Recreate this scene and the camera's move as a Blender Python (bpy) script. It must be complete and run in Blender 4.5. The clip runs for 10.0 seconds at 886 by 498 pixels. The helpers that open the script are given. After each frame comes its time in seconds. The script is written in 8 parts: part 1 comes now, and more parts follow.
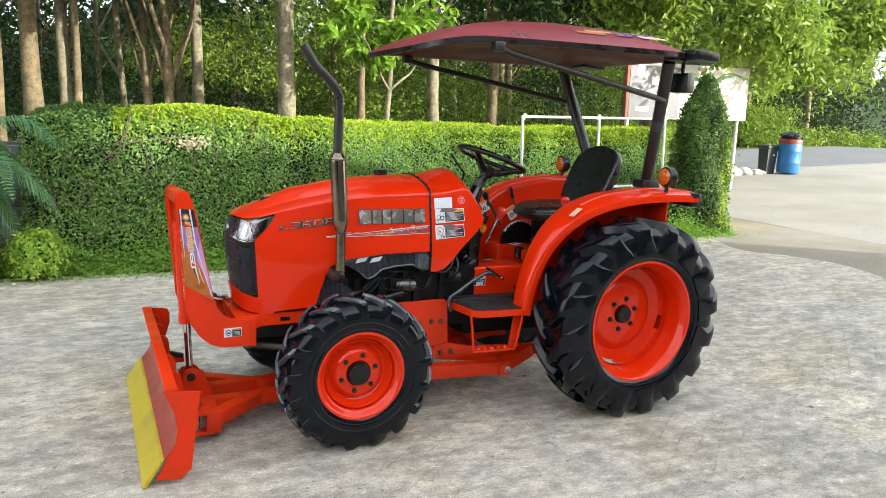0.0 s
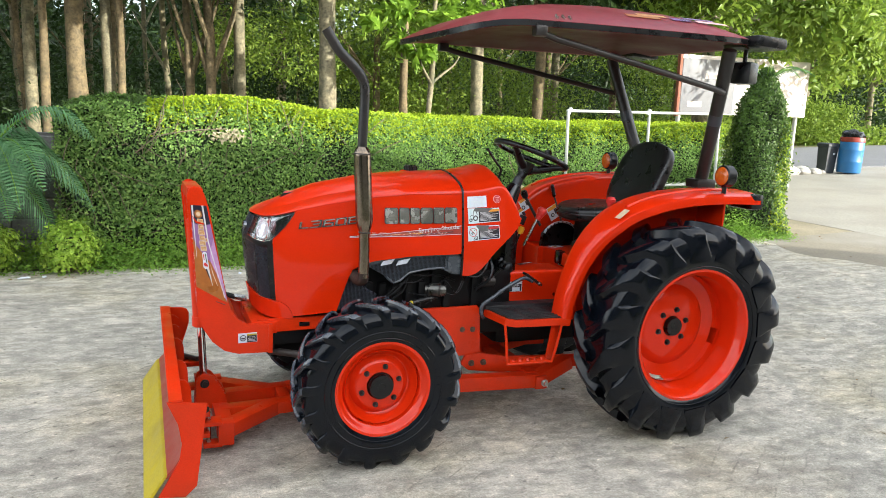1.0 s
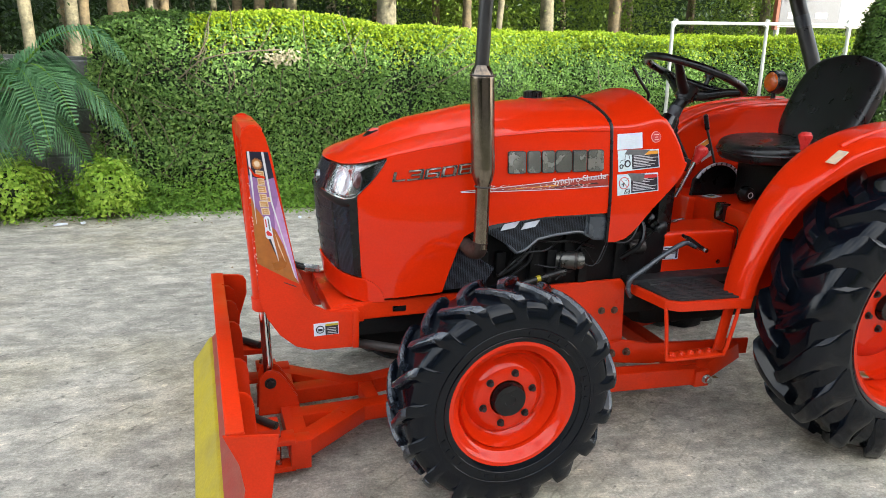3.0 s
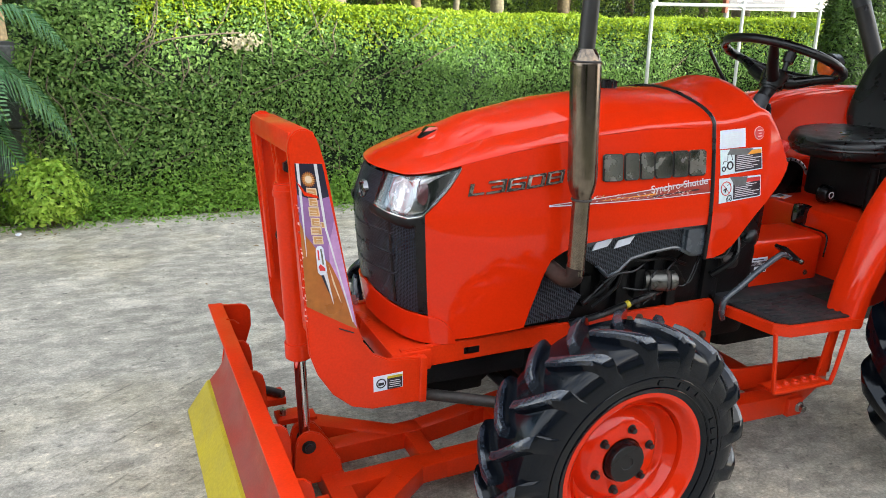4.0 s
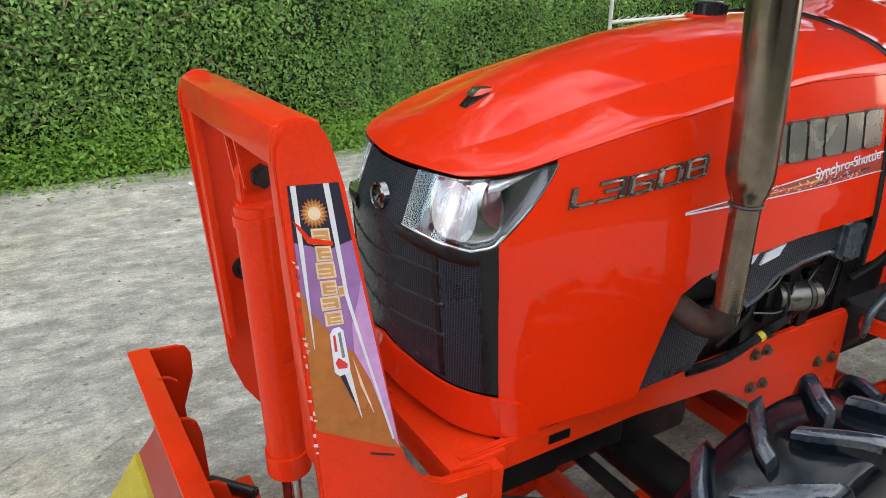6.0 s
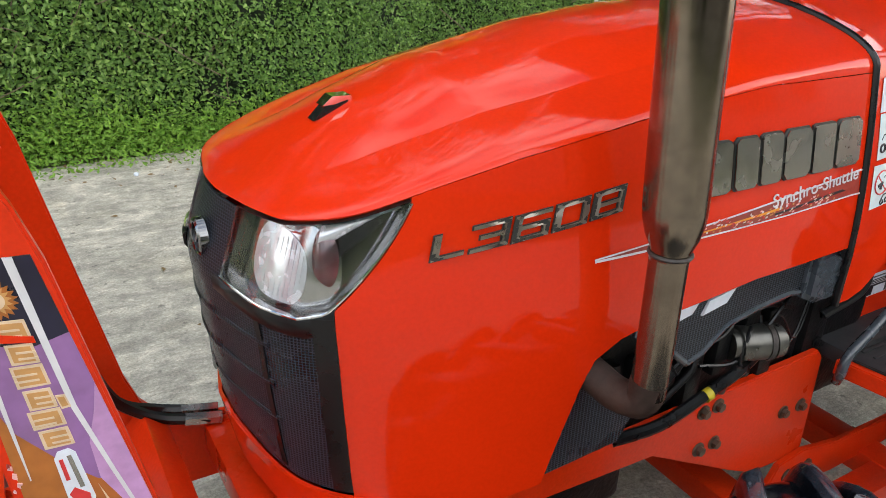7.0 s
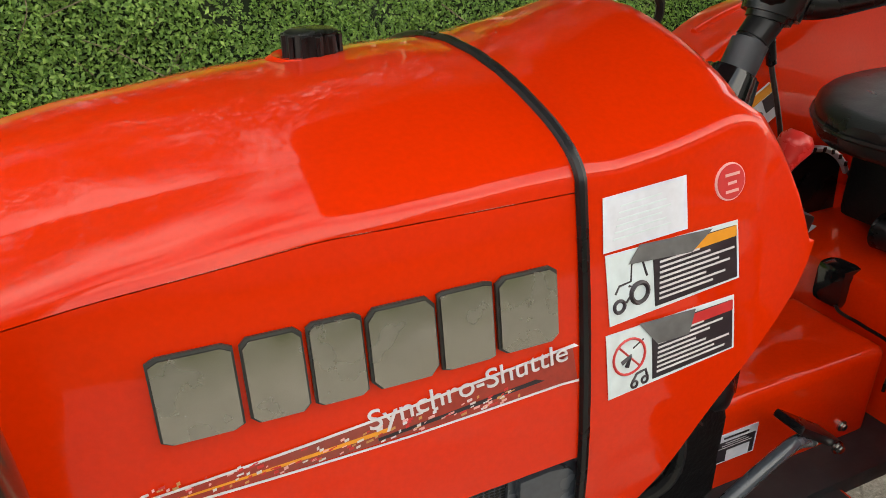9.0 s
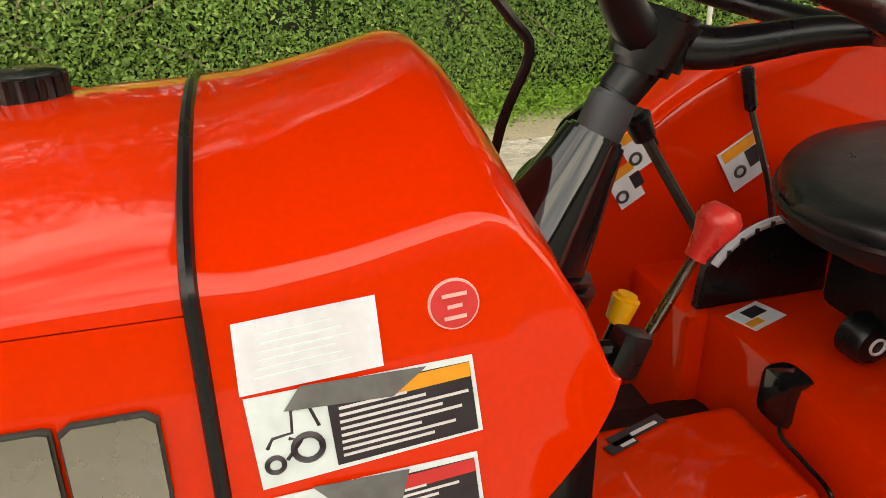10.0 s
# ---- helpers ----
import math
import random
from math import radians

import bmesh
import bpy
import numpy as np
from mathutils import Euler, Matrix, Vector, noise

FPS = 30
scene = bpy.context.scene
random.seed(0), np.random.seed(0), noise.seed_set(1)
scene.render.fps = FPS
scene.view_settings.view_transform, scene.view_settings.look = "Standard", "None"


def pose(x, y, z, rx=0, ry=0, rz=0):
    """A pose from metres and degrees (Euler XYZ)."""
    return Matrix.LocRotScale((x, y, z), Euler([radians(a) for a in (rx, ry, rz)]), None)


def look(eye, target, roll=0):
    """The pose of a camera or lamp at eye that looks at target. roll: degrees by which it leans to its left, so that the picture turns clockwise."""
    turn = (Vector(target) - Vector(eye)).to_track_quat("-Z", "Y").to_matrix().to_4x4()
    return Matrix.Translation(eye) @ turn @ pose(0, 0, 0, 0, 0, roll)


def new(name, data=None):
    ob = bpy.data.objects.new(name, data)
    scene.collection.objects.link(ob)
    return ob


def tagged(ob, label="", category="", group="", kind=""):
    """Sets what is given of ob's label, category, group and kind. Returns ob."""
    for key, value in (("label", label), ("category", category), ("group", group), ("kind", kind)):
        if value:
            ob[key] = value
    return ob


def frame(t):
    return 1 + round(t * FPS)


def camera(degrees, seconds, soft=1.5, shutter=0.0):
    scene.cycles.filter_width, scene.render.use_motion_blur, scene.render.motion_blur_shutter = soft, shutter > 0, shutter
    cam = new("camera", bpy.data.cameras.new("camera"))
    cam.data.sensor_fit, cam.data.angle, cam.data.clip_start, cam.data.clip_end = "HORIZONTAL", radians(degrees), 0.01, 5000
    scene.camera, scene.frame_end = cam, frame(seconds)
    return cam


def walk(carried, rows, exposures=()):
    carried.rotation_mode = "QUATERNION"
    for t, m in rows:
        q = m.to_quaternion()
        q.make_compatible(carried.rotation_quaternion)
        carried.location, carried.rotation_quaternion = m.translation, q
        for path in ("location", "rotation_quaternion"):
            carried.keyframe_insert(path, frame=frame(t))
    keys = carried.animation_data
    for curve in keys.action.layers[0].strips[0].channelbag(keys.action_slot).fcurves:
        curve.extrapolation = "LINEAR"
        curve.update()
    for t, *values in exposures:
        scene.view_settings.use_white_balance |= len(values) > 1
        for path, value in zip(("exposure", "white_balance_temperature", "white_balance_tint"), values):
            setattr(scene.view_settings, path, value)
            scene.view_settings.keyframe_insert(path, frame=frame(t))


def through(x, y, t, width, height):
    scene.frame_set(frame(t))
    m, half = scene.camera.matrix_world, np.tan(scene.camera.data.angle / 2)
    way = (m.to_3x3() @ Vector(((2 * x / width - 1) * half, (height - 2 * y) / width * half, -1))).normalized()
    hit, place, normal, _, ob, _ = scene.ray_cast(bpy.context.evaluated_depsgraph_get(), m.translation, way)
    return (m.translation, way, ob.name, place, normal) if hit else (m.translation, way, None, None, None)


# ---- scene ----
cam = camera(62.5, 10.0, soft=0.65)
PATH = [
    (0, (-1.171, -3.873, 1.602), (-0.303, -2.103, 1.261), 2.8),
    (0.5, (-1.101, -3.819, 1.599), (-0.287, -2.025, 1.256), 3.0),
    (1, (-0.986, -3.62, 1.589), (-0.229, -1.804, 1.229), 3.2),
    (1.5, (-0.839, -3.439, 1.574), (-0.139, -1.605, 1.192), 3.4),
    (2, (-0.718, -3.218, 1.554), (-0.13, -1.367, 1.077), 3.8),
    (2.5, (-0.824, -2.948, 1.513), (-0.252, -1.112, 0.964), 3.4),
    (2.7, (-0.883, -2.82, 1.524), (-0.294, -0.992, 0.965), 2.9),
    (3.8, (-1.115, -2.098, 1.48), (-0.345, -0.344, 0.906), 2.6),
    (4, (-1.193, -1.979, 1.478), (-0.386, -0.248, 0.885), 2.4),
    (4.5, (-1.282, -1.728, 1.471), (-0.396, -0.051, 0.839), 2.4),
    (5, (-1.209, -1.499, 1.445), (-0.266, 0.132, 0.772), 2.3),
    (5.2, (-1.178, -1.429, 1.447), (-0.221, 0.186, 0.758), 2.0),
    (6.3, (-0.996, -1.009, 1.413), (-0.024, 0.544, 0.611), 2.1),
    (6.5, (-0.914, -0.982, 1.411), (0.05, 0.568, 0.594), 2.0),
    (7, (-0.725, -0.94, 1.415), (0.231, 0.607, 0.582), 1.9),
    (7.5, (-0.544, -0.879, 1.424), (0.392, 0.673, 0.58), 1.3),
    (8, (-0.358, -0.814, 1.44), (0.548, 0.749, 0.584), 0.8),
    (8.5, (-0.12, -0.818, 1.458), (0.723, 0.776, 0.593), -0.3),
    (9, (0.107, -0.82, 1.463), (0.848, 0.819, 0.588), -0.8),
    (9.5, (0.335, -0.762, 1.458), (0.98, 0.911, 0.574), -0.9),
    (10, (0.563, -0.755, 1.465), (1.002, 0.995, 0.602), -1.3),
]
walk(cam, [(t, look(eye, target, roll)) for t, eye, target, roll in PATH], [(0.0, 1.49, 5900, 8), (4.5, 1.51, 5780, 8), (6.5, 1.46, 5900, 8), (8.5, 1.43, 6500, 8), (9.5, 1.50, 7100, 8), (10.0, 1.70, 7500, 8)])

# ---- daylight ----
SUN_TO = Vector((0.60, -0.70, 0.28)).normalized()
world = bpy.data.worlds.new("sky")
scene.world = world
world.use_nodes = True
wn = world.node_tree.nodes
sky = wn.new("ShaderNodeTexSky")
sky.sky_type, sky.sun_disc = "NISHITA", False
sky.sun_elevation = math.asin(SUN_TO.z)
sky.sun_rotation = math.atan2(SUN_TO.x, SUN_TO.y)
sky.air_density, sky.dust_density, sky.ozone_density = 1.0, 2.5, 1.0
wn["Background"].inputs["Strength"].default_value = 0.15
# broken white cloud over the blue
coord, puff, spread = wn.new("ShaderNodeTexCoord"), wn.new("ShaderNodeTexNoise"), wn.new("ShaderNodeMapRange")
puff.inputs["Scale"].default_value, puff.inputs["Detail"].default_value, puff.inputs["Roughness"].default_value = 2.6, 8, 0.62
spread.inputs[1].default_value, spread.inputs[2].default_value = 0.38, 0.62
cloud = wn.new("ShaderNodeMix")
cloud.data_type = "RGBA"
cloud.inputs[7].default_value = (8.8, 8.4, 7.7, 1)
wl = world.node_tree.links
wl.new(coord.outputs["Generated"], puff.inputs["Vector"])
wl.new(puff.outputs["Fac"], spread.inputs[0])
wl.new(spread.outputs[0], cloud.inputs[0])
wl.new(sky.outputs["Color"], cloud.inputs[6])
wl.new(cloud.outputs[2], wn["Background"].inputs["Color"])
sun = new("sun", bpy.data.lights.new("sun", "SUN"))
sun.data.energy, sun.data.angle, sun.data.color = 3.8, radians(0.6), (1.0, 0.92, 0.76)
sun.matrix_world = look(SUN_TO * 40, (0, 0, 0))


# ---- materials ----
def material(name, color, rough=0.5, metal=0.0, coat=0.0, vary=0.12, scale=6.0, fine=60.0, bump=0.0, dirt=None, dirt_amount=0.35, island=0.0, piece=0.0, rough_vary=0.12, spec=0.5, ripple=0.0):
    """A procedural surface: base colour broken by two scales of noise, optional dirt, optional variation between pieces."""
    m = bpy.data.materials.new(name)
    m.use_nodes = True
    n, l = m.node_tree.nodes, m.node_tree.links
    b = n["Principled BSDF"]
    b.inputs["Metallic"].default_value = metal
    b.inputs["Coat Weight"].default_value = coat
    b.inputs["Coat Roughness"].default_value = 0.045
    b.inputs["Specular IOR Level"].default_value = spec
    tc = n.new("ShaderNodeTexCoord")
    big = n.new("ShaderNodeTexNoise")
    big.inputs["Scale"].default_value, big.inputs["Detail"].default_value = scale, 6
    small = n.new("ShaderNodeTexNoise")
    small.inputs["Scale"].default_value, small.inputs["Detail"].default_value = fine, 4
    for t in (big, small):
        l.new(tc.outputs["Object"], t.inputs["Vector"])
    add = n.new("ShaderNodeMath")
    add.operation = "ADD"
    l.new(big.outputs["Fac"], add.inputs[0])
    l.new(small.outputs["Fac"], add.inputs[1])
    ramp = n.new("ShaderNodeMapRange")
    ramp.inputs[1].default_value, ramp.inputs[2].default_value = 0.7, 1.3
    ramp.inputs[3].default_value, ramp.inputs[4].default_value = 1 - vary, 1 + vary
    l.new(add.outputs[0], ramp.inputs[0])
    value = ramp.outputs[0]
    for amount, node, socket in ((island, "ShaderNodeNewGeometry", "Random Per Island"), (piece, "ShaderNodeObjectInfo", "Random")):
        if amount:
            g = n.new(node)
            r2 = n.new("ShaderNodeMapRange")
            r2.inputs[3].default_value, r2.inputs[4].default_value = 1 - amount, 1 + amount
            l.new(g.outputs[socket], r2.inputs[0])
            mul = n.new("ShaderNodeMath")
            mul.operation = "MULTIPLY"
            l.new(value, mul.inputs[0])
            l.new(r2.outputs[0], mul.inputs[1])
            value = mul.outputs[0]
    hsv = n.new("ShaderNodeHueSaturation")
    hsv.inputs["Color"].default_value = (*color, 1)
    l.new(value, hsv.inputs["Value"])
    out = hsv.outputs["Color"]
    if dirt:
        dn = n.new("ShaderNodeTexNoise")
        dn.inputs["Scale"].default_value, dn.inputs["Detail"].default_value = scale * 0.45, 9
        l.new(tc.outputs["Object"], dn.inputs["Vector"])
        dr = n.new("ShaderNodeMapRange")
        dr.inputs[1].default_value, dr.inputs[2].default_value = 0.48, 0.75
        dr.inputs[4].default_value = dirt_amount
        l.new(dn.outputs["Fac"], dr.inputs[0])
        mix = n.new("ShaderNodeMix")
        mix.data_type = "RGBA"
        mix.inputs[7].default_value = (*dirt, 1)
        l.new(dr.outputs[0], mix.inputs[0])
        l.new(out, mix.inputs[6])
        out = mix.outputs[2]
    l.new(out, b.inputs["Base Color"])
    rr = n.new("ShaderNodeMapRange")
    rr.inputs[1].default_value, rr.inputs[2].default_value = 0.3, 0.7
    rr.inputs[3].default_value, rr.inputs[4].default_value = max(0.02, rough - rough_vary), min(1, rough + rough_vary)
    l.new(big.outputs["Fac"], rr.inputs[0])
    l.new(rr.outputs[0], b.inputs["Roughness"])
    if bump:
        bp = n.new("ShaderNodeBump")
        bp.inputs["Strength"].default_value, bp.inputs["Distance"].default_value = 0.6, bump
        l.new(small.outputs["Fac"], bp.inputs["Height"])
        l.new(bp.outputs[0], b.inputs["Normal"])
    if ripple:
        # slight waviness of pressed sheet metal, seen in its reflections
        wav = n.new("ShaderNodeTexNoise")
        wav.inputs["Scale"].default_value, wav.inputs["Detail"].default_value = 6.5, 1.5
        l.new(tc.outputs["Object"], wav.inputs["Vector"])
        wb = n.new("ShaderNodeBump")
        wb.inputs["Strength"].default_value, wb.inputs["Distance"].default_value = 1.0, ripple
        l.new(wav.outputs["Fac"], wb.inputs["Height"])
        if bump:
            l.new(bp.outputs[0], wb.inputs["Normal"])
        l.new(wb.outputs[0], b.inputs["Normal"])
        l.new(wb.outputs[0], b.inputs["Coat Normal"])
    return m


def leaf_material(name, color, other, rough=0.45, through=0.35):
    """Leaves: colour varied leaf by leaf between two greens, with light coming through."""
    m = bpy.data.materials.new(name)
    m.use_nodes = True
    n, l = m.node_tree.nodes, m.node_tree.links
    b = n["Principled BSDF"]
    g = n.new("ShaderNodeNewGeometry")
    tc = n.new("ShaderNodeTexCoord")
    no = n.new("ShaderNodeTexNoise")
    no.inputs["Scale"].default_value = 1.3
    l.new(tc.outputs["Object"], no.inputs["Vector"])
    av = n.new("ShaderNodeMath")
    av.operation = "MULTIPLY_ADD"
    av.inputs[1].default_value = 0.65
    l.new(g.outputs["Random Per Island"], av.inputs[0])
    sc = n.new("ShaderNodeMath")
    sc.operation = "MULTIPLY"
    sc.inputs[1].default_value = 0.45
    l.new(no.outputs["Fac"], sc.inputs[0])
    l.new(sc.outputs[0], av.inputs[2])
    mix = n.new("ShaderNodeMix")
    mix.data_type = "RGBA"
    mix.inputs[6].default_value, mix.inputs[7].default_value = (*color, 1), (*other, 1)
    l.new(av.outputs[0], mix.inputs[0])
    l.new(mix.outputs[2], b.inputs["Base Color"])
    b.inputs["Roughness"].default_value = rough
    b.inputs["Specular IOR Level"].default_value = 0.3
    tr = n.new("ShaderNodeBsdfTranslucent")
    l.new(mix.outputs[2], tr.inputs["Color"])
    ms = n.new("ShaderNodeMixShader")
    ms.inputs[0].default_value = through
    l.new(b.outputs[0], ms.inputs[1])
    l.new(tr.outputs[0], ms.inputs[2])
    l.new(ms.outputs[0], n["Material Output"].inputs["Surface"])
    return m


def mesh_grille(name, color, pitch=0.009, gain=3.8):
    """Black plastic with rows of small oval holes, sunk and darker."""
    m = material(name, color, 0.32, vary=0.1, scale=8, spec=0.4)
    n, l = m.node_tree.nodes, m.node_tree.links
    b = n["Principled BSDF"]
    tc = n.new("ShaderNodeTexCoord")
    mp = n.new("ShaderNodeMapping")
    mp.inputs["Scale"].default_value = (0.6 / pitch, 0.6 / pitch, 1 / pitch)
    l.new(tc.outputs["Object"], mp.inputs["Vector"])
    sep = n.new("ShaderNodeSeparateXYZ")
    l.new(mp.outputs[0], sep.inputs[0])
    hor = n.new("ShaderNodeMath")
    hor.operation = "SUBTRACT"
    l.new(sep.outputs[0], hor.inputs[0])
    l.new(sep.outputs[1], hor.inputs[1])
    vals = []
    for src, freq in ((hor.outputs[0], 2 * math.pi), (sep.outputs[2], 2 * math.pi)):
        a = n.new("ShaderNodeMath")
        a.operation = "MULTIPLY"
        a.inputs[1].default_value = freq
        l.new(src, a.inputs[0])
        s = n.new("ShaderNodeMath")
        s.operation = "SINE"
        l.new(a.outputs[0], s.inputs[0])
        vals.append(s.outputs[0])
    prod = n.new("ShaderNodeMath")
    prod.operation = "MULTIPLY"
    l.new(vals[0], prod.inputs[0])
    l.new(vals[1], prod.inputs[1])
    ab = n.new("ShaderNodeMath")
    ab.operation = "ABSOLUTE"
    l.new(prod.outputs[0], ab.inputs[0])
    st = n.new("ShaderNodeMapRange")
    st.inputs[1].default_value, st.inputs[2].default_value = 0.15, 0.45
    st.inputs[3].default_value, st.inputs[4].default_value = 1.0, 0.0
    l.new(ab.outputs[0], st.inputs[0])
    bp = n.new("ShaderNodeBump")
    bp.inputs["Strength"].default_value, bp.inputs["Distance"].default_value = 1.0, 0.003
    l.new(st.outputs[0], bp.inputs["Height"])
    l.new(bp.outputs[0], b.inputs["Normal"])
    mix = n.new("ShaderNodeMix")
    mix.data_type = "RGBA"
    mix.inputs[6].default_value, mix.inputs[7].default_value = (0.002, 0.002, 0.003, 1), (*[c * gain for c in color], 1)
    l.new(st.outputs[0], mix.inputs[0])
    l.new(mix.outputs[2], b.inputs["Base Color"])
    return m


def glass(name, tint=(1, 1, 1), rough=0.02):
    m = bpy.data.materials.new(name)
    m.use_nodes = True
    n, l = m.node_tree.nodes, m.node_tree.links
    n.remove(n["Principled BSDF"])
    t, g = n.new("ShaderNodeBsdfTransparent"), n.new("ShaderNodeBsdfGlossy")
    t.inputs["Color"].default_value = (*tint, 1)
    g.inputs["Roughness"].default_value = rough
    ms = n.new("ShaderNodeMixShader")
    ms.inputs[0].default_value = 0.06
    l.new(t.outputs[0], ms.inputs[1])
    l.new(g.outputs[0], ms.inputs[2])
    l.new(ms.outputs[0], n["Material Output"].inputs["Surface"])
    return m


RED = material("red_enamel", (0.64, 0.0225, 0.0005), 0.40, coat=0.76, vary=0.06, scale=2.5, fine=160, dirt=(0.46, 0.042, 0.008), dirt_amount=0.14, rough_vary=0.05, spec=0.03, ripple=0.0010)
RED_ROUGH = material("red_frame_paint", (0.62, 0.028, 0.0015), 0.38, coat=0.35, vary=0.10, scale=7, fine=160, bump=0.0005, dirt=(0.30, 0.045, 0.012), dirt_amount=0.34, spec=0.12, ripple=0.0010)
RED_WORN = material("worn_red_steel", (0.31, 0.034, 0.020), 0.42, vary=0.18, scale=9, fine=120, bump=0.0006, dirt=(0.17, 0.085, 0.07), dirt_amount=0.6)
YELLOW = material("yellow_edge_paint", (0.46, 0.36, 0.010), 0.55, vary=0.15, scale=10, fine=90, bump=0.001, dirt=(0.26, 0.19, 0.05), dirt_amount=0.5)
TYRE = material("tyre_rubber", (0.0028, 0.0040, 0.0068), 0.13, vary=0.25, scale=8, fine=90, bump=0.0002, dirt=(0.006, 0.008, 0.011), dirt_amount=0.25, spec=0.30, rough_vary=0.07)
# worn lug tops, paled bluish so the colour holds some sky sheen
TYRE_TOP = material("worn_sheen_rubber", (0.024, 0.029, 0.040), 0.16, vary=0.5, scale=22, fine=120, bump=0.0003, dirt=(0.006, 0.008, 0.011), dirt_amount=0.8, spec=0.9)
BLACK = material("black_plastic", (0.005, 0.0052, 0.006), 0.30, vary=0.15, scale=14, fine=180, bump=0.0003, spec=0.4)
BLACK_GLOSS = material("black_gloss_plastic", (0.007, 0.007, 0.008), 0.09, coat=0.5, vary=0.1)
GREY_PLASTIC = material("dark_grey_plastic", (0.040, 0.045, 0.053), 0.42, vary=0.1, scale=14, fine=200, bump=0.0003)
GRILLE = mesh_grille("black_honeycomb", (0.010, 0.013, 0.020), 0.0082)
DUCT = mesh_grille("grey_honeycomb", (0.040, 0.049, 0.064), 0.0082, 1.5)
GREY_ENAMEL = material("dark_grey_enamel", (0.050, 0.058, 0.070), 0.24, coat=0.4, vary=0.15, scale=20, fine=120)
ENGINE = material("engine_black", (0.006, 0.006, 0.0065), 0.42, vary=0.3, scale=20, fine=120, bump=0.002, dirt=(0.010, 0.009, 0.008), spec=0.2)
IRON = material("cast_iron", (0.040, 0.035, 0.032), 0.5, metal=0.3, vary=0.3, scale=16, fine=90, bump=0.003, dirt=(0.10, 0.05, 0.03))
STEEL = material("bright_steel", (0.42, 0.41, 0.39), 0.25, metal=1.0, vary=0.1, scale=20)
FILTER = material("dull_canister_steel", (0.14, 0.135, 0.122), 0.34, metal=0.85, vary=0.2, scale=20, dirt=(0.05, 0.04, 0.03), dirt_amount=0.5)
CHROME = material("chrome", (0.80, 0.80, 0.80), 0.07, metal=1.0, vary=0.03, rough_vary=0.03)
EXHAUST = material("heat_stained_steel", (0.225, 0.185, 0.142), 0.19, metal=0.95, vary=0.25, scale=5, fine=45, dirt=(0.10, 0.06, 0.04), dirt_amount=0.65, rough_vary=0.07)
SOOT = material("black_pipe_paint", (0.018, 0.016, 0.015), 0.38, vary=0.25, scale=12, dirt=(0.05, 0.035, 0.025))
BOLT = material("oily_bolt", (0.13, 0.095, 0.07), 0.45, metal=0.7, vary=0.3, scale=40)
BOLT_DARK = material("dark_bolt", (0.03, 0.028, 0.028), 0.4, metal=0.5, vary=0.3, scale=40)
CANOPY = material("faded_red_canopy", (0.20, 0.020, 0.026), 0.40, coat=0.1, vary=0.15, scale=3, fine=40, dirt=(0.26, 0.10, 0.09), dirt_amount=0.25, spec=0.2)
# darker copy of the canopy red, with the shade underneath put into it
SHADED_RED = material("shaded_canopy_red", (0.075, 0.006, 0.010), 0.5, vary=0.12, scale=4, fine=60, spec=0.15)
SEAT = material("black_vinyl", (0.008, 0.008, 0.0085), 0.33, vary=0.2, scale=14, fine=240, bump=0.0006, dirt=(0.03, 0.03, 0.028))
RUBBER_MAT = material("ribbed_black_rubber", (0.016, 0.016, 0.018), 0.55, vary=0.25, scale=18, bump=0.001, dirt=(0.06, 0.055, 0.05))
AMBER = material("amber_lens", (0.48, 0.095, 0.008), 0.12, coat=0.5, vary=0.15, scale=30)
RED_KNOB = material("red_knob", (0.60, 0.03, 0.025), 0.3, vary=0.08, scale=30)
YELLOW_KNOB = material("yellow_knob", (0.75, 0.36, 0.01), 0.35, vary=0.08)
SILVER = material("silver_badge", (0.45, 0.435, 0.40), 0.22, metal=1.0, vary=0.06, scale=24)
RUST = material("rusty_dark_iron", (0.030, 0.018, 0.014), 0.6, vary=0.35, scale=18, fine=90, bump=0.002, dirt=(0.06, 0.03, 0.02), dirt_amount=0.6, spec=0.25)
BRONZE = material("dark_bronze_badge", (0.30, 0.27, 0.225), 0.36, metal=0.85, vary=0.15, scale=24)
DARK_EDGE = material("dark_badge_edge", (0.03, 0.03, 0.028), 0.35, vary=0.1)
PAPER = material("white_sticker", (0.66, 0.69, 0.76), 0.45, vary=0.08, scale=30, fine=90, dirt=(0.55, 0.50, 0.52), dirt_amount=0.4)
PALE = material("pale_blue_sticker", (0.62, 0.70, 0.72), 0.45, vary=0.08, scale=30)
INK = material("black_sticker", (0.022, 0.016, 0.022), 0.4, vary=0.2, scale=30)
GREY_INK = material("torn_grey_sticker", (0.12, 0.12, 0.12), 0.6, vary=0.2, scale=30)
WHITE_INK = material("white_print", (0.62, 0.60, 0.62), 0.5, vary=0.08)
ORANGE_INK = material("orange_print", (0.75, 0.30, 0.02), 0.45, vary=0.1)
RED_INK = material("red_print", (0.55, 0.03, 0.03), 0.45, vary=0.1)
PINK_INK = material("pale_red_print", (0.75, 0.40, 0.38), 0.5, vary=0.1)
PURPLE = material("purple_decal", (0.17, 0.07, 0.22), 0.35, vary=0.35, scale=6, dirt=(0.40, 0.22, 0.42), dirt_amount=0.5)
LILAC = material("lilac_decal", (0.45, 0.24, 0.46), 0.35, vary=0.2, scale=8)
DECAL_DARK = material("night_blue_decal", (0.014, 0.012, 0.03), 0.35, vary=0.25, scale=14)
BROWN_DECAL = material("bronze_decal", (0.36, 0.12, 0.02), 0.35, vary=0.2, scale=7, dirt=(0.50, 0.08, 0.02), dirt_amount=0.4)
GOLD = material("gold_print", (0.52, 0.27, 0.09), 0.4, vary=0.2, scale=40)
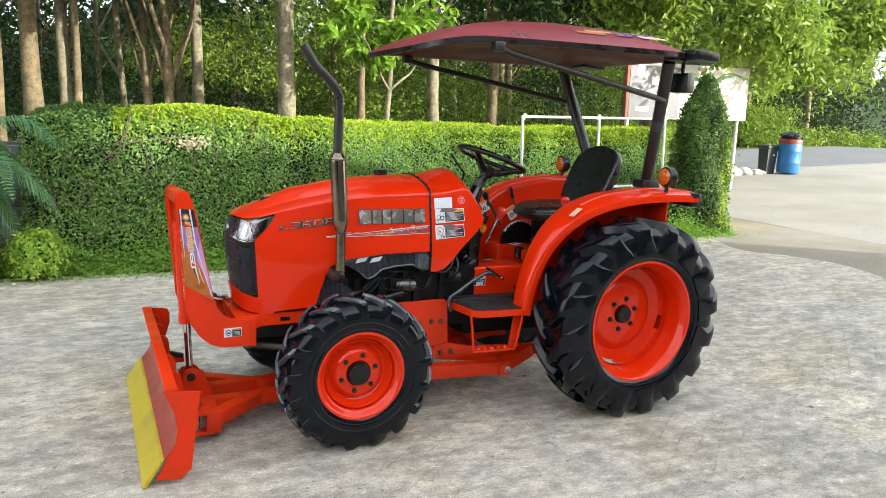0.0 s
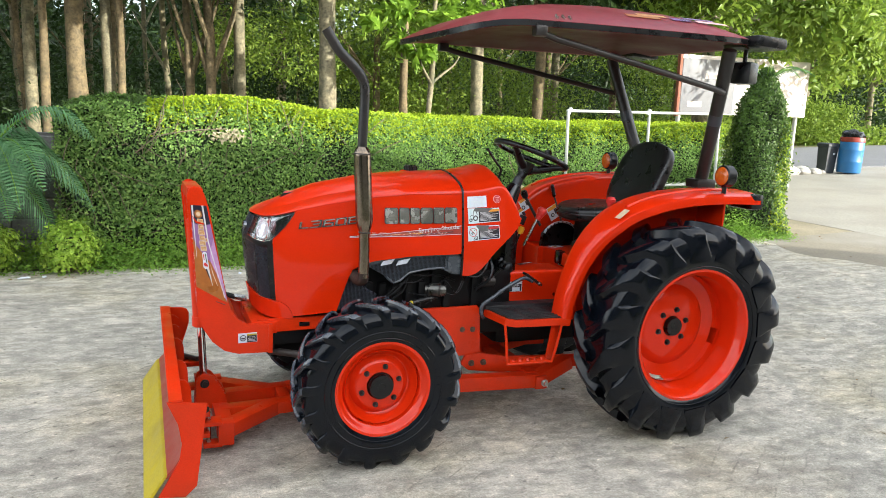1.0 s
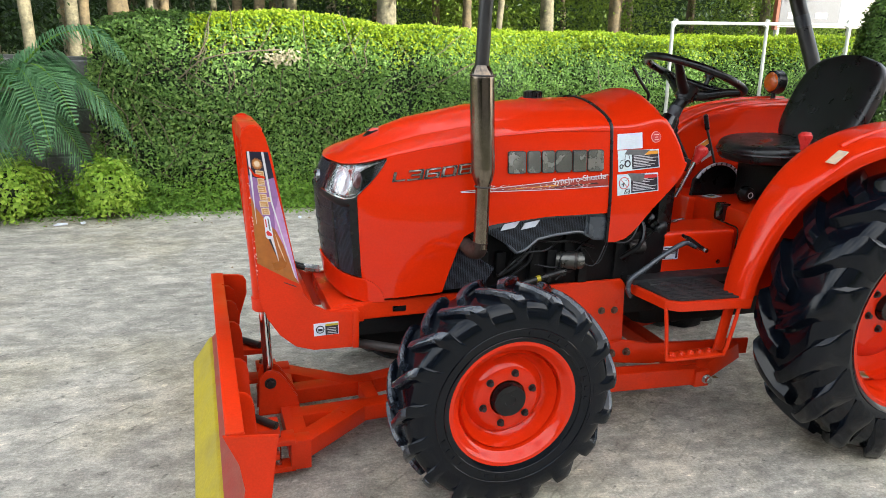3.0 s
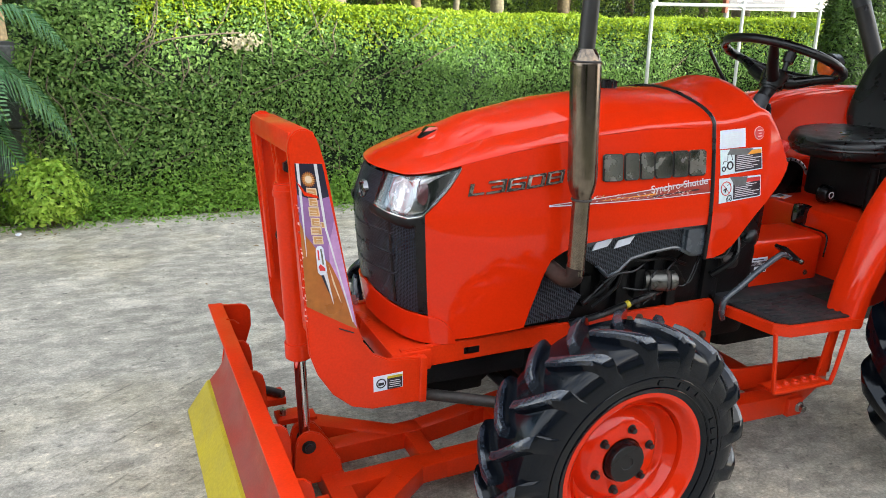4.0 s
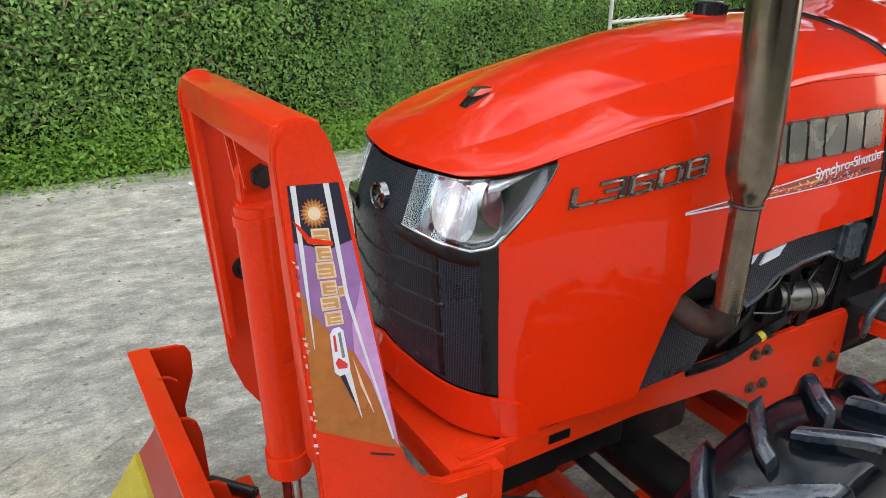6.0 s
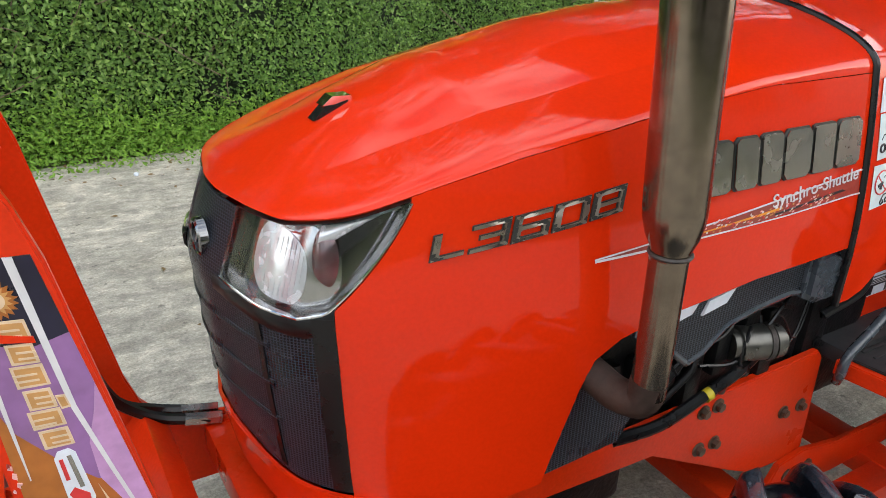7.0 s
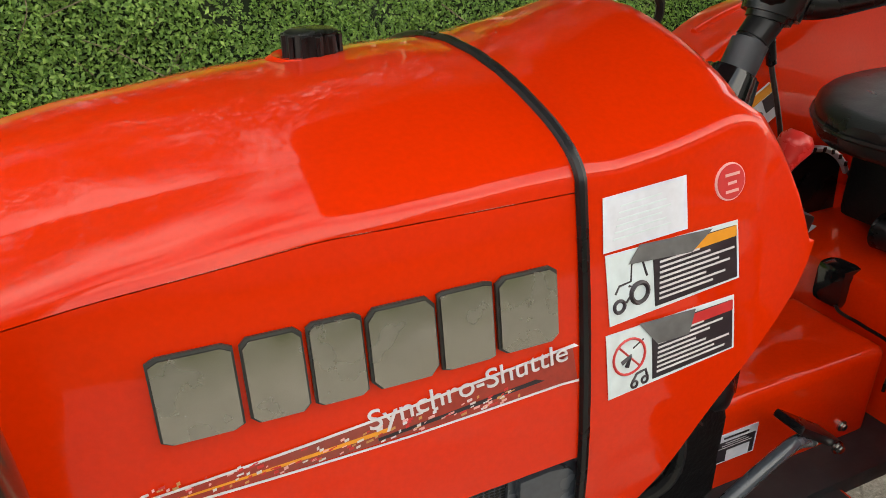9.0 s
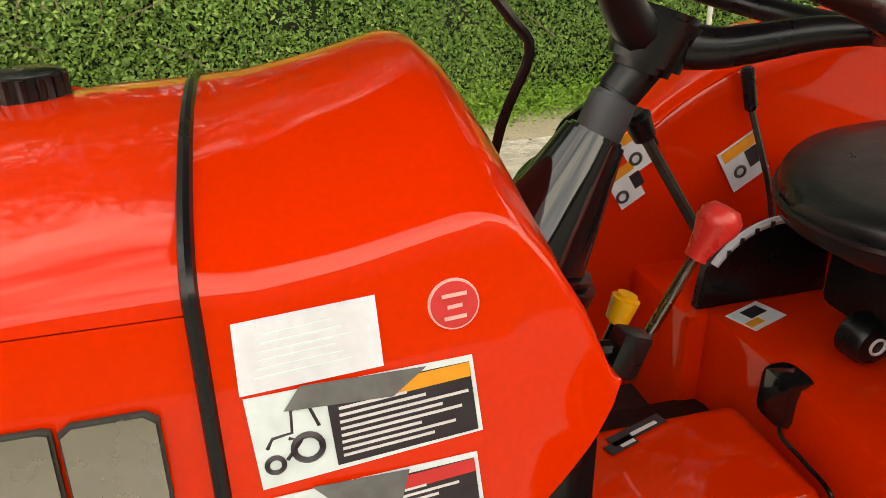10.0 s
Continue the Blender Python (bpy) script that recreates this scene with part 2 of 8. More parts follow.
CREAM = material("cream_print", (0.66, 0.50, 0.34), 0.4, vary=0.15, scale=40)
CLEAR = glass("clear_lens")
SMOKED = glass("smoked_lens", (0.65, 0.62, 0.62))
LAMP_SILVER = material("lamp_silver", (0.52, 0.52, 0.53), 0.14, metal=0.95, vary=0.06, scale=30, rough_vary=0.05)
LAMP_DARK = material("smoked_chrome", (0.20, 0.20, 0.21), 0.12, metal=0.95, vary=0.06, scale=30, rough_vary=0.04)
LENS_WHITE = material("ribbed_reflector", (0.72, 0.74, 0.78), 0.22, metal=0.45, vary=0.08, scale=60)
# red blotches paint the red reflections in the dark projector
BULB = material("grey_red_projector", (0.10, 0.07, 0.075), 0.14, metal=0.6, coat=0.5, vary=0.3, scale=30, dirt=(0.42, 0.03, 0.06), dirt_amount=0.85)


# ---- mesh helpers ----
def thing(name, label, category, loc=(0, 0, 0), group="", kind=""):
    ob = new(name)
    ob.empty_display_size = 0.1
    ob.location = loc
    return tagged(ob, label, category, group, kind)


def finish(bm, name, mat, smooth=40.0):
    bmesh.ops.recalc_face_normals(bm, faces=bm.faces)
    me = bpy.data.meshes.new(name)
    bm.to_mesh(me)
    bm.free()
    for m in (mat if isinstance(mat, (list, tuple)) else [mat]):
        me.materials.append(m)
    if smooth:
        me.shade_smooth()
        me.set_sharp_from_angle(angle=radians(smooth))
    return me


def part(name, bm, mat, parent, label="", smooth=40.0):
    ob = new(name, finish(bm, name, mat, smooth))
    ob.parent = parent
    return tagged(ob, label)


def single(name, bm, mat, label, category, loc=(0, 0, 0), group="", kind="", smooth=40.0):
    ob = new(name, finish(bm, name, mat, smooth))
    ob.location = loc
    return tagged(ob, label, category, group, kind)


def grid(rows, close_u=False, close_v=False, bm=None):
    bm = bm or bmesh.new()
    v = [[bm.verts.new(p) for p in r] for r in rows]
    nu, nv = len(v), len(v[0])
    for i in range(nu if close_u else nu - 1):
        for j in range(nv if close_v else nv - 1):
            q = [v[i][j], v[(i + 1) % nu][j], v[(i + 1) % nu][(j + 1) % nv], v[i][(j + 1) % nv]]
            q = list(dict.fromkeys(q))
            if len({tuple(round(c, 6) for c in w.co) for w in q}) > 2:
                bm.faces.new(q)
    return bm


def thick(bm, d):
    """Give an open sheet a real thickness d, along its normals."""
    bmesh.ops.recalc_face_normals(bm, faces=bm.faces)
    bmesh.ops.solidify(bm, geom=bm.faces[:] + bm.edges[:] + bm.verts[:], thickness=d)
    return bm


def box(c, s, rot=(0, 0, 0), bevel=0.004, bm=None, seg=2):
    b = bmesh.new()
    bmesh.ops.create_cube(b, size=1)
    bmesh.ops.scale(b, vec=s, verts=b.verts)
    if bevel:
        bmesh.ops.bevel(b, geom=b.edges[:], offset=min(bevel, min(s) * 0.45), segments=seg, affect="EDGES", profile=0.6)
    bmesh.ops.transform(b, matrix=pose(*c, *rot), verts=b.verts)
    return join(bm, b)


def join(bm, b):
    if bm is None:
        return b
    me = bpy.data.meshes.new("tmp")
    b.to_mesh(me)
    b.free()
    bm.from_mesh(me)
    bpy.data.meshes.remove(me)
    return bm


def beam(a, b, w, h, bevel=0.004, bm=None):
    """A bar of width w and height h from a to b."""
    a, b = Vector(a), Vector(b)
    d = b - a
    m = Matrix.Translation((a + b) / 2) @ d.to_track_quat("X", "Z").to_matrix().to_4x4()
    k = box((0, 0, 0), (d.length, w, h), bevel=bevel)
    bmesh.ops.transform(k, matrix=m, verts=k.verts)
    return join(bm, k)


def cyl(a, b, r, r2=None, n=20, bevel=0.0, bm=None):
    a, b = Vector(a), Vector(b)
    d = b - a
    k = bmesh.new()
    bmesh.ops.create_cone(k, cap_ends=True, segments=n, radius1=r, radius2=r if r2 is None else r2, depth=d.length)
    if bevel:
        ring = [e for e in k.edges if abs(e.verts[0].co.z - e.verts[1].co.z) < 1e-6]
        bmesh.ops.bevel(k, geom=ring, offset=bevel, segments=2, affect="EDGES")
    bmesh.ops.transform(k, matrix=Matrix.Translation((a + b) / 2) @ d.to_track_quat("Z", "Y").to_matrix().to_4x4(), verts=k.verts)
    return join(bm, k)


def smooth_path(pts, n=8):
    """Catmull-Rom through the points."""
    p = [Vector(q) for q in pts]
    p = [2 * p[0] - p[1]] + p + [2 * p[-1] - p[-2]]
    out = []
    for i in range(1, len(p) - 2):
        for k in range(n):
            t = k / n
            a, b, c, d = p[i - 1:i + 3]
            out.append(0.5 * (2 * b + (c - a) * t + (2 * a - 5 * b + 4 * c - d) * t * t + (3 * b - a - 3 * c + d) * t ** 3))
    return out + [p[-2]]


def tube(pts, r, n=10, caps=True, bm=None, closed=False):
    """A round bar along a path; r is a number or a list."""
    p = [Vector(q) for q in pts]
    rs = r if isinstance(r, (list, tuple)) else [r] * len(p)
    rows, ref = [], None
    for i, q in enumerate(p):
        if closed:
            t = (p[(i + 1) % len(p)] - p[i - 1]).normalized()
        else:
            t = (p[min(i + 1, len(p) - 1)] - p[max(i - 1, 0)]).normalized()
        if ref is None:
            ref = t.orthogonal().normalized()
        ref = (ref - t * ref.dot(t)).normalized()
        w = t.cross(ref)
        rows.append([q + rs[i] * (math.cos(2 * math.pi * k / n) * ref + math.sin(2 * math.pi * k / n) * w) for k in range(n)])
    k = grid(rows, close_u=closed, close_v=True)
    if caps and not closed:
        k.verts.ensure_lookup_table()
        k.faces.new([k.verts[i] for i in range(n)])
        k.faces.new([k.verts[len(k.verts) - n + i] for i in range(n)])
    return join(bm, k)


def lathe(profile, n=48, centre=(0, 0, 0), side=-1, bm=None, closed=False):
    """Revolve (radius, outwards) pairs about the wheel axis y; side -1 looks to -y."""
    rows = []
    for i in range(n):
        a = 2 * math.pi * i / n
        rows.append([(centre[0] + r * math.cos(a), centre[1] + side * o, centre[2] + r * math.sin(a)) for r, o in profile])
    return join(bm, grid(rows, close_u=True, close_v=closed))


def plate(pts, y0, y1, bevel=0.003, bm=None, axis="y"):
    """A flat plate from an outline in x and z (axis y), or x and y (axis z), or y and z (axis x)."""
    put = {"y": lambda p, d: (p[0], d, p[1]), "z": lambda p, d: (p[0], p[1], d), "x": lambda p, d: (d, p[0], p[1])}[axis]
    k = bmesh.new()
    f = k.faces.new([k.verts.new(put(p, y0)) for p in pts])
    e = bmesh.ops.extrude_face_region(k, geom=[f])
    bmesh.ops.translate(k, vec=Vector(put((0, 0), y1 - y0)), verts=[v for v in e["geom"] if isinstance(v, bmesh.types.BMVert)])
    bmesh.ops.recalc_face_normals(k, faces=k.faces)
    if bevel:
        big = [f for f in k.faces if len(f.verts) == len(pts)]
        ed = list({e for f in big for e in f.edges})
        bmesh.ops.bevel(k, geom=ed, offset=bevel, segments=2, affect="EDGES")
    return join(bm, k)


def lathe_between(a, b, radii, n=24):
    """A turned body along the line from a to b with the given radii at even steps."""
    a, b = Vector(a), Vector(b)
    q = (b - a).to_track_quat("Z", "Y").to_matrix()
    rows = []
    for i, r in enumerate(radii):
        c = a.lerp(b, i / (len(radii) - 1))
        rows.append([c + q @ Vector((r * math.cos(t), r * math.sin(t), 0)) for t in [2 * math.pi * j / n for j in range(n)]])
    return grid(rows, close_v=True)


def hexbolt(c, axis, r=0.011, h=0.012, bm=None):
    """A bolt head with its washer, standing on c."""
    c, a = Vector(c), Vector(axis).normalized()
    k = cyl(c, c + a * 0.003, r * 1.45, n=18)
    cyl(c + a * 0.003, c + a * (0.003 + h), r, n=6, bevel=0.0015, bm=k)
    return join(bm, k)


def lettering(text, size, m, depth=0.001, width=None):
    """Raised letters in the built-in font, as a mesh; m carries the text's x and y to the place."""
    cu = bpy.data.curves.new("letters", "FONT")
    cu.body, cu.size, cu.extrude, cu.align_x = text, size, depth, "LEFT"
    ob = bpy.data.objects.new("letters", cu)
    scene.collection.objects.link(ob)
    bpy.context.view_layer.update()
    dg = bpy.context.evaluated_depsgraph_get()
    me = bpy.data.meshes.new_from_object(ob.evaluated_get(dg))
    bpy.data.objects.remove(ob)
    k = bmesh.new()
    k.from_mesh(me)
    bpy.data.meshes.remove(me)
    if width:
        xs = [v.co.x for v in k.verts]
        bmesh.ops.scale(k, vec=(width / (max(xs) - min(xs)), 1, 1), verts=k.verts)
    bmesh.ops.transform(k, matrix=m, verts=k.verts)
    return k


def lerp(a, b, t):
    return a + (b - a) * t


def interp(x, xs, ys):
    return float(np.interp(x, xs, ys))

# ---- yard and far ground: level under the tractor, rising gently towards the road ----
def ground_z(x, y):
    t = min(max(x - 2.4, 0.0), 26.0)
    return 0.055 * t * t / (t + 1.2)

# ---- ground ----
def concrete(name, color, grooves=0.55):
    """Worn trowelled concrete: cloudy stains, scuffs, sand grain, pits and faint broom lines."""
    m = bpy.data.materials.new(name)
    m.use_nodes = True
    n, l = m.node_tree.nodes, m.node_tree.links
    b = n["Principled BSDF"]
    tc = n.new("ShaderNodeTexCoord")

    def noise_tex(scale, detail, rough, stretch=None, turn=0.0, distort=0.0):
        t = n.new("ShaderNodeTexNoise")
        t.inputs["Scale"].default_value, t.inputs["Detail"].default_value = scale, detail
        t.inputs["Roughness"].default_value, t.inputs["Distortion"].default_value = rough, distort
        if stretch:
            mp = n.new("ShaderNodeMapping")
            mp.inputs["Scale"].default_value, mp.inputs["Rotation"].default_value = stretch, (0, 0, turn)
            l.new(tc.outputs["Object"], mp.inputs["Vector"])
            l.new(mp.outputs[0], t.inputs["Vector"])
        else:
            l.new(tc.outputs["Object"], t.inputs["Vector"])
        return t.outputs["Fac"]

    def span(src, a, c, lo, hi):
        r = n.new("ShaderNodeMapRange")
        for k, v in enumerate((a, c, lo, hi)):
            r.inputs[k + 1].default_value = v
        l.new(src, r.inputs[0])
        return r.outputs[0]

    def times(x, y):
        k = n.new("ShaderNodeMath")
        k.operation = "MULTIPLY"
        l.new(x, k.inputs[0])
        l.new(y, k.inputs[1])
        return k.outputs[0]

    clouds = noise_tex(0.55, 12, 0.62, distort=0.6)
    blotch = noise_tex(3.2, 12, 0.70)
    scuff = noise_tex(1.5, 10, 0.70, (0.9, 3.2, 1.0), 0.30)
    grain = noise_tex(95, 6, 0.75)
    pit = noise_tex(24, 3, 0.5)
    value = times(span(clouds, 0.32, 0.68, 0.80, 1.17), span(blotch, 0.32, 0.68, 0.84, 1.15))
    value = times(value, span(scuff, 0.50, 0.66, 0.96, 1.24))
    value = times(value, span(grain, 0.32, 0.68, 0.66, 1.34))
    value = times(value, span(noise_tex(11, 9, 0.78), 0.40, 0.66, 0.80, 1.28))
    value = times(value, span(noise_tex(4.5, 13, 0.74, (1.0, 2.1, 1.0), 0.5), 0.44, 0.56, 0.80, 1.18))
    value = times(value, span(noise_tex(17, 6, 0.70, (1.0, 1.6, 1.0), -0.4), 0.56, 0.66, 0.97, 1.36))
    value = times(value, span(pit, 0.64, 0.72, 1.0, 0.50))
    wave = n.new("ShaderNodeTexWave")
    wave.inputs["Scale"].default_value, wave.inputs["Distortion"].default_value = 3.2, 1.2
    wave.inputs["Detail"].default_value, wave.inputs["Detail Scale"].default_value = 3, 2.0
    wm = n.new("ShaderNodeMapping")
    wm.inputs["Rotation"].default_value = (0, 0, 0.9)
    l.new(tc.outputs["Object"], wm.inputs["Vector"])
    l.new(wm.outputs[0], wave.inputs["Vector"])
    line = times(span(wave.outputs["Fac"], 0.965, 1.0, 0.0, 1.0), times(span(noise_tex(0.8, 2, 0.5), 0.50, 0.62, 0.0, grooves), span(noise_tex(7, 4, 0.6), 0.46, 0.56, 0.0, 1.0)))
    value = times(value, span(line, 0.0, 1.0, 1.0, 0.35))
    tint = n.new("ShaderNodeMix")
    tint.data_type = "RGBA"
    tint.inputs[6].default_value, tint.inputs[7].default_value = (*color, 1), (color[0] * 1.05, color[1] * 1.0, color[2] * 0.82, 1)
    l.new(span(noise_tex(0.9, 6, 0.6), 0.50, 0.70, 0.0, 0.8), tint.inputs[0])
    hsv = n.new("ShaderNodeHueSaturation")
    l.new(tint.outputs[2], hsv.inputs["Color"])
    l.new(value, hsv.inputs["Value"])
    l.new(hsv.outputs["Color"], b.inputs["Base Color"])
    l.new(span(blotch, 0.3, 0.7, 0.62, 0.88), b.inputs["Roughness"])
    b.inputs["Specular IOR Level"].default_value = 0.35
    bp = n.new("ShaderNodeBump")
    bp.inputs["Strength"].default_value, bp.inputs["Distance"].default_value = 0.55, 0.004
    l.new(times(value, span(grain, 0.2, 0.8, 0.6, 1.2)), bp.inputs["Height"])
    l.new(bp.outputs[0], b.inputs["Normal"])
    return m


CONCRETE = concrete("yard_concrete", (0.408, 0.376, 0.316), 0.55)
DRIVE = material("pale_drive_concrete", (0.315, 0.295, 0.25), 0.85, vary=0.16, scale=1.3, fine=30, bump=0.003, dirt=(0.22, 0.19, 0.145), dirt_amount=0.6)
SOIL = material("soil_and_grass", (0.10, 0.115, 0.035), 0.9, vary=0.4, scale=1.2, fine=25, bump=0.02, dirt=(0.16, 0.12, 0.07), dirt_amount=0.8)
ASPHALT = material("asphalt", (0.16, 0.16, 0.165), 0.85, vary=0.2, scale=0.8, fine=60, bump=0.004, dirt=(0.10, 0.10, 0.10))


def sheet(xs, ys, lift):
    return grid([[(x, y, ground_z(x, y) + lift) for y in ys] for x in xs])


far_xs = [-400, -120, -40, -14, -6, -2, 2.4] + [2.4 + 0.5 * i for i in range(1, 54)] + [40, 80, 160, 400]
single("ground", sheet(far_xs, [-400, -120, -40, -14, 0, 3.7, 8, 16, 24, 40, 80, 160, 400], -0.03), SOIL, "grassy brown soil reaching to the distance", "ground", kind="structure")
# slab stops at y -4.7; unseen dark soil added beyond dims reflections
single("pavement", thick(sheet([-14, -6, -2, 2.4] + [2.4 + 0.5 * i for i in range(1, 13)], [-4.7, -3, -1.5, 0, 2, 3.72], 0.0), -0.08), CONCRETE, "grey stained concrete yard", "pavement", kind="structure")
DIRT = material("pale_dry_dirt", (0.30, 0.255, 0.175), 0.92, vary=0.25, scale=2.5, fine=40, bump=0.006, dirt=(0.18, 0.17, 0.09), dirt_amount=0.6)
single("dirt_strip", thick(sheet([1.5 + 0.3 * i for i in range(28)], [3.722, 4.1, 4.6, 5.6, 7.0], 0.0), -0.06), DIRT, "pale dry dirt before the hedge", "dirt", kind="structure")
rows = []
for i in range(40):
    y = -7.0 + 10.7 * i / 39
    inner = 6.55 + 0.45 * noise.noise((y * 0.9, 2.0, 0)) + 0.15 * noise.noise((y * 4, 5.0, 0))
    rows.append([(x, y, ground_z(x, y) + 0.004 - (0.006 if j == 0 else 0)) for j, x in enumerate((inner, inner + 0.12, lerp(inner, 8.42, 0.5), 8.418))])
# brown dust, darkened to hold the shade beside the sunlit drive
DUST_AND_SHADE = material("brown_dust_and_shade", (0.235, 0.205, 0.155), 0.92, vary=0.2, scale=1.6, fine=40, bump=0.003, dirt=(0.33, 0.31, 0.27), dirt_amount=0.9)
single("shaded_dirt_drift", grid(rows), DUST_AND_SHADE, "brown dust over the edge of the concrete, darkened for shade", "dirt", kind="structure")
single("drive", thick(sheet([8.42 + 0.5 * i for i in range(0, 34)], [-12, -6, 0, 4, 7, 11.0], 0.004), -0.08), DRIVE, "pale sunlit concrete drive", "drive", kind="structure")
single("road", thick(sheet([6.0 + i for i in range(0, 60)], [11.02, 13, 15.5, 18.0], -0.012), -0.05), ASPHALT, "grey asphalt road beyond the yard", "road", kind="structure")


# ---- leaves ----
def leaves(n_, place, size, name, up=0.3, width=0.5, fold=0.25, seed=1, face=None, droop=0.0):
    """n_ small folded leaves; place(rng, n_) gives their positions (and outward directions)."""
    rng = np.random.default_rng(seed)
    p, out = place(rng, n_)
    n_ = len(p)
    nrm = out + rng.normal(0, 0.55, (n_, 3)) + np.array([0, 0, up])
    nrm /= np.linalg.norm(nrm, axis=1)[:, None]
    ax = rng.normal(0, 1, (n_, 3)) + np.array([0, 0, -droop])
    ax -= nrm * (ax * nrm).sum(1)[:, None]
    ax /= np.linalg.norm(ax, axis=1)[:, None]
    sd = np.cross(nrm, ax)
    s = (size * rng.uniform(0.6, 1.35, n_))[:, None]
    mid = p + ax * s * 0.42
    v = np.stack([p, mid + sd * s * width * 0.5 + nrm * s * fold * 0.4, p + ax * s - nrm * s * fold * 0.3, mid - sd * s * width * 0.5 + nrm * s * fold * 0.4], 1).reshape(-1, 3)
    i = np.arange(n_)[:, None] * 4
    f = np.concatenate([np.concatenate([i, i + 1, i + 2], 1), np.concatenate([i, i + 2, i + 3], 1)], 1).reshape(-1, 3)
    me = bpy.data.meshes.new(name)
    me.vertices.add(len(v))
    me.vertices.foreach_set("co", v.astype(np.float32).ravel())
    me.loops.add(len(f) * 3)
    me.loops.foreach_set("vertex_index", f.astype(np.int32).ravel())
    me.polygons.add(len(f))
    me.polygons.foreach_set("loop_start", np.arange(0, len(f) * 3, 3, dtype=np.int32))
    me.update()
    me.validate()
    return me


def stuff(name, me, mat, label="", category="", parent=None, kind="stuff"):
    me.materials.append(mat)
    ob = new(name, me)
    ob.parent = parent
    return tagged(ob, label, category, "", kind)


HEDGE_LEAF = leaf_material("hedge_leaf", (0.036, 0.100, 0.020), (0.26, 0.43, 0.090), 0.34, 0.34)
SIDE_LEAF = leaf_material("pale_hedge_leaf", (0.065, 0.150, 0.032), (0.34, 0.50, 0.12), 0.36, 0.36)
# lime young leaves whose colour also holds the sunlight on the crest
SUNLIT_HEDGE = leaf_material("sunlit_young_hedge_leaf", (0.20, 0.33, 0.010), (0.42, 0.52, 0.020), 0.42, 0.40)
SHRUB_LEAF = leaf_material("bright_shrub_leaf", (0.16, 0.32, 0.02), (0.52, 0.68, 0.10), 0.40, 0.40)
# one foliage in two copies: wood shade and sunlight put into the colours
SHADED_LEAF = leaf_material("shaded_tree_leaf", (0.009, 0.024, 0.007), (0.046, 0.086, 0.016), 0.45, 0.33)
SUNLIT_LEAF = leaf_material("sunlit_tree_leaf", (0.085, 0.160, 0.018), (0.30, 0.40, 0.055), 0.42, 0.48)
YOUNG_LEAF = leaf_material("young_tree_leaf", (0.12, 0.24, 0.02), (0.32, 0.48, 0.05), 0.42, 0.45)
# darker hedge leaf copy with shade put into its greens
SHADED_HEDGE = leaf_material("shaded_hedge_leaf", (0.025, 0.065, 0.011), (0.12, 0.20, 0.035), 0.36, 0.3)
PALM_LEAF = leaf_material("palm_leaflet", (0.050, 0.135, 0.055), (0.16, 0.31, 0.13), 0.28, 0.30)
PALM_OLD = leaf_material("yellowing_palm_leaflet", (0.09, 0.17, 0.02), (0.26, 0.28, 0.03), 0.4, 0.3)
WEED = leaf_material("weed_leaf", (0.11, 0.23, 0.028), (0.28, 0.46, 0.06), 0.45, 0.35)
DRY_LEAF = leaf_material("dry_leaf", (0.14, 0.085, 0.035), (0.25, 0.17, 0.08), 0.7, 0.2)
# near-black green that stands in for the shade between leaves
LEAF_SHADE = material("hedge_shade", (0.012, 0.022, 0.008), 0.95, vary=0.4, scale=7)
TWIG = material("hedge_twig", (0.15, 0.12, 0.075), 0.8, vary=0.25, scale=12)
BARK = material("pale_bark", (0.20, 0.172, 0.105), 0.85, vary=0.5, scale=9, fine=26, bump=0.010, dirt=(0.06, 0.065, 0.035), dirt_amount=1.0)
BARK_WARM = material("warm_bark", (0.155, 0.115, 0.060), 0.85, vary=0.5, scale=9, fine=24, bump=0.010, dirt=(0.06, 0.055, 0.03), dirt_amount=1.0)

# ---- hedge: dense clipped mass with uneven face ----
HX0, HX1, HY, HTOP = -1.75, 6.15, 4.02, 1.56


def hedge_back(x):
    """How far the hedge steps back behind the tractor."""
    return 0.60 * min(1.0, max(0.0, min((x - 1.3) / 1.2, (6.3 - x) / 1.6)))


def hedge_face(x, z):
    return HY + hedge_back(x) + 0.10 * noise.noise((x * 1.1, z * 1.3, 3.0)) + 0.05 * noise.noise((x * 4, z * 4, 7.0)) - 0.04 * math.sin(min(1, z / 1.6) * 3.1)


def hedge_top(x):
    return HTOP + ground_z(x, 4) * 0.55 + 0.05 * noise.noise((x * 1.3, 1.7, 0)) + 0.03 * noise.noise((x * 5, 9.0, 0)) + 0.06 * max(0, 1 - abs(x + 0.2) / 1.1) - 0.10 * max(0, (-1.25 - x) / 0.5)


hedge = thing("hedge", "tall clipped green hedge with bright new growth on top, coloured as sunlit", "hedge", (2.0, 4.4, 0.0))
hedge_off = Vector((2.0, 4.4, 0.0))
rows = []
# inner sheet behind the leaves, coloured as their shade
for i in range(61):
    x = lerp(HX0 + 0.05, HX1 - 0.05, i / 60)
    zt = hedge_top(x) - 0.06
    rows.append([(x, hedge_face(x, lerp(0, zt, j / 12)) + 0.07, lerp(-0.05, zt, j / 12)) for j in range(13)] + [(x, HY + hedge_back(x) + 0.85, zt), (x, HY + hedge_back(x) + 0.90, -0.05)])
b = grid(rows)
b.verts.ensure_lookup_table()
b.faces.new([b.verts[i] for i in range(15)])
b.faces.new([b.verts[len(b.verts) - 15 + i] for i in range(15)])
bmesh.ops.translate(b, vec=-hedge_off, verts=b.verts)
part("shade_core", b, LEAF_SHADE, hedge)


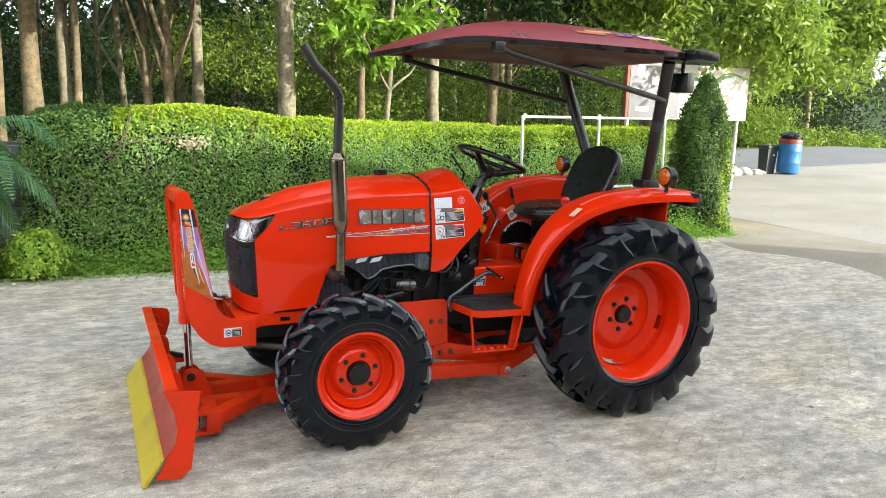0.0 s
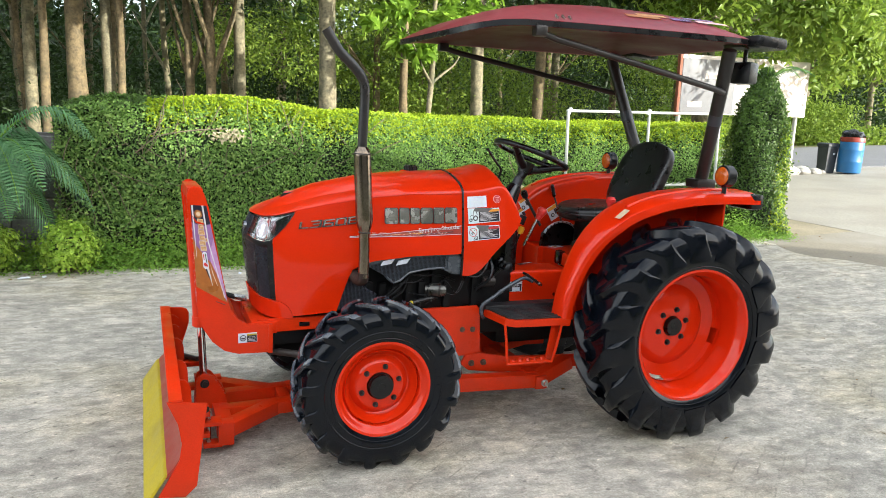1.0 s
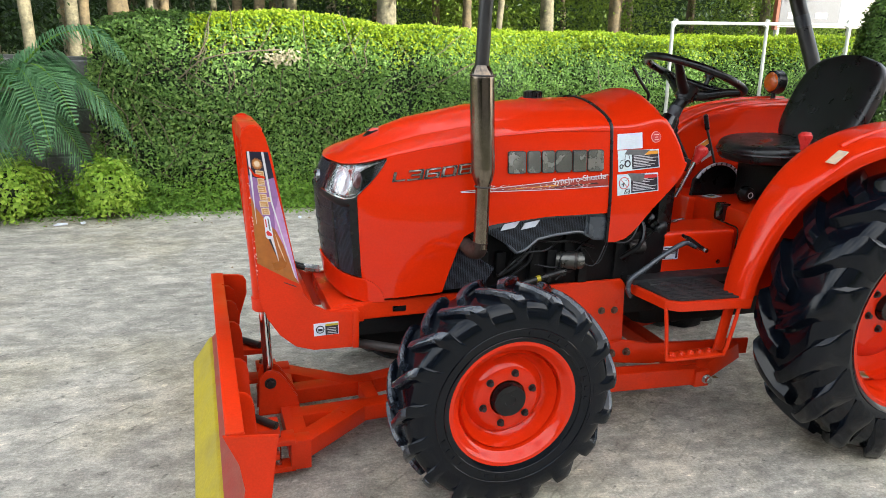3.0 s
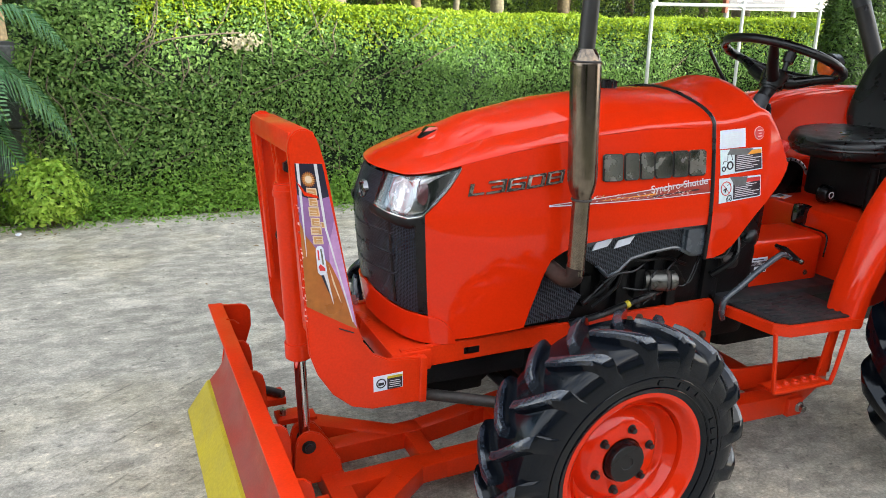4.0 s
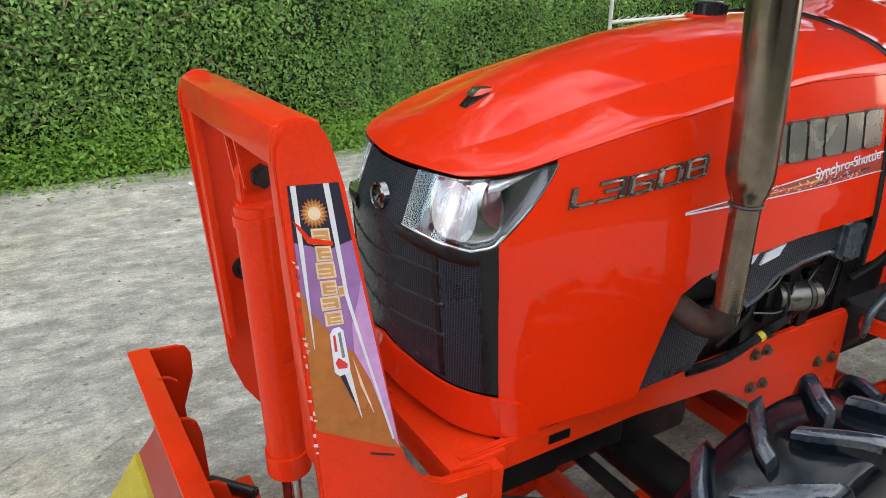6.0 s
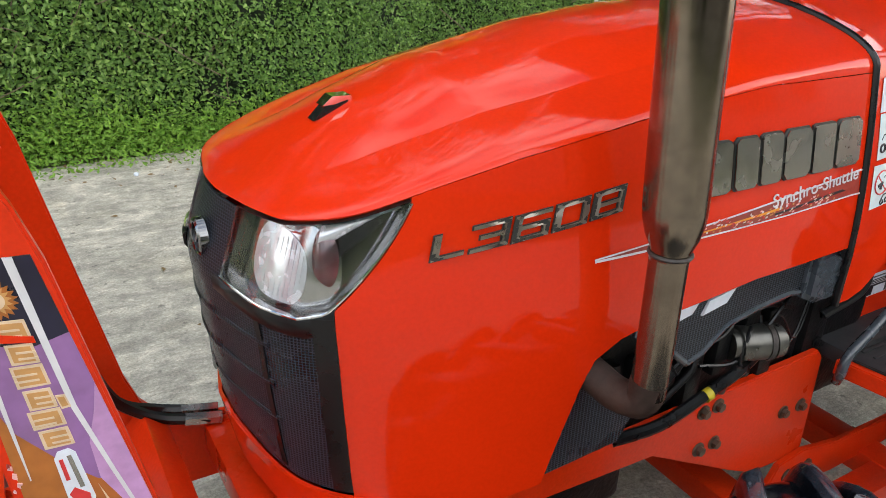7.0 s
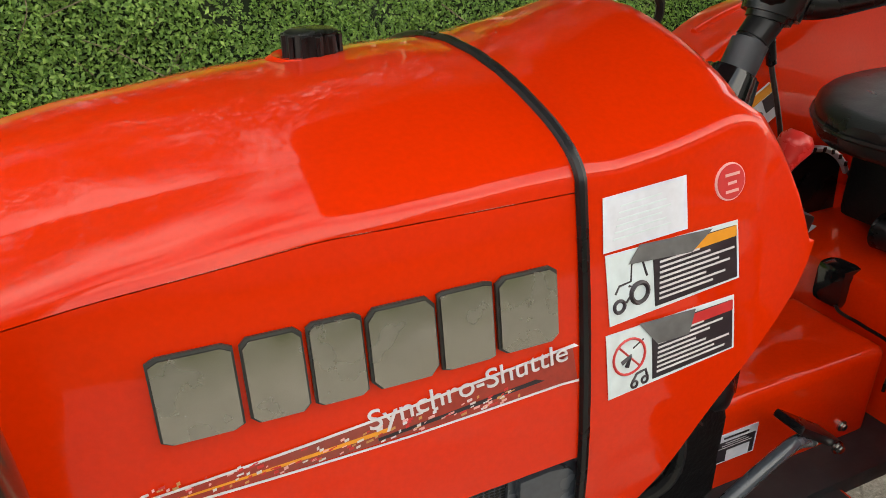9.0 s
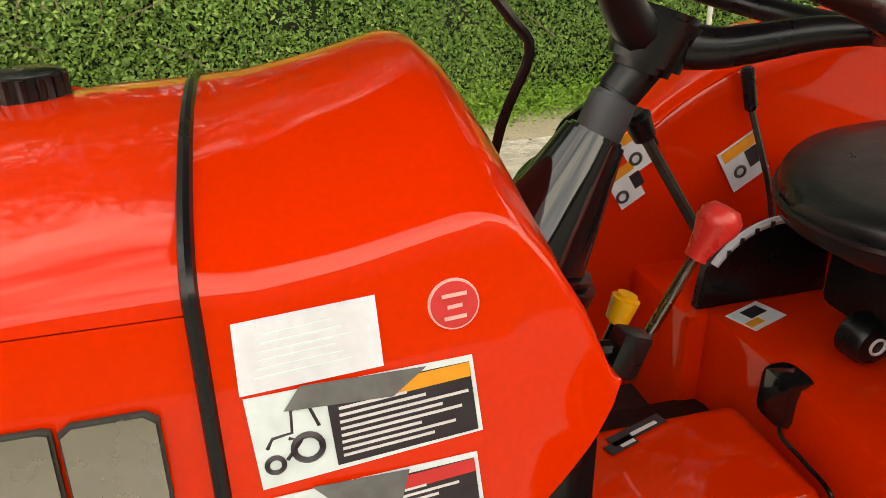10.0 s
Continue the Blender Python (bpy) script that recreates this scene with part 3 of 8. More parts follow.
def place_face(rng, n_):
    x = rng.uniform(HX0, HX1, n_)
    t = rng.uniform(0, 1, n_) ** 0.95
    p = np.zeros((n_, 3))
    for i in range(n_):
        z = 0.02 + t[i] * (hedge_top(x[i]) - 0.02)
        p[i] = (x[i], hedge_face(x[i], z) + rng.uniform(-0.045, 0.08), z)
    # thinner foliage with bare twigs on the left part
    keep = np.array([noise.noise((q[0] * 1.7, q[2] * 2.1, 5.0)) > (-0.16 if q[0] < 1.0 else -0.50) or rng.random() < 0.45 for q in p])
    p = p[keep]
    return p - np.array(hedge_off), np.tile([0, -0.9, 0.15], (len(p), 1))


def place_top(rng, n_):
    x = rng.uniform(-0.85, HX1, n_)
    y = HY + np.array([hedge_back(a) for a in x]) + rng.uniform(-0.03, 0.92, n_)
    p = np.array([(a, c, hedge_top(a) - 0.02 + rng.uniform(-0.05, 0.05)) for a, c in zip(x, y)])
    return p - np.array(hedge_off), np.tile([0, -0.15, 0.9], (n_, 1))


def place_crest(rng, n_):
    x = rng.uniform(-0.95, HX1, n_)
    d = np.abs(rng.normal(0, 0.13, n_))
    p = np.zeros((n_, 3))
    for i in range(n_):
        z = hedge_top(x[i]) - d[i] + 0.03
        p[i] = (x[i], hedge_face(x[i], z) + rng.uniform(-0.055, 0.05), z)
    return p - np.array(hedge_off), np.tile([0, -0.8, 0.35], (n_, 1))


stuff("hedge_leaves", leaves(96000, place_face, 0.030, "hedge_leaves", 0.25, 0.55, seed=3), HEDGE_LEAF, parent=hedge)
def place_side(rng, n_):
    p, d = place_face(rng, n_)
    keep = (p[:, 0] + hedge_off.x < rng.uniform(-1.0, 1.2, len(p))) & (p[:, 2] < 1.5)
    return p[keep] + np.array([0, -0.03, 0]), d[keep]


stuff("side_growth", leaves(32000, place_side, 0.038, "side_growth", 0.35, 0.5, seed=6), SIDE_LEAF, parent=hedge)
stuff("top_leaves", leaves(34000, place_top, 0.030, "top_leaves", 0.4, 0.55, seed=4), SUNLIT_HEDGE, parent=hedge)
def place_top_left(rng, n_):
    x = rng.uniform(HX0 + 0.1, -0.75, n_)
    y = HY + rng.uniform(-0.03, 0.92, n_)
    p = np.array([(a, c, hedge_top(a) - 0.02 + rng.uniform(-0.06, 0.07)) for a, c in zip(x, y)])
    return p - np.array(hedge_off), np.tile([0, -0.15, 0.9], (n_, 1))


# left end of the top, where the leaf colour itself is shaded
stuff("shaded_top_leaves", leaves(4200, place_top_left, 0.040, "shaded_top_leaves", 0.4, 0.55, seed=14), SHADED_HEDGE, parent=hedge)
stuff("sunlit_new_growth", leaves(18000, place_crest, 0.029, "sunlit_new_growth", 0.3, 0.55, seed=5), SUNLIT_HEDGE, parent=hedge)
rnd = random.Random(11)
for i in range(70):
    x = (rnd.uniform(HX0, 1.4) if i % 2 else rnd.uniform(HX0, -0.4)) if i < 60 else rnd.uniform(1.4, 6)
    z = rnd.uniform(0.15, 1.35)
    a = rnd.uniform(0.3, 2.8)
    l_ = rnd.uniform(0.15, 0.6)
    pts = [(x + l_ * t * math.cos(a) + 0.03 * rnd.uniform(-1, 1), hedge_face(x, z) - 0.03 + 0.03 * rnd.uniform(-1, 1), z + l_ * t * math.sin(a)) for t in (0, 0.35, 0.7, 1)]
    k = tube([Vector(q) - hedge_off for q in smooth_path(pts, 3)], 0.0028 + 0.0025 * rnd.random(), 5)
    part("bare_twig", k, TWIG, hedge)
pts = smooth_path([(-1.05, 3.90, 1.08), (-0.85, 3.90, 1.24), (-0.55, 3.89, 1.31), (-0.22, 3.90, 1.34)], 5)
part("bare_twig", tube([q - hedge_off for q in pts], 0.006, 6), TWIG, hedge, "bare fallen branch in the hedge")
PALE_LEAF = leaf_material("pale_dry_leaf", (0.26, 0.23, 0.13), (0.50, 0.45, 0.30), 0.7, 0.2)


def place_dry(rng, n_):
    d = rng.normal(0, 1, (n_, 2)) * np.array([0.08, 0.03])
    p = np.stack([-0.22 + d[:, 0], 3.92 + rng.uniform(-0.03, 0.03, n_), 1.27 + d[:, 1]], 1)
    return p - np.array(hedge_off), np.tile([0, -0.9, 0.2], (n_, 1))


stuff("dry_leaves", leaves(150, place_dry, 0.036, "dry_leaves", 0.2, 0.55, seed=15), PALE_LEAF, parent=hedge)

# weeds and grass at the hedge's foot
def place_weed(rng, n_):
    x = rng.uniform(-3.6, 7.25, n_)
    back = np.array([hedge_back(a) for a in x])
    y = 3.98 - np.abs(rng.normal(0, 0.17, n_))
    z = np.abs(rng.normal(0, 0.11, n_)) * np.array([0.5 + 1.2 * max(0, noise.noise((a * 0.9, 0, 2.0)) + 0.35) for a in x]) * np.clip((y - 3.55) * 4, 0.15, 1.3)
    return np.stack([x, y + back, z + np.array([ground_z(a, 0) for a in x])], 1), np.tile([0, -0.3, 0.6], (n_, 1))


stuff("weeds", leaves(52000, place_weed, 0.034, "weeds", 0.4, 0.42, seed=8, droop=-0.6), WEED, "low weeds and grass along the hedge foot", "weeds")


def place_litter(rng, n_):
    x = rng.uniform(-3.0, 7.6, n_)
    y = rng.uniform(3.3, 3.9, n_) - np.where(rng.random(n_) < 0.15, rng.uniform(0, 6, n_), 0)
    return np.stack([x, y, np.array([ground_z(a, 0) for a in x]) + 0.005], 1), np.tile([0, 0, 1.0], (n_, 1))


stuff("fallen_leaves", leaves(420, place_litter, 0.035, "fallen_leaves", 1.5, 0.5, 0.15, seed=12), DRY_LEAF, "dry fallen leaves on the concrete", "leaves")

for x, y, w, turn in ((-1.95, 3.42, 0.10, 20), (-1.80, 3.44, 0.05, 75), (-0.15, 3.36, 0.03, 10)):
    k = bmesh.new()
    bmesh.ops.create_icosphere(k, subdivisions=2, radius=0.5)
    for v in k.verts:
        v.co *= 1 + 0.5 * noise.noise(v.co * 3 + Vector((x, y, 0)))
    bmesh.ops.scale(k, vec=(w, 0.035, 0.022), verts=k.verts)
    bmesh.ops.transform(k, matrix=pose(x, y, 0.009, 0, 0, turn), verts=k.verts)
    single("litter", k, PAPER, "crumpled scrap of white paper on the concrete", "litter", group="paper scraps")

# ---- clipped shrubs ----
def shrub(c, r, h, n_, seed):
    root = thing("shrub", "small rounded shrub with bright yellow-green leaves", "shrub", (c[0], c[1], 0), "shrubs at the hedge")
    def place(rng, m_):
        d = rng.normal(0, 1, (m_, 3))
        d /= np.linalg.norm(d, axis=1)[:, None]
        d[:, 2] = np.where(d[:, 2] < -0.80, -d[:, 2], d[:, 2])
        k = rng.uniform(0.74, 1.14, m_)[:, None] * (1 + 0.14 * np.sin(d[:, :1] * 8 + d[:, 1:2] * 7 + seed) + 0.10 * np.sin(d[:, 2:] * 11 + d[:, :1] * 13))
        p = d * k * np.array([r, r * 0.9, h * 0.5]) + np.array([0, 0, h * 0.52])
        return p, d
    stuff("leaves", leaves(n_ * 2, place, 0.042, "shrub_leaves", 0.4, 0.5, seed=seed), SHRUB_LEAF, parent=root)
    # lumpy ball under the leaves, shade put into its dark colour
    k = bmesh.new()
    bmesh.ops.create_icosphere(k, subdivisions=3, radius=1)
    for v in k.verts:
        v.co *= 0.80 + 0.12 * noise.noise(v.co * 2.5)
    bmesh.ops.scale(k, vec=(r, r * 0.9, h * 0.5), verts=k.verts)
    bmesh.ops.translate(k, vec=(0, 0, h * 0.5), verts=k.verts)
    part("inner_shade", k, LEAF_SHADE, root)
    for i in range(5):
        a = i * 1.3
        part("stem", tube([(0.03 * math.cos(a), 0.03 * math.sin(a), 0), (r * 0.5 * math.cos(a), r * 0.5 * math.sin(a), h * 0.6)], 0.007, 5), TWIG, root)


shrub((-1.62, 3.66), 0.22, 0.42, 2000, 21)
shrub((-2.42, 3.70), 0.34, 0.48, 2900, 22)

# ---- block wall behind the palm ----
BLOCK = material("weathered_block", (0.20, 0.195, 0.185), 0.9, vary=0.25, scale=5, fine=40, bump=0.006, piece=0.15, dirt=(0.09, 0.095, 0.08), dirt_amount=0.6)
MORTAR = material("mortar", (0.10, 0.10, 0.092), 0.95, vary=0.2)
wall = single("block_wall", box((0, 0, 0.60), (3.2, 0.13, 1.24), bevel=0.004), MORTAR, "low weathered concrete block wall behind the palm", "wall", (-3.15, 4.32, 0), kind="structure")
blk = finish(box((0, 0, 0), (0.385, 0.16, 0.187), bevel=0.008, seg=1), "block", BLOCK, 30)
for r_ in range(6):
    for i in range(8):
        x = -1.40 + 0.40 * i + (0.2 if r_ % 2 else 0)
        if x > 1.42:
            continue
        o = new("block", blk)
        o.parent = wall
        o.location = (x, 0, 0.10 + 0.2 * r_)

# ---- palm ----
palm = thing("palm", "young palm with arching dark green fronds", "palm", (-2.30, 3.86, 0))
rnd = random.Random(31)
k = tube([(0, 0, 0), (0.02, 0, 0.45), (0.0, 0.0, 1.00)], [0.07, 0.055, 0.045], 10)
part("trunk", k, BARK, palm)
for i in range(25):
    az = 2 * math.pi * i / 17 * 2.4 + rnd.uniform(-0.2, 0.2)
    rise = rnd.uniform(0.45, 1.25) if i < 17 else rnd.uniform(-0.25, 0.35)
    ln = rnd.uniform(0.95, 1.35)
    if i >= 17:
        ln *= 0.6
    if math.sin(az) > 0.6:
        ln *= 0.6
    d = Vector((math.cos(az), math.sin(az) * 0.8, 0))
    mid = [Vector((0, 0, 0.97)) + d * ln * t * (0.95 - 0.12 * t) + Vector((0, 0, 1)) * (rise * ln * 1.25 * t - (0.95 + 0.35 * rise) * ln * t * t * 0.95) for t in [j / 14 for j in range(15)]]
    fr = part("frond", tube(mid, [0.012 - 0.0007 * j for j in range(15)], 5), WEED, palm)
    verts, faces = [], []
    for j in range(2, 44):
        t = j / 44
        f_ = t * 14
        a = mid[int(f_)].lerp(mid[min(14, int(f_) + 1)], f_ - int(f_))
        tan = (mid[min(14, int(f_) + 1)] - mid[int(f_)]).normalized()
        sdv = tan.cross(Vector((0, 0, 1))).normalized()
        for hand in (-1, 1):
            L_ = 0.36 * math.sin(math.pi * min(1, t * 0.82 + 0.16)) * rnd.uniform(0.85, 1.1)
            dr = (sdv * hand * 0.85 + tan * 0.55 + Vector((0, 0, 0.05))).normalized()
            tip = a + dr * L_ + Vector((0, 0, -0.42 * L_))
            mdl = a + dr * L_ * 0.55 + Vector((0, 0, 0.02))
            wv = tan * 0.0066
            n0 = len(verts)
            verts += [a - wv, a + wv, mdl + wv * 1.1, mdl - wv * 1.1, tip]
            faces += [(n0, n0 + 1, n0 + 2, n0 + 3), (n0 + 3, n0 + 2, n0 + 4)]
    me = bpy.data.meshes.new("leaf_fan")
    me.from_pydata([tuple(q) for q in verts], [], faces)
    stuff("leaf_fan", me, PALM_OLD if i == 5 else PALM_LEAF, parent=fr)

# ---- white pipe frame ----
PIPE = material("white_pipe_paint", (0.46, 0.47, 0.43), 0.5, vary=0.15, scale=8, dirt=(0.30, 0.28, 0.22), dirt_amount=0.5)
fr = thing("pipe_frame", "white painted pipe frame standing before the hedge", "frame", (3.65, 3.86, 0.02))
PX = (0.0, 1.15, 2.25)
for i, x in enumerate(PX):
    part("post", tube([(x + 0.03, 0, -0.02), (x, 0, 0.95 + 0.036 * x), (x - 0.035, 0, 1.70 + 0.036 * x)], 0.018, 10), PIPE, fr)
part("rail", tube([(-0.05, 0, 1.70), (2.25, 0, 1.775)], 0.017, 10), PIPE, fr)
part("rail", tube([(0.02, 0, 0.80), (2.28, 0, 0.885)], 0.016, 10), PIPE, fr)
for x in (0.02, 1.14, 2.22):
    part("rail_joint", cyl((x - 0.05, 0, 1.668 + 0.036 * x), (x - 0.02, 0, 1.735 + 0.036 * x), 0.023, n=12), PIPE, fr)
for i in range(24):
    x0 = 0.05 + 2.2 * i / 24
    part("wire", tube([(x0, 0.004, 0.80 + 0.036 * x0), (x0 + 0.09, 0.004, 0.84 + 0.036 * x0)], 0.004, 4), PIPE, fr)

# ---- clipped column of climbers at the hedge's end ----
column = thing("topiary_column", "tall clipped green column of climbing plants", "topiary", (6.95, 4.25, ground_z(6.95, 4)))
def col_r(t):
    return 0.46 * (1 - 0.50 * t) * (1.0 if t < 0.80 else max(0.12, 1 - (t - 0.80) * 3.6))
def place_col(rng, n_):
    t = rng.uniform(0, 1, n_) ** 0.9
    a = rng.uniform(0, 2 * math.pi, n_)
    r_ = np.array([col_r(q) for q in t]) * rng.uniform(0.86, 1.14, n_) * (1 + 0.12 * np.sin(4 * a + 9 * t) + 0.06 * np.sin(9 * a - 13 * t))
    p = np.stack([r_ * np.cos(a), r_ * np.sin(a), t * 2.25], 1)
    return p, np.stack([np.cos(a), np.sin(a), 0.2 + 0 * a], 1)
stuff("column_leaves", leaves(26000, place_col, 0.042, "column_leaves", 0.25, 0.5, seed=41), SHADED_HEDGE, parent=column)
# lime leaves low on the right only, painting the column's sunlit side
def place_col_lit(rng, n_):
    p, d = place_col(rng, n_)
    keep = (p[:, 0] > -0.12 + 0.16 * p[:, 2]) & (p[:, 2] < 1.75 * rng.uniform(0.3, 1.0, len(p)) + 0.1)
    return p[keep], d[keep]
stuff("column_lit_side", leaves(17000, place_col_lit, 0.042, "column_lit", 0.25, 0.5, seed=42), SUNLIT_HEDGE, parent=column)
# narrower column inside the leaves, coloured dark for their shade
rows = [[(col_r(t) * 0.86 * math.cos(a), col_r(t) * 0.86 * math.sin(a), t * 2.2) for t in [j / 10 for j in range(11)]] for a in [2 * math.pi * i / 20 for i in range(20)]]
part("inner_shade", grid(rows, close_u=True), LEAF_SHADE, column)
for i in range(8):
    az = i * 0.8
    d = Vector((math.cos(az), math.sin(az), 0))
    mid = [Vector((0, 0, 2.05)) + d * 0.62 * t + Vector((0, 0, 0.75 * t - 0.62 * t * t)) for t in [j / 8 for j in range(9)]]
    fr_ = part("frond", tube(mid, [0.010 - 0.0008 * j for j in range(9)], 5), WEED, column)
    verts, faces = [], []
    for j in range(3, 30):
        t = j / 30
        a = mid[int(t * 8)].lerp(mid[min(8, int(t * 8) + 1)], t * 8 - int(t * 8))
        sdv = d.cross(Vector((0, 0, 1)))
        for hand in (-1, 1):
            tip = a + (sdv * hand * 0.8 + d * 0.5).normalized() * 0.16 * math.sin(math.pi * min(1, t + 0.1)) + Vector((0, 0, -0.04))
            n0 = len(verts)
            verts += [a - d * 0.008, a + d * 0.008, tip]
            faces += [(n0, n0 + 1, n0 + 2)]
    me = bpy.data.meshes.new("leaf_fan")
    me.from_pydata([tuple(q) for q in verts], [], faces)
    stuff("leaf_fan", me, PALM_LEAF, parent=fr_)

# ---- sign board, barrel, bin, rubble ----
BOARD = material("sun_bleached_board", (0.70, 0.62, 0.58), 0.6, vary=0.12, scale=1.2, dirt=(0.55, 0.42, 0.38), dirt_amount=0.4)
BOARD_DARK = material("grey_board_panel", (0.16, 0.16, 0.17), 0.6, vary=0.15, scale=2)
WOOD = material("red_brown_wood", (0.22, 0.07, 0.035), 0.7, vary=0.2, scale=8)
bd = thing("sign_board", "large pale sun-bleached sign board on posts", "sign", (10.2, 8.0, ground_z(10.2, 8)))
part("panel", box((0, 0, 2.10), (3.35, 0.06, 1.12), (0, -1.5, 0), 0.01), BOARD, bd)
part("dark_panel", box((-0.95, -0.036, 2.05), (1.30, 0.012, 1.02), (0, -1.5, 0), 0.002), BOARD_DARK, bd)
part("board_edge", box((-1.66, -0.02, 2.05), (0.06, 0.08, 1.2), (0, -1.5, 0), 0.006), WOOD, bd)
for i, (x, w, z) in enumerate(((-1.25, 0.34, 1.70), (-0.70, 0.26, 1.72), (-0.8, 0.5, 2.25))):
    part("board_print", box((x, -0.044, z), (w, 0.006, 0.10), (0, -1.5, 0), 0), BOARD, bd)
for x in (-1.5, 0.1, 1.55):
    part("board_post", cyl((x, 0.06, -0.1), (x - 0.04, 0.06, 2.60), 0.045, n=12), PIPE, bd)

DRUM = material("blue_drum_plastic", (0.03, 0.16, 0.40), 0.45, vary=0.15, scale=4, dirt=(0.06, 0.12, 0.20))
def lathe_z(profile, n_=32):
    return grid([[(r * math.cos(a), r * math.sin(a), z) for r, z in profile] for a in [2 * math.pi * i / n_ for i in range(n_)]], close_u=True)
DX, DY = 15.86, 9.95
DZ = ground_z(DX, DY) + 0.01
drum = thing("barrel", "blue plastic barrel used as a rubbish bin", "barrel", (DX, DY, DZ))
part("drum", lathe_z([(0.0, 0.02), (0.27, 0.02), (0.285, 0.05), (0.29, 0.28), (0.297, 0.30), (0.29, 0.32), (0.29, 0.58), (0.297, 0.60), (0.29, 0.62), (0.285, 0.86), (0.27, 0.88), (0.255, 0.88), (0.25, 0.80), (0.0, 0.78)]), DRUM, drum)
part("band", lathe_z([(0.288, 0.80), (0.297, 0.81), (0.297, 0.90), (0.285, 0.92)]), RED_WORN, drum, "faded red band")
k = bmesh.new()
bmesh.ops.create_icosphere(k, subdivisions=3, radius=0.27)
for v in k.verts:
    v.co = Vector((v.co.x, v.co.y, v.co.z * 0.7)) * (1 + 0.30 * noise.noise(v.co * 9))
bmesh.ops.translate(k, vec=(0, 0, 0.92), verts=k.verts)
part("rubbish_bag", k, BLACK, drum, "black rubbish bag")
bn = thing("dustbin", "dark grey plastic dustbin beside the barrel", "bin", (DX - 0.42, DY + 0.34, ground_z(DX - 0.42, DY) + 0.01))
rows = [[(q * sx, q * sy * 0.9, z) for sx, sy in ((-1, -1), (-0.8, -1.05), (0.8, -1.05), (1, -1), (1, 1), (-1, 1))] for q, z in ((0.15, 0.0), (0.18, 0.66), (0.20, 0.68), (0.20, 0.74), (0.17, 0.77))]
k = grid(rows, close_v=True)
k.verts.ensure_lookup_table()
k.faces.new([k.verts[i] for i in range(6)])
k.faces.new([k.verts[len(k.verts) - 6 + i] for i in range(6)])
part("bin_body", k, GREY_PLASTIC, bn)
part("bin_label", box((0.02, -0.186, 0.50), (0.07, 0.004, 0.05), (2, 0, 0), 0), PAPER, bn)
STONE = material("pale_rubble", (0.45, 0.43, 0.40), 0.9, vary=0.2, scale=5, bump=0.01, piece=0.15)
rnd = random.Random(51)
for i in range(9):
    k = bmesh.new()
    r_ = (0.34, 0.26, 0.2, 0.16, 0.2, 0.12, 0.15, 0.1, 0.13)[i]
    bmesh.ops.create_icosphere(k, subdivisions=2, radius=r_)
    for v in k.verts:
        v.co = Vector((v.co.x * 1.2, v.co.y, v.co.z * 0.62)) * (1 + 0.35 * noise.noise(v.co * 4 + Vector((i, 0, 0))))
    x, y = 14.0 + 0.17 * i + rnd.uniform(-0.1, 0.1), 10.3 + rnd.uniform(-0.3, 0.3)
    single("rubble_stone", k, STONE, "pale lump of rubble at the roadside", "stone", (x, y, ground_z(x, y) + r_ * 0.42), "roadside rubble", smooth=25)

# ---- woods ----
def tree(x, y, h, r, mat, name, label, lean_=-0.03, limbs=(), crown=None, seed=0, leaf=None, group="woods trees", base=0.0):
    rnd_ = random.Random(seed)
    root = thing(name, label, "tree", (x, y, ground_z(x, y) - 0.03), group)
    pts = [Vector((lean_ * h * t + 0.06 * noise.noise((seed * 1.3, t * 4.2, 0)), 0.06 * noise.noise((seed + 9, t * 2.2, 4)), h * t)) for t in [i / 10 for i in range(11)]]
    part("trunk", tube(pts, [r * (1.25 if i == 0 else 1 - 0.045 * i) * (1 + 0.22 * noise.noise((seed * 1.7, i * 0.9, 2.0))) for i in range(11)], 12), mat, root)
    for (t, az, ln, up) in limbs:
        p0 = pts[int(t * 10)]
        d = Vector((math.cos(az), math.sin(az), up)).normalized()
        lp = smooth_path([p0, p0 + d * ln * 0.35 + Vector((0, 0, 0.05 * ln)), p0 + d * ln * 0.7 + Vector((0.03, 0, 0.12 * ln)), p0 + d * ln + Vector((0, 0, 0.25 * ln))], 4)
        part("limb", tube(lp, [r * 0.55 * (1 - 0.75 * i / (len(lp) - 1)) for i in range(len(lp))], 8), mat, root)
    if crown:
        for ci, (cx, cy, cz, cr, n_, sz, lm) in enumerate(crown):
            def place(rng, m_, cx=cx, cy=cy, cz=cz, cr=cr):
                k_ = max(6, int(m_ / 45))
                cc = rng.normal(0, 0.55, (k_, 3)) * np.array([cr, cr, cr * 0.7])
                idx = rng.integers(0, k_, m_)
                d = rng.normal(0, 1, (m_, 3))
                p = cc[idx] + d * cr * 0.16 + np.array([cx, cy, cz])
                return p, d * 0.6
            stuff("crown", leaves(n_, place, sz, "crown", 0.5, 0.42, seed=seed * 7 + ci, droop=0.5), lm, parent=root)
    return root


# near trunks standing just behind the hedge
rnd = random.Random(77)
NEAR = ((-3.2, 10.2, 0.10, BARK), (-2.36, 10.0, 0.08, BARK_WARM), (-1.89, 10.0, 0.17, BARK_WARM), (-1.42, 10.2, 0.11, BARK), (-1.23, 10.0, 0.075, BARK_WARM), (-0.13, 10.3, 0.085, BARK_WARM), (0.18, 10.0, 0.10, BARK_WARM), (0.72, 10.2, 0.125, BARK), (1.85, 8.2, 0.15, BARK), (3.7, 9.9, 0.09, BARK_WARM), (5.3, 10.0, 0.14, BARK), (6.75, 10.1, 0.14, BARK_WARM), (-4.6, 11.5, 0.13, BARK_WARM), (-6.0, 12.5, 0.12, BARK), (8.6, 12.6, 0.12, BARK))
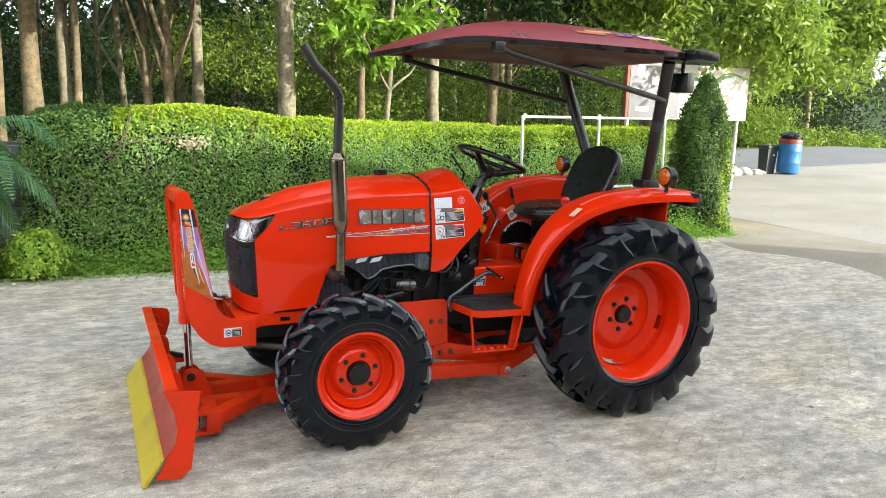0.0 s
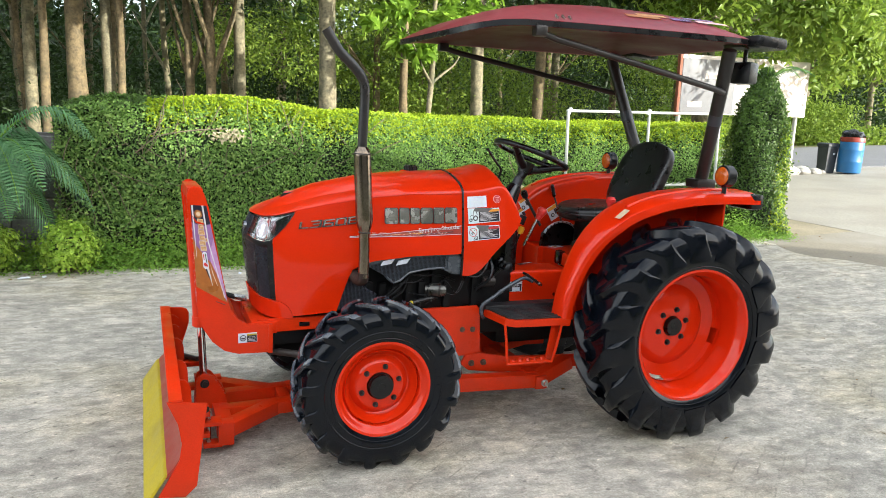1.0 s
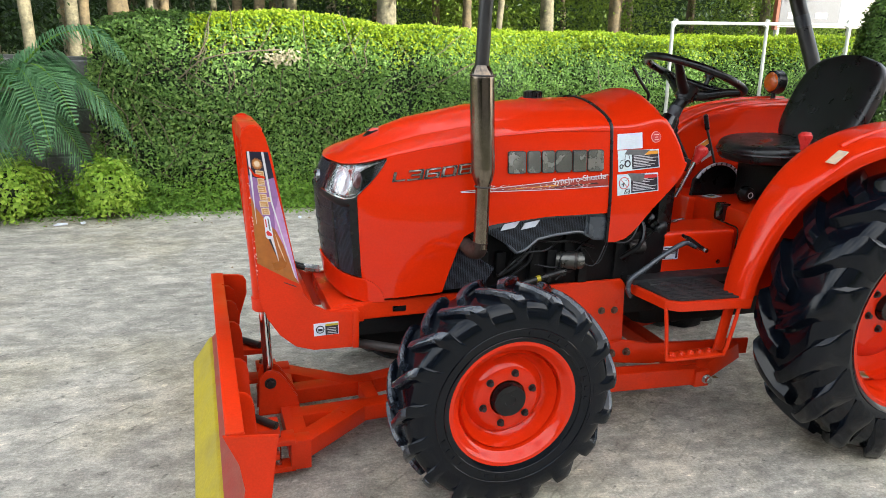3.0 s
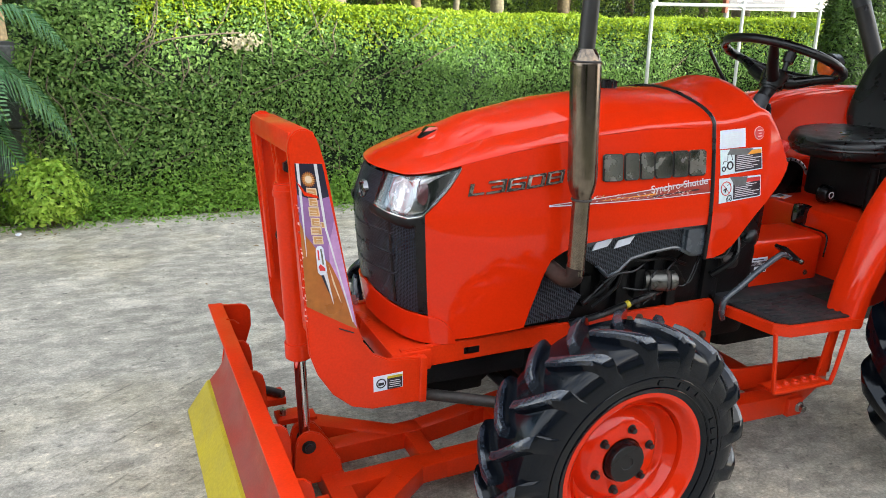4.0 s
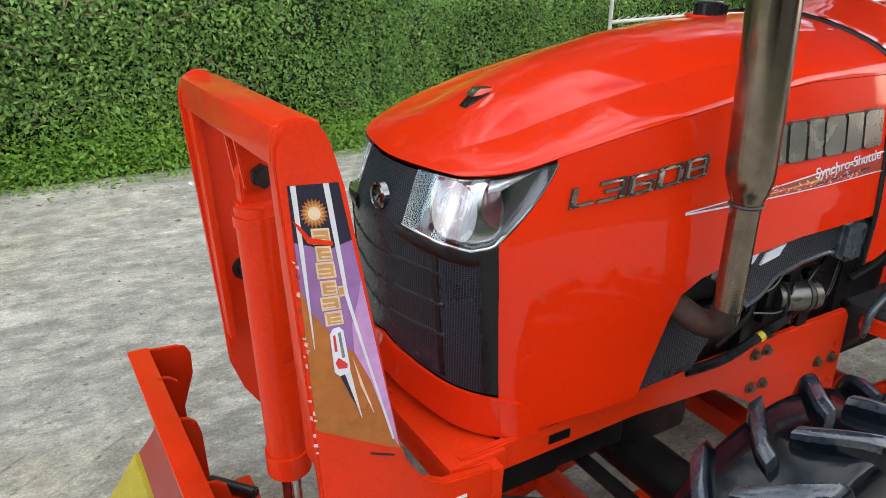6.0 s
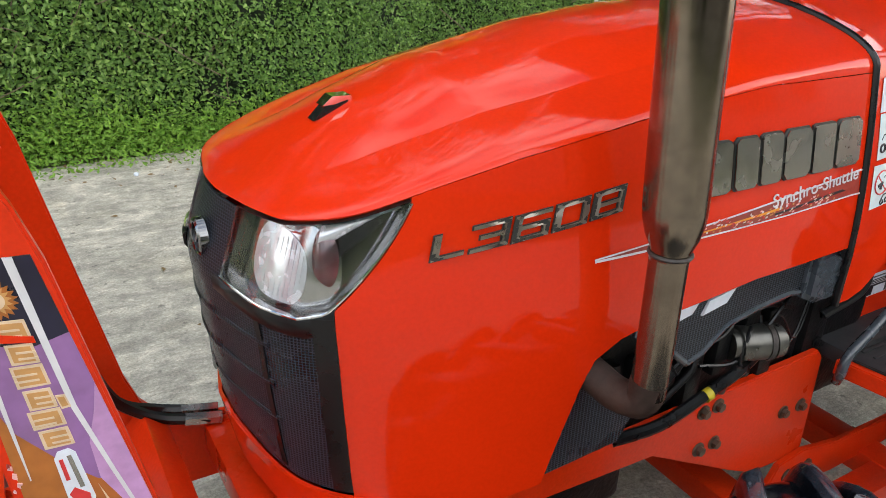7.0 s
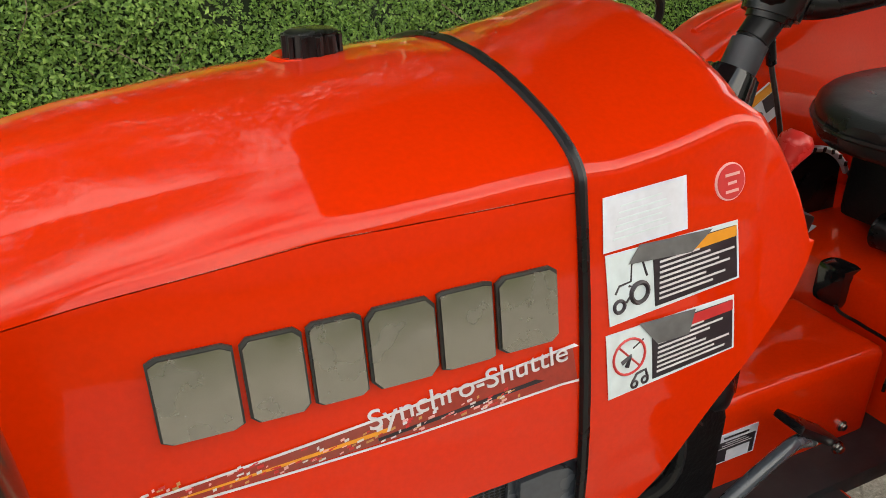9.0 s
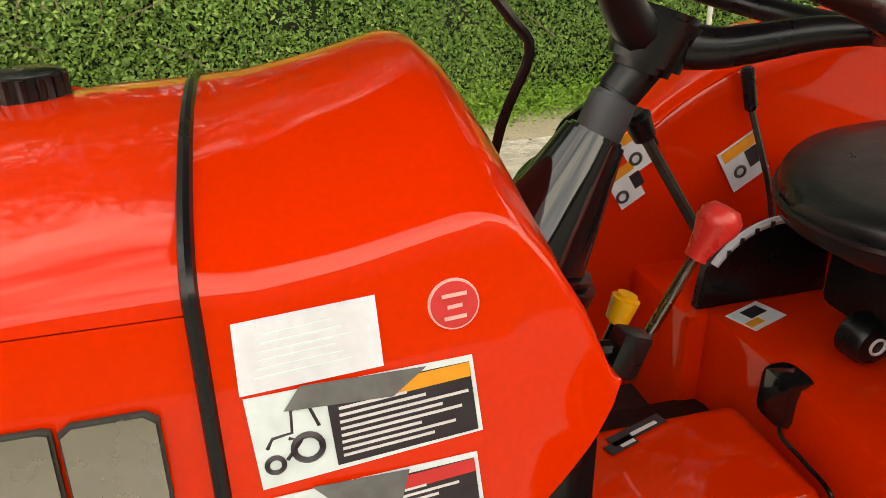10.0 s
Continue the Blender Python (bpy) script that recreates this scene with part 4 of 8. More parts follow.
for i, (x, y, r_, mt) in enumerate(NEAR):
    limbs = [(rnd.uniform(0.5, 0.7), rnd.uniform(0, 6.28), rnd.uniform(0.8, 1.5), rnd.uniform(1.6, 2.6)) for _ in range(2)]
    if i in (5, 6):
        limbs = [(0.3, 2.6, 1.6, 2.6), (0.3, 0.4, 1.7, 2.4), (0.3, 5.8, 1.5, 2.8), (0.4, 3.4, 1.5, 2.2)]
    cr = [(rnd.uniform(-0.6, 0.6), rnd.uniform(-0.3, 0.8), rnd.uniform(4.6, 6.0), 1.5, 2200, 0.17, SHADED_LEAF)]
    tree(x, y, 6.5, r_, mt, "tree", "slender tree with mottled pale bark behind the hedge", -0.03, limbs, cr, 100 + i)
# deep wood: thin trunks and layered foliage
for i in range(60):
    x, y = rnd.uniform(-14, 12), rnd.uniform(11.5, 24)
    tree(x, y, rnd.uniform(7, 9), rnd.uniform(0.06, 0.13), rnd.choice((BARK, BARK_WARM)), "tree", "thin dark trunk deep in the wood", rnd.uniform(-0.06, 0.02), [(rnd.uniform(0.3, 0.7), rnd.uniform(0, 6.28), rnd.uniform(0.8, 1.6), 0.9) for _ in range(3)], None, 300 + i)


def wood_mass(name, x0, x1, y0, y1, z0, z1, n_, size, mat, seed, label, holes=0.0, clump=0.9):
    def place(rng, m_):
        k_ = max(20, int(m_ / 60))
        cc = np.stack([rng.uniform(x0, x1, k_), rng.uniform(y0, y1, k_), rng.uniform(z0, z1, k_)], 1)
        keep = np.array([noise.noise((q[0] * 0.35, q[2] * 0.5, seed)) > holes for q in cc])
        cc = cc[keep]
        idx = rng.integers(0, len(cc), m_)
        d = rng.normal(0, 1, (m_, 3))
        p = cc[idx] + d * clump * np.array([0.55, 0.55, 0.35])
        return p, d * 0.5
    stuff(name, leaves(n_, place, size, name, 0.5, 0.45, seed=seed, droop=0.5), mat, label, "foliage")


# dark or bright leaf copy chosen by where the wood looks shaded or lit
wood_mass("undergrowth", -14, 14, 12.5, 20, 0.2, 2.2, 32000, 0.095, SHADED_LEAF, 61, "undergrowth in the wood, shade in its leaf colour", -0.35)
wood_mass("wood_foliage", -20, 20, 16, 27, 2.0, 10.0, 90000, 0.17, SHADED_LEAF, 62, "dark green foliage of the wood", -0.25)
wood_mass("far_wood", -34, 4, 30, 36, 0.5, 13, 30000, 0.36, SHADED_LEAF, 63, "far dark wood closing the view", -0.7, 1.3)
wood_mass("far_sunlit_toned_wood", 2, 34, 30, 36, 0.5, 13, 30000, 0.36, SUNLIT_LEAF, 71, "far wood closing the view, sunlight in its leaf colour", -0.7, 1.3)
# unseen crowns added dense and forward to darken the hood's reflections
wood_mass("wood_canopy", -18, 13, 6.6, 13, 5.8, 13.5, 120000, 0.19, SHADED_LEAF, 67, "high leafy canopy of the wood, unseen, set forward to darken reflections", -0.12)
# unseen foliage added to keep sun off the trunks behind the hedge
wood_mass("shading_boughs", -6, 2.6, 6.3, 7.8, 4.0, 5.6, 16000, 0.13, SHADED_LEAF, 69, "unseen boughs added above the hedge to shade the trunks", -0.30, 0.5)
wood_mass("sunlit_toned_bushes", -1.8, 7, 10.8, 14.5, 0.8, 4.2, 21000, 0.085, SUNLIT_LEAF, 68, "patches of bushes among the trunks, coloured as sunlit", 0.12, 0.5)
wood_mass("light_foliage", 3.5, 14.5, 10.5, 14, 0.6, 3.6, 32000, 0.085, SUNLIT_LEAF, 64, "light green bushes behind the hedge, coloured as sunlit", -0.10, 0.6)
wood_mass("roadside_trees", 17, 42, 22, 34, 0.8, 10, 90000, 0.22, SHADED_LEAF, 65, "dark green trees beyond the road", -0.75, 1.2)
wood_mass("roadside_bushes", 17, 36, 19.5, 21.5, 0.7, 1.9, 12000, 0.2, SUNLIT_LEAF, 66, "bushes along the road, coloured as sunlit", -0.4, 0.6)
for i, (x, y) in enumerate(((19.0, 21.0), (21.5, 22.5), (24.5, 21.5), (28, 22.5), (31, 21.5))):
    tree(x, y, 6.5, 0.16, BARK, "tree", "roadside tree with a full green crown", -0.02, [(0.4, 1 + i, 2.0, 0.8), (0.5, 4 + i, 2.0, 0.8)], [(0, 0, 4.2, 2.2, 2600, 0.28, SUNLIT_LEAF)], 500 + i)
wood_mass("rounded_bush", 24.3, 27.7, 19.6, 21.0, 1.5, 2.9, 9000, 0.13, SUNLIT_LEAF, 70, "rounded bush beyond the road, coloured as sunlit", -0.9, 0.5)
# backdrop sheet: the shade deep in the wood is put into its green
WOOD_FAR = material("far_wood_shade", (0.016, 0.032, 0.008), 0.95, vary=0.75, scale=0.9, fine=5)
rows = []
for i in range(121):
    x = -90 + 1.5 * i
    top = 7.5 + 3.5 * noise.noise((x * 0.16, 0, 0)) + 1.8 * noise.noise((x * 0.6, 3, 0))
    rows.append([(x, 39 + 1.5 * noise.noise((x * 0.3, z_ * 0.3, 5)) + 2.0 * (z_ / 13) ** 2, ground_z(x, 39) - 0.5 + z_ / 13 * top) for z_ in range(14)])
single("backdrop", grid(rows), WOOD_FAR, "far edge of the wood as a sheet coloured dark for shade", "backdrop", kind="structure")
# hanging boughs of a big tree over the yard's edge, in sunlit and shaded leaf colours
bough = tree(10.4, 9.4, 6.4, 0.20, BARK, "tree", "spreading tree with hanging light green boughs", 0.0, [(0.5, 3.6, 3.2, 0.35), (0.55, 4.6, 3.0, 0.30), (0.5, 5.6, 2.8, 0.3), (0.6, 0.2, 3.0, 0.3), (0.6, 2.6, 3.0, 0.4)],
             [(-1.6, -1.6, 3.7, 0.95, 2300, 0.19, SUNLIT_LEAF), (0.4, -2.2, 3.5, 0.95, 2300, 0.19, SUNLIT_LEAF), (2.2, -1.6, 3.5, 1.0, 2300, 0.19, SUNLIT_LEAF), (-3.0, -0.6, 4.0, 0.9, 1800, 0.19, SHADED_LEAF), (3.8, -0.8, 3.3, 1.0, 2000, 0.19, SUNLIT_LEAF), (0, 0.5, 5.2, 2.0, 3500, 0.2, SHADED_LEAF), (5.2, -1.4, 4.1, 1.1, 2400, 0.19, SUNLIT_LEAF), (6.6, -0.6, 4.6, 1.2, 2400, 0.19, SHADED_LEAF)], 601)
tree(3.2, 7.4, 5.2, 0.05, BARK, "tree", "young tree with large bright leaves above the hedge", 0.02, [(0.45, 3.9, 1.0, 0.5), (0.5, 5.2, 0.9, 0.3), (0.4, 0.6, 0.9, 0.4)],
     [(-0.35, -0.3, 2.60, 0.36, 330, 0.20, YOUNG_LEAF), (0.1, -0.3, 2.95, 0.36, 300, 0.20, YOUNG_LEAF), (-0.6, 0, 3.2, 0.4, 300, 0.20, YOUNG_LEAF), (0.5, -0.2, 3.3, 0.4, 260, 0.20, YOUNG_LEAF)], 602)

# ---- house added unseen behind the camera: its roof keeps the yard in shade ----
RENDER = material("pale_render", (0.36, 0.345, 0.315), 0.85, vary=0.15, scale=1.5, fine=20, bump=0.004, dirt=(0.28, 0.265, 0.24))
TILES = material("brown_roof_sheet", (0.16, 0.09, 0.07), 0.7, vary=0.2, scale=2)
house = thing("house", "unseen pale house added behind the camera to shade the yard", "house", (3.0, -14.0, 0), kind="structure")
# stepped heights block the sun from all but the hedge crest
for x0, x1, h in ((-22.0, 5.98, 3.9), (6.0, 11.15, 7.4), (11.17, 18.0, 6.60)):
    w = part("unseen_wall", box(((x0 + x1) / 2 - 3.0, 0, h / 2 - 0.25), (x1 - x0, 8.0, h - 0.5), bevel=0.02), RENDER, house)
    part("unseen_roof", box(((x0 + x1) / 2 - 3.0, 0, h - 0.14), (x1 - x0 + 0.02, 9.0, 0.28), bevel=0.04), TILES, house)

# unseen trees added before the house, to be mirrored in the hood
for i, (x, y, h) in enumerate(((-8.5, -8.2, 4.2), (-5.0, -8.6, 3.2), (8.6, -8.4, 3.6))):
    tree(x, y, h * 0.8, 0.13, BARK, "tree", "small leafy tree added unseen before the house for reflections", 0.01 * (i - 2), [(0.5, 1.0 + i, 1.6, 0.9), (0.6, 3.2 + i, 1.5, 0.9), (0.5, 5.2 + i, 1.5, 0.8)],
         [(0, 0, h * 0.70, 1.15, 2600, 0.26, SHADED_LEAF), (0.9, 0.3, h * 0.55, 0.9, 1200, 0.24, SHADED_LEAF), (-0.9, 0.2, h * 0.60, 0.9, 1200, 0.24, SHADED_LEAF)], 700 + i, group="shade trees")

# ---- tractor ----
# x runs from nose to tail, y to its right-hand side, z up; the front axle stands over x = 0.
tractor = thing("tractor", "red-orange compact farm tractor with front dozer blade, parked on concrete", "tractor")

CL = -0.045  # the tractor's middle line
HCL = 0.02  # the middle line of the hood


def ym(s, d):
    """Distance d to the left of y = 0, or its mirror image in the middle line."""
    return -d if s < 0 else 2 * CL + d


# hood: plan outline (x, half width), sides leaning in towards the top
PLAN = smooth_path([(0.505, 0.336, 0), (0.30, 0.335, 0), (0.10, 0.329, 0), (-0.08, 0.316, 0), (-0.20, 0.299, 0), (-0.31, 0.277, 0), (-0.40, 0.257, 0), (-0.455, 0.230, 0), (-0.498, 0.186, 0), (-0.521, 0.132, 0), (-0.535, 0.075, 0), (-0.543, 0.036, 0), (-0.545, 0, 0)], 12)
PLAN_X = np.array([p.x for p in PLAN])
PLAN_U = np.linspace(0, 1, len(PLAN))
PLAN_W = np.array([p.y for p in PLAN])


def u_of(x):
    return interp(-x, -PLAN_X, PLAN_U)


def lean(z):
    return 1 - 0.118 * (max(0.0, z - 0.88) / 0.32) ** 1.6


def shell(u, z, side=-1, off=0.0):
    """A point of the hood's side wall at plan position u and height z, moved outwards by off."""
    x, w = interp(u, PLAN_U, PLAN_X), interp(u, PLAN_U, PLAN_W)
    x2, w2 = interp(min(1, u + 0.01), PLAN_U, PLAN_X), interp(min(1, u + 0.01), PLAN_U, PLAN_W)
    x1, w1 = interp(max(0, u - 0.01), PLAN_U, PLAN_X), interp(max(0, u - 0.01), PLAN_U, PLAN_W)
    nx, nw = (w2 - w1), -(x2 - x1)
    if u > 0.995:
        nx, nw = -1.0, 0.0
    ln = math.hypot(nx, nw) or 1
    k = min(1, max(0, (-0.30 - x) / 0.27))
    xs = x + k * interp(z, [0.58, 0.72, 0.85, 0.97, 1.09], [0.06, 0.03, 0.012, 0.0, 0.048])
    return (xs + off * nx / ln, HCL + side * (w * lean(z) + off * nw / ln), z)


SEAM_X = [-0.60, -0.50, -0.42, -0.32, -0.19, -0.03, 0.06, 0.24, 0.60]
SEAM_Z = [1.073, 1.079, 1.094, 1.116, 1.146, 1.174, 1.187, 1.203, 1.203]
TOP_X = [-0.495, -0.45, -0.40, -0.30, -0.19, 0.04, 0.22, 0.41, 0.60]
TOP_Z = [1.082, 1.103, 1.129, 1.177, 1.219, 1.266, 1.285, 1.297, 1.301]


def seam_z(x):
    return interp(x, SEAM_X, SEAM_Z)


def shell_patch(us, low, high, nv, side=-1, off=0.0):
    rows = []
    for u in us:
        x = interp(u, PLAN_U, PLAN_X)
        a, b = low(u, x), high(u, x)
        rows.append([shell(u, lerp(a, b, j / nv), side, off) for j in range(nv + 1)])
    return rows


LAMP_X = [-0.60, -0.545, -0.505, -0.47, -0.440, -0.41, -0.375, -0.338]
LAMP_Z = [0.985, 0.985, 0.970, 0.963, 0.972, 1.008, 1.052, 1.106]
U_FRONT, U_REAR = u_of(-0.432), u_of(0.496)
U_LAMP_IN, U_LAMP_OUT = u_of(-0.531), u_of(-0.340)


def lamp_low(u, x):
    return interp(x, LAMP_X, LAMP_Z)


def side_low(u, x):
    return interp(x, [-0.44, -0.30, -0.135, -0.118, -0.085, -0.064, -0.02, 0.05, 0.25, 0.50], [0.600, 0.612, 0.632, 0.690, 0.790, 0.836, 0.862, 0.880, 0.901, 0.906])


def side_high(u, x):
    return (lamp_low(u, x) - 0.006) if x < -0.340 else seam_z(x) - 0.0012


side_us = sorted([lerp(U_REAR, U_FRONT, i / 60) for i in range(61)] + [u_of(v) for v in (-0.135, -0.127, -0.118, -0.100, -0.085, -0.074, -0.064, -0.336, -0.340)])
for s in (-1, 1):
    b = thick(grid(shell_patch(side_us, side_low, side_high, 14, s)), 0.004)
    part("hood_side_panel", b, RED, tractor)

# hood top, one pressing from seam to seam
# from the seam a rounded shoulder up to a pressed line, then a domed middle; the two lines close in towards the nose
def sect(x):
    """Section of the top at x: fractions of the half width and of the rise."""
    yc = interp(x, [-0.40, -0.10, 0.20, 0.50], [0.56, 0.63, 0.72, 0.80])
    zc = interp(x, [-0.40, -0.10, 0.00, 0.20, 0.50], [0.42, 0.42, 0.43, 0.52, 0.55])
    power = interp(x, [-0.40, 0.20, 0.50], [0.55, 0.52, 0.45])
    out = [(1 - k * (1 - yc), zc * k ** power) for k in (0.0, 0.03, 0.09, 0.2, 0.38, 0.6, 0.8, 0.97, 1.0)]
    return out + [(yc * k, zc + (1 - zc) * (1 - k * k)) for k in (0.985, 0.9, 0.75, 0.55, 0.3, 0.0)]


def top_row(u):
    x = interp(u, PLAN_U, PLAN_X)
    z0 = seam_z(x)
    p0 = shell(u, z0)
    xc = x if x > -0.25 else lerp(-0.25, -0.485, (-0.25 - x) / 0.303)
    zc = interp(xc, TOP_X, TOP_Z)
    left = []
    soft = min(1, max(0, (x + 0.50) / 0.13))
    for yf, zf in sect(x):
        k = 1 - yf
        zf2 = lerp(math.sin(k * math.pi / 2) ** 0.8, zf, soft)
        left.append((lerp(p0[0], xc, k), HCL + (p0[1] - HCL) * yf, lerp(z0, zc, zf2)))
    return left + [(x_, 2 * HCL - y_, z_) for x_, y_, z_ in left[-2::-1]]


us = [lerp(U_REAR, 1.0, i / 80) for i in range(81)]
b = grid([top_row(u) for u in us])
bmesh.ops.remove_doubles(b, verts=b.verts, dist=0.0004)
hood_top = part("hood_top", thick(b, 0.004), RED, tractor, smooth=60)


def over_top(x, yf):
    """A point on the hood top at plan x, yf of the half width to the left."""
    ys = [q[0] for q in sect(x)]
    r = top_row(u_of(x))[:len(ys)]
    return Vector([interp(-yf, [-y for y in ys], [p[i] for p in r]) for i in range(3)])


# dark gap under the seam, nose lip, grille
front_us = [lerp(U_FRONT, 1.0, i / 26) for i in range(27)]
nose_us = [lerp(U_LAMP_IN, 1.0, i / 8) for i in range(9)]


def both(us_, low, high, nv, off):
    left = shell_patch(us_, low, high, nv, -1, off)
    right = shell_patch(us_[-2::-1], low, high, nv, 1, off)
    return left + right


lip_high = lambda u, x: interp(u, [U_FRONT, lerp(U_FRONT, 1, 0.4), 1], [0.680, 0.694, 0.724])
b = thick(grid(both(front_us, lambda u, x: interp(u, [U_FRONT, 1], [0.596, 0.618]), lip_high, 8, 0.004)), 0.006)
part("nose_lip", b, RED, tractor)
for s in (-1, 1):
    cu = [lerp(u_of(-0.345), U_FRONT, i / 12) for i in range(13)]
    b = grid(shell_patch(cu, lambda u, x: 0.598, lambda u, x: 0.602 + 0.078 * max(0.0, 1 - ((x + 0.432) / 0.087) ** 2) ** 0.6, 6, s, 0.0065))
    part("nose_lip_end", thick(b, 0.007), RED, tractor)
b = thick(grid(both(front_us, lambda u, x: lip_high(u, x) + 0.003, lambda u, x: 0.958, 14, -0.004)), 0.006)
join(b, thick(grid(both(nose_us, lambda u, x: 0.958, lambda u, x: 1.067, 8, -0.004)), 0.006))
grille = part("grille", b, GRILLE, tractor, "black honeycomb plastic radiator grille")
for z in (0.792, 0.852, 0.912):
    for a0, a1 in ((0.30, 0.97),):
        for s in (-1, 1):
            uu = [lerp(U_FRONT, 1, lerp(a0, a1, i / 14)) for i in range(15)]
            rib = grid([[shell(u, z - 0.02 * (u - uu[0]) + d, s, o) for d, o in ((-0.006, -0.0045), (-0.002, -0.0015), (0.002, -0.0015), (0.006, -0.0045))] for u in uu])
            part("grille_rib", rib, GRILLE, grille)
for s in (-1, 1):
    uu = [lerp(U_FRONT, 1, 0.33), lerp(U_FRONT, 1, 0.36)]
    post = grid([[shell(u, lerp(0.705, 0.95, j / 8), s, -0.002) for j in range(9)] for u in uu])
    part("grille_rib", thick(post, 0.006), BLACK, grille)
    uu = [lerp(U_FRONT, 1, v) for v in (0.0, 0.03, 0.06, 0.09)]
    post = grid([[shell(u, lerp(0.692, 0.966, j / 8), s, 0.003) for j in range(9)] for u in uu])
    part("grille_frame", thick(post, 0.007), BLACK, grille)
    uu = [lerp(U_FRONT, U_LAMP_IN + 0.02, i / 14) for i in range(15)]
    sill = grid([[shell(u, lamp_low(u, interp(u, PLAN_U, PLAN_X)) - d, s, o) for d, o in ((0.002, 0.001), (0.008, 0.003), (0.022, 0.002), (0.030, -0.003))] for u in uu])
    part("grille_frame", thick(sill, 0.004), BLACK, grille)
# round badge on the grille
bd = lathe([(0.0, 0.003), (0.019, 0.003), (0.022, 0.001)], 28)
bmesh.ops.transform(bd, matrix=pose(-0.530, HCL - 0.012, 1.006, 0, 8, -90), verts=bd.verts)
badge = part("round_badge", bd, BLACK_GLOSS, grille, "round black badge in a chrome ring")
bd = lathe([(0.020, 0.001), (0.0205, 0.006), (0.0235, 0.0075), (0.027, 0.005), (0.028, -0.006)], 32)
bar = beam((0.010, -0.0035, 0.012), (-0.010, -0.0035, -0.012), 0.003, 0.006, 0.001)
join(bd, bar)
bmesh.ops.transform(bd, matrix=pose(-0.530, HCL - 0.012, 1.006, 0, 8, -90), verts=bd.verts)
part("badge_ring", bd, LAMP_DARK, badge, "dark chrome ring")

# headlights: clear cover, chrome housing with bowl, projector
for s in (-1, 1):
    lu = [lerp(U_LAMP_OUT, U_LAMP_IN, i / 26) for i in range(27)]
    lamp_top = lambda u, x: max(seam_z(x) - 0.006 - (0.012 if u > 0.9 else 0), lamp_low(u, x) + 0.002)
    shellb = thick(grid(shell_patch(lu, lamp_low, lamp_top, 10, s, -0.022)), 0.003)
    head = part("headlight", shellb, LAMP_DARK, tractor, "chrome headlight with clear cover")
    frame_rows = shell_patch(lu, lamp_low, lamp_top, 1, s, 0.0)
    loop = [r[0] for r in frame_rows] + [r[1] for r in frame_rows[::-1]]
    part("housing", tube([r[0] for r in frame_rows], 0.0020, 6), CHROME, head)
    inner = shell_patch(lu, lamp_low, lamp_top, 1, s, -0.022)
    wall_rows = [[a, c] for a, c in zip(loop, [r[0] for r in inner] + [r[1] for r in inner[::-1]])]
    part("housing", grid(wall_rows, close_u=True), LAMP_SILVER, head, "silver inner rim")
    part("cover", thick(grid(shell_patch(lu, lamp_low, lamp_top, 10, s, 0.002)), 0.002), CLEAR, head, "clear plastic cover")
    # frosted reflector towards the nose, painted red glint beside it, bright bar up to the tip
    def clamp_z(u, z):
        x = interp(u, PLAN_U, PLAN_X)
        return min(max(z, lamp_low(u, x) + 0.006), lamp_top(u, x) - 0.008)

    def oval(x0, x1, zc, hz, off, bulge, power=2.5):
        u0, u1 = u_of(x0), u_of(x1)
        rows = []
        for i in range(19):
            q = -math.cos(math.pi * i / 18)
            u = min(lerp(u0, u1, (q + 1) / 2), U_LAMP_IN - 0.004)
            hh = hz * max(0.0, 1 - abs(q) ** power) ** (1 / power)
            rows.append([shell(u, clamp_z(u, zc + 0.012 * q + hh * v), s, off + bulge * (1 - q * q) * (1 - v * v)) for v in [k_ / 6 - 1 for k_ in range(13)]])
        bm_ = grid(rows)
        bmesh.ops.remove_doubles(bm_, verts=bm_.verts, dist=0.0002)
        return bm_

    part("reflector_bowl", oval(-0.428, -0.524, 1.022, 0.053, -0.0195, 0.004), LAMP_SILVER, head, "round chrome bowl", smooth=60)
    part("reflector", oval(-0.470, -0.520, 1.017, 0.046, -0.0160, 0.004), LENS_WHITE, head, "ribbed silver reflector", smooth=60)
    for i in range(9):
        xr = lerp(-0.476, -0.514, i / 8)
        hr_ = 0.038 * math.sqrt(max(0.05, 1 - (i / 4 - 1) ** 2 * 0.8))
        uu = u_of(xr)
        part("reflector_rib", tube([shell(uu, clamp_z(uu, 1.017 + hr_ * v), s, -0.0132) for v in (-1, -0.5, 0, 0.5, 1)], 0.0009, 5), LENS_WHITE, head)
    part("projector", oval(-0.434, -0.468, 1.034, 0.031, -0.0150, 0.006), BULB, head, "dark projector with red reflections in its colour", smooth=60)
    rows = []
    for i in range(13):
        f = i / 12
        u = lerp(u_of(-0.462), u_of(-0.352), f)
        zc, hw = lerp(1.058, 1.100, f), lerp(0.014, 0.005, f)
        rows.append([shell(u, clamp_z(u, zc + hw * v), s, -0.018 + 0.007 * (1 - v * v)) for v in [k_ / 4 - 1 for k_ in range(9)]])
    part("reflector_bar", grid(rows), LENS_WHITE, head, "bright chrome bar", smooth=60)

# small catch on the hood, filler cap
p = over_top(-0.358, 0.0)


def wedge(pts):
    b_ = bmesh.new()
    bmesh.ops.convex_hull(b_, input=[b_.verts.new((p.x + 0.86 * x, HCL - 0.008 + 0.86 * y, p.z + z)) for x, y, z in pts])
    return b_


k = wedge([(-0.032, -0.013, -0.012), (-0.032, 0.013, -0.012), (0.030, -0.015, 0.004), (0.030, 0.015, 0.004), (0.000, -0.012, 0.016), (0.000, 0.012, 0.016), (0.028, -0.013, 0.017), (0.028, 0.013, 0.017)])
catch = part("hood_catch", k, BLACK_GLOSS, tractor, "chrome and black hood catch", smooth=20)
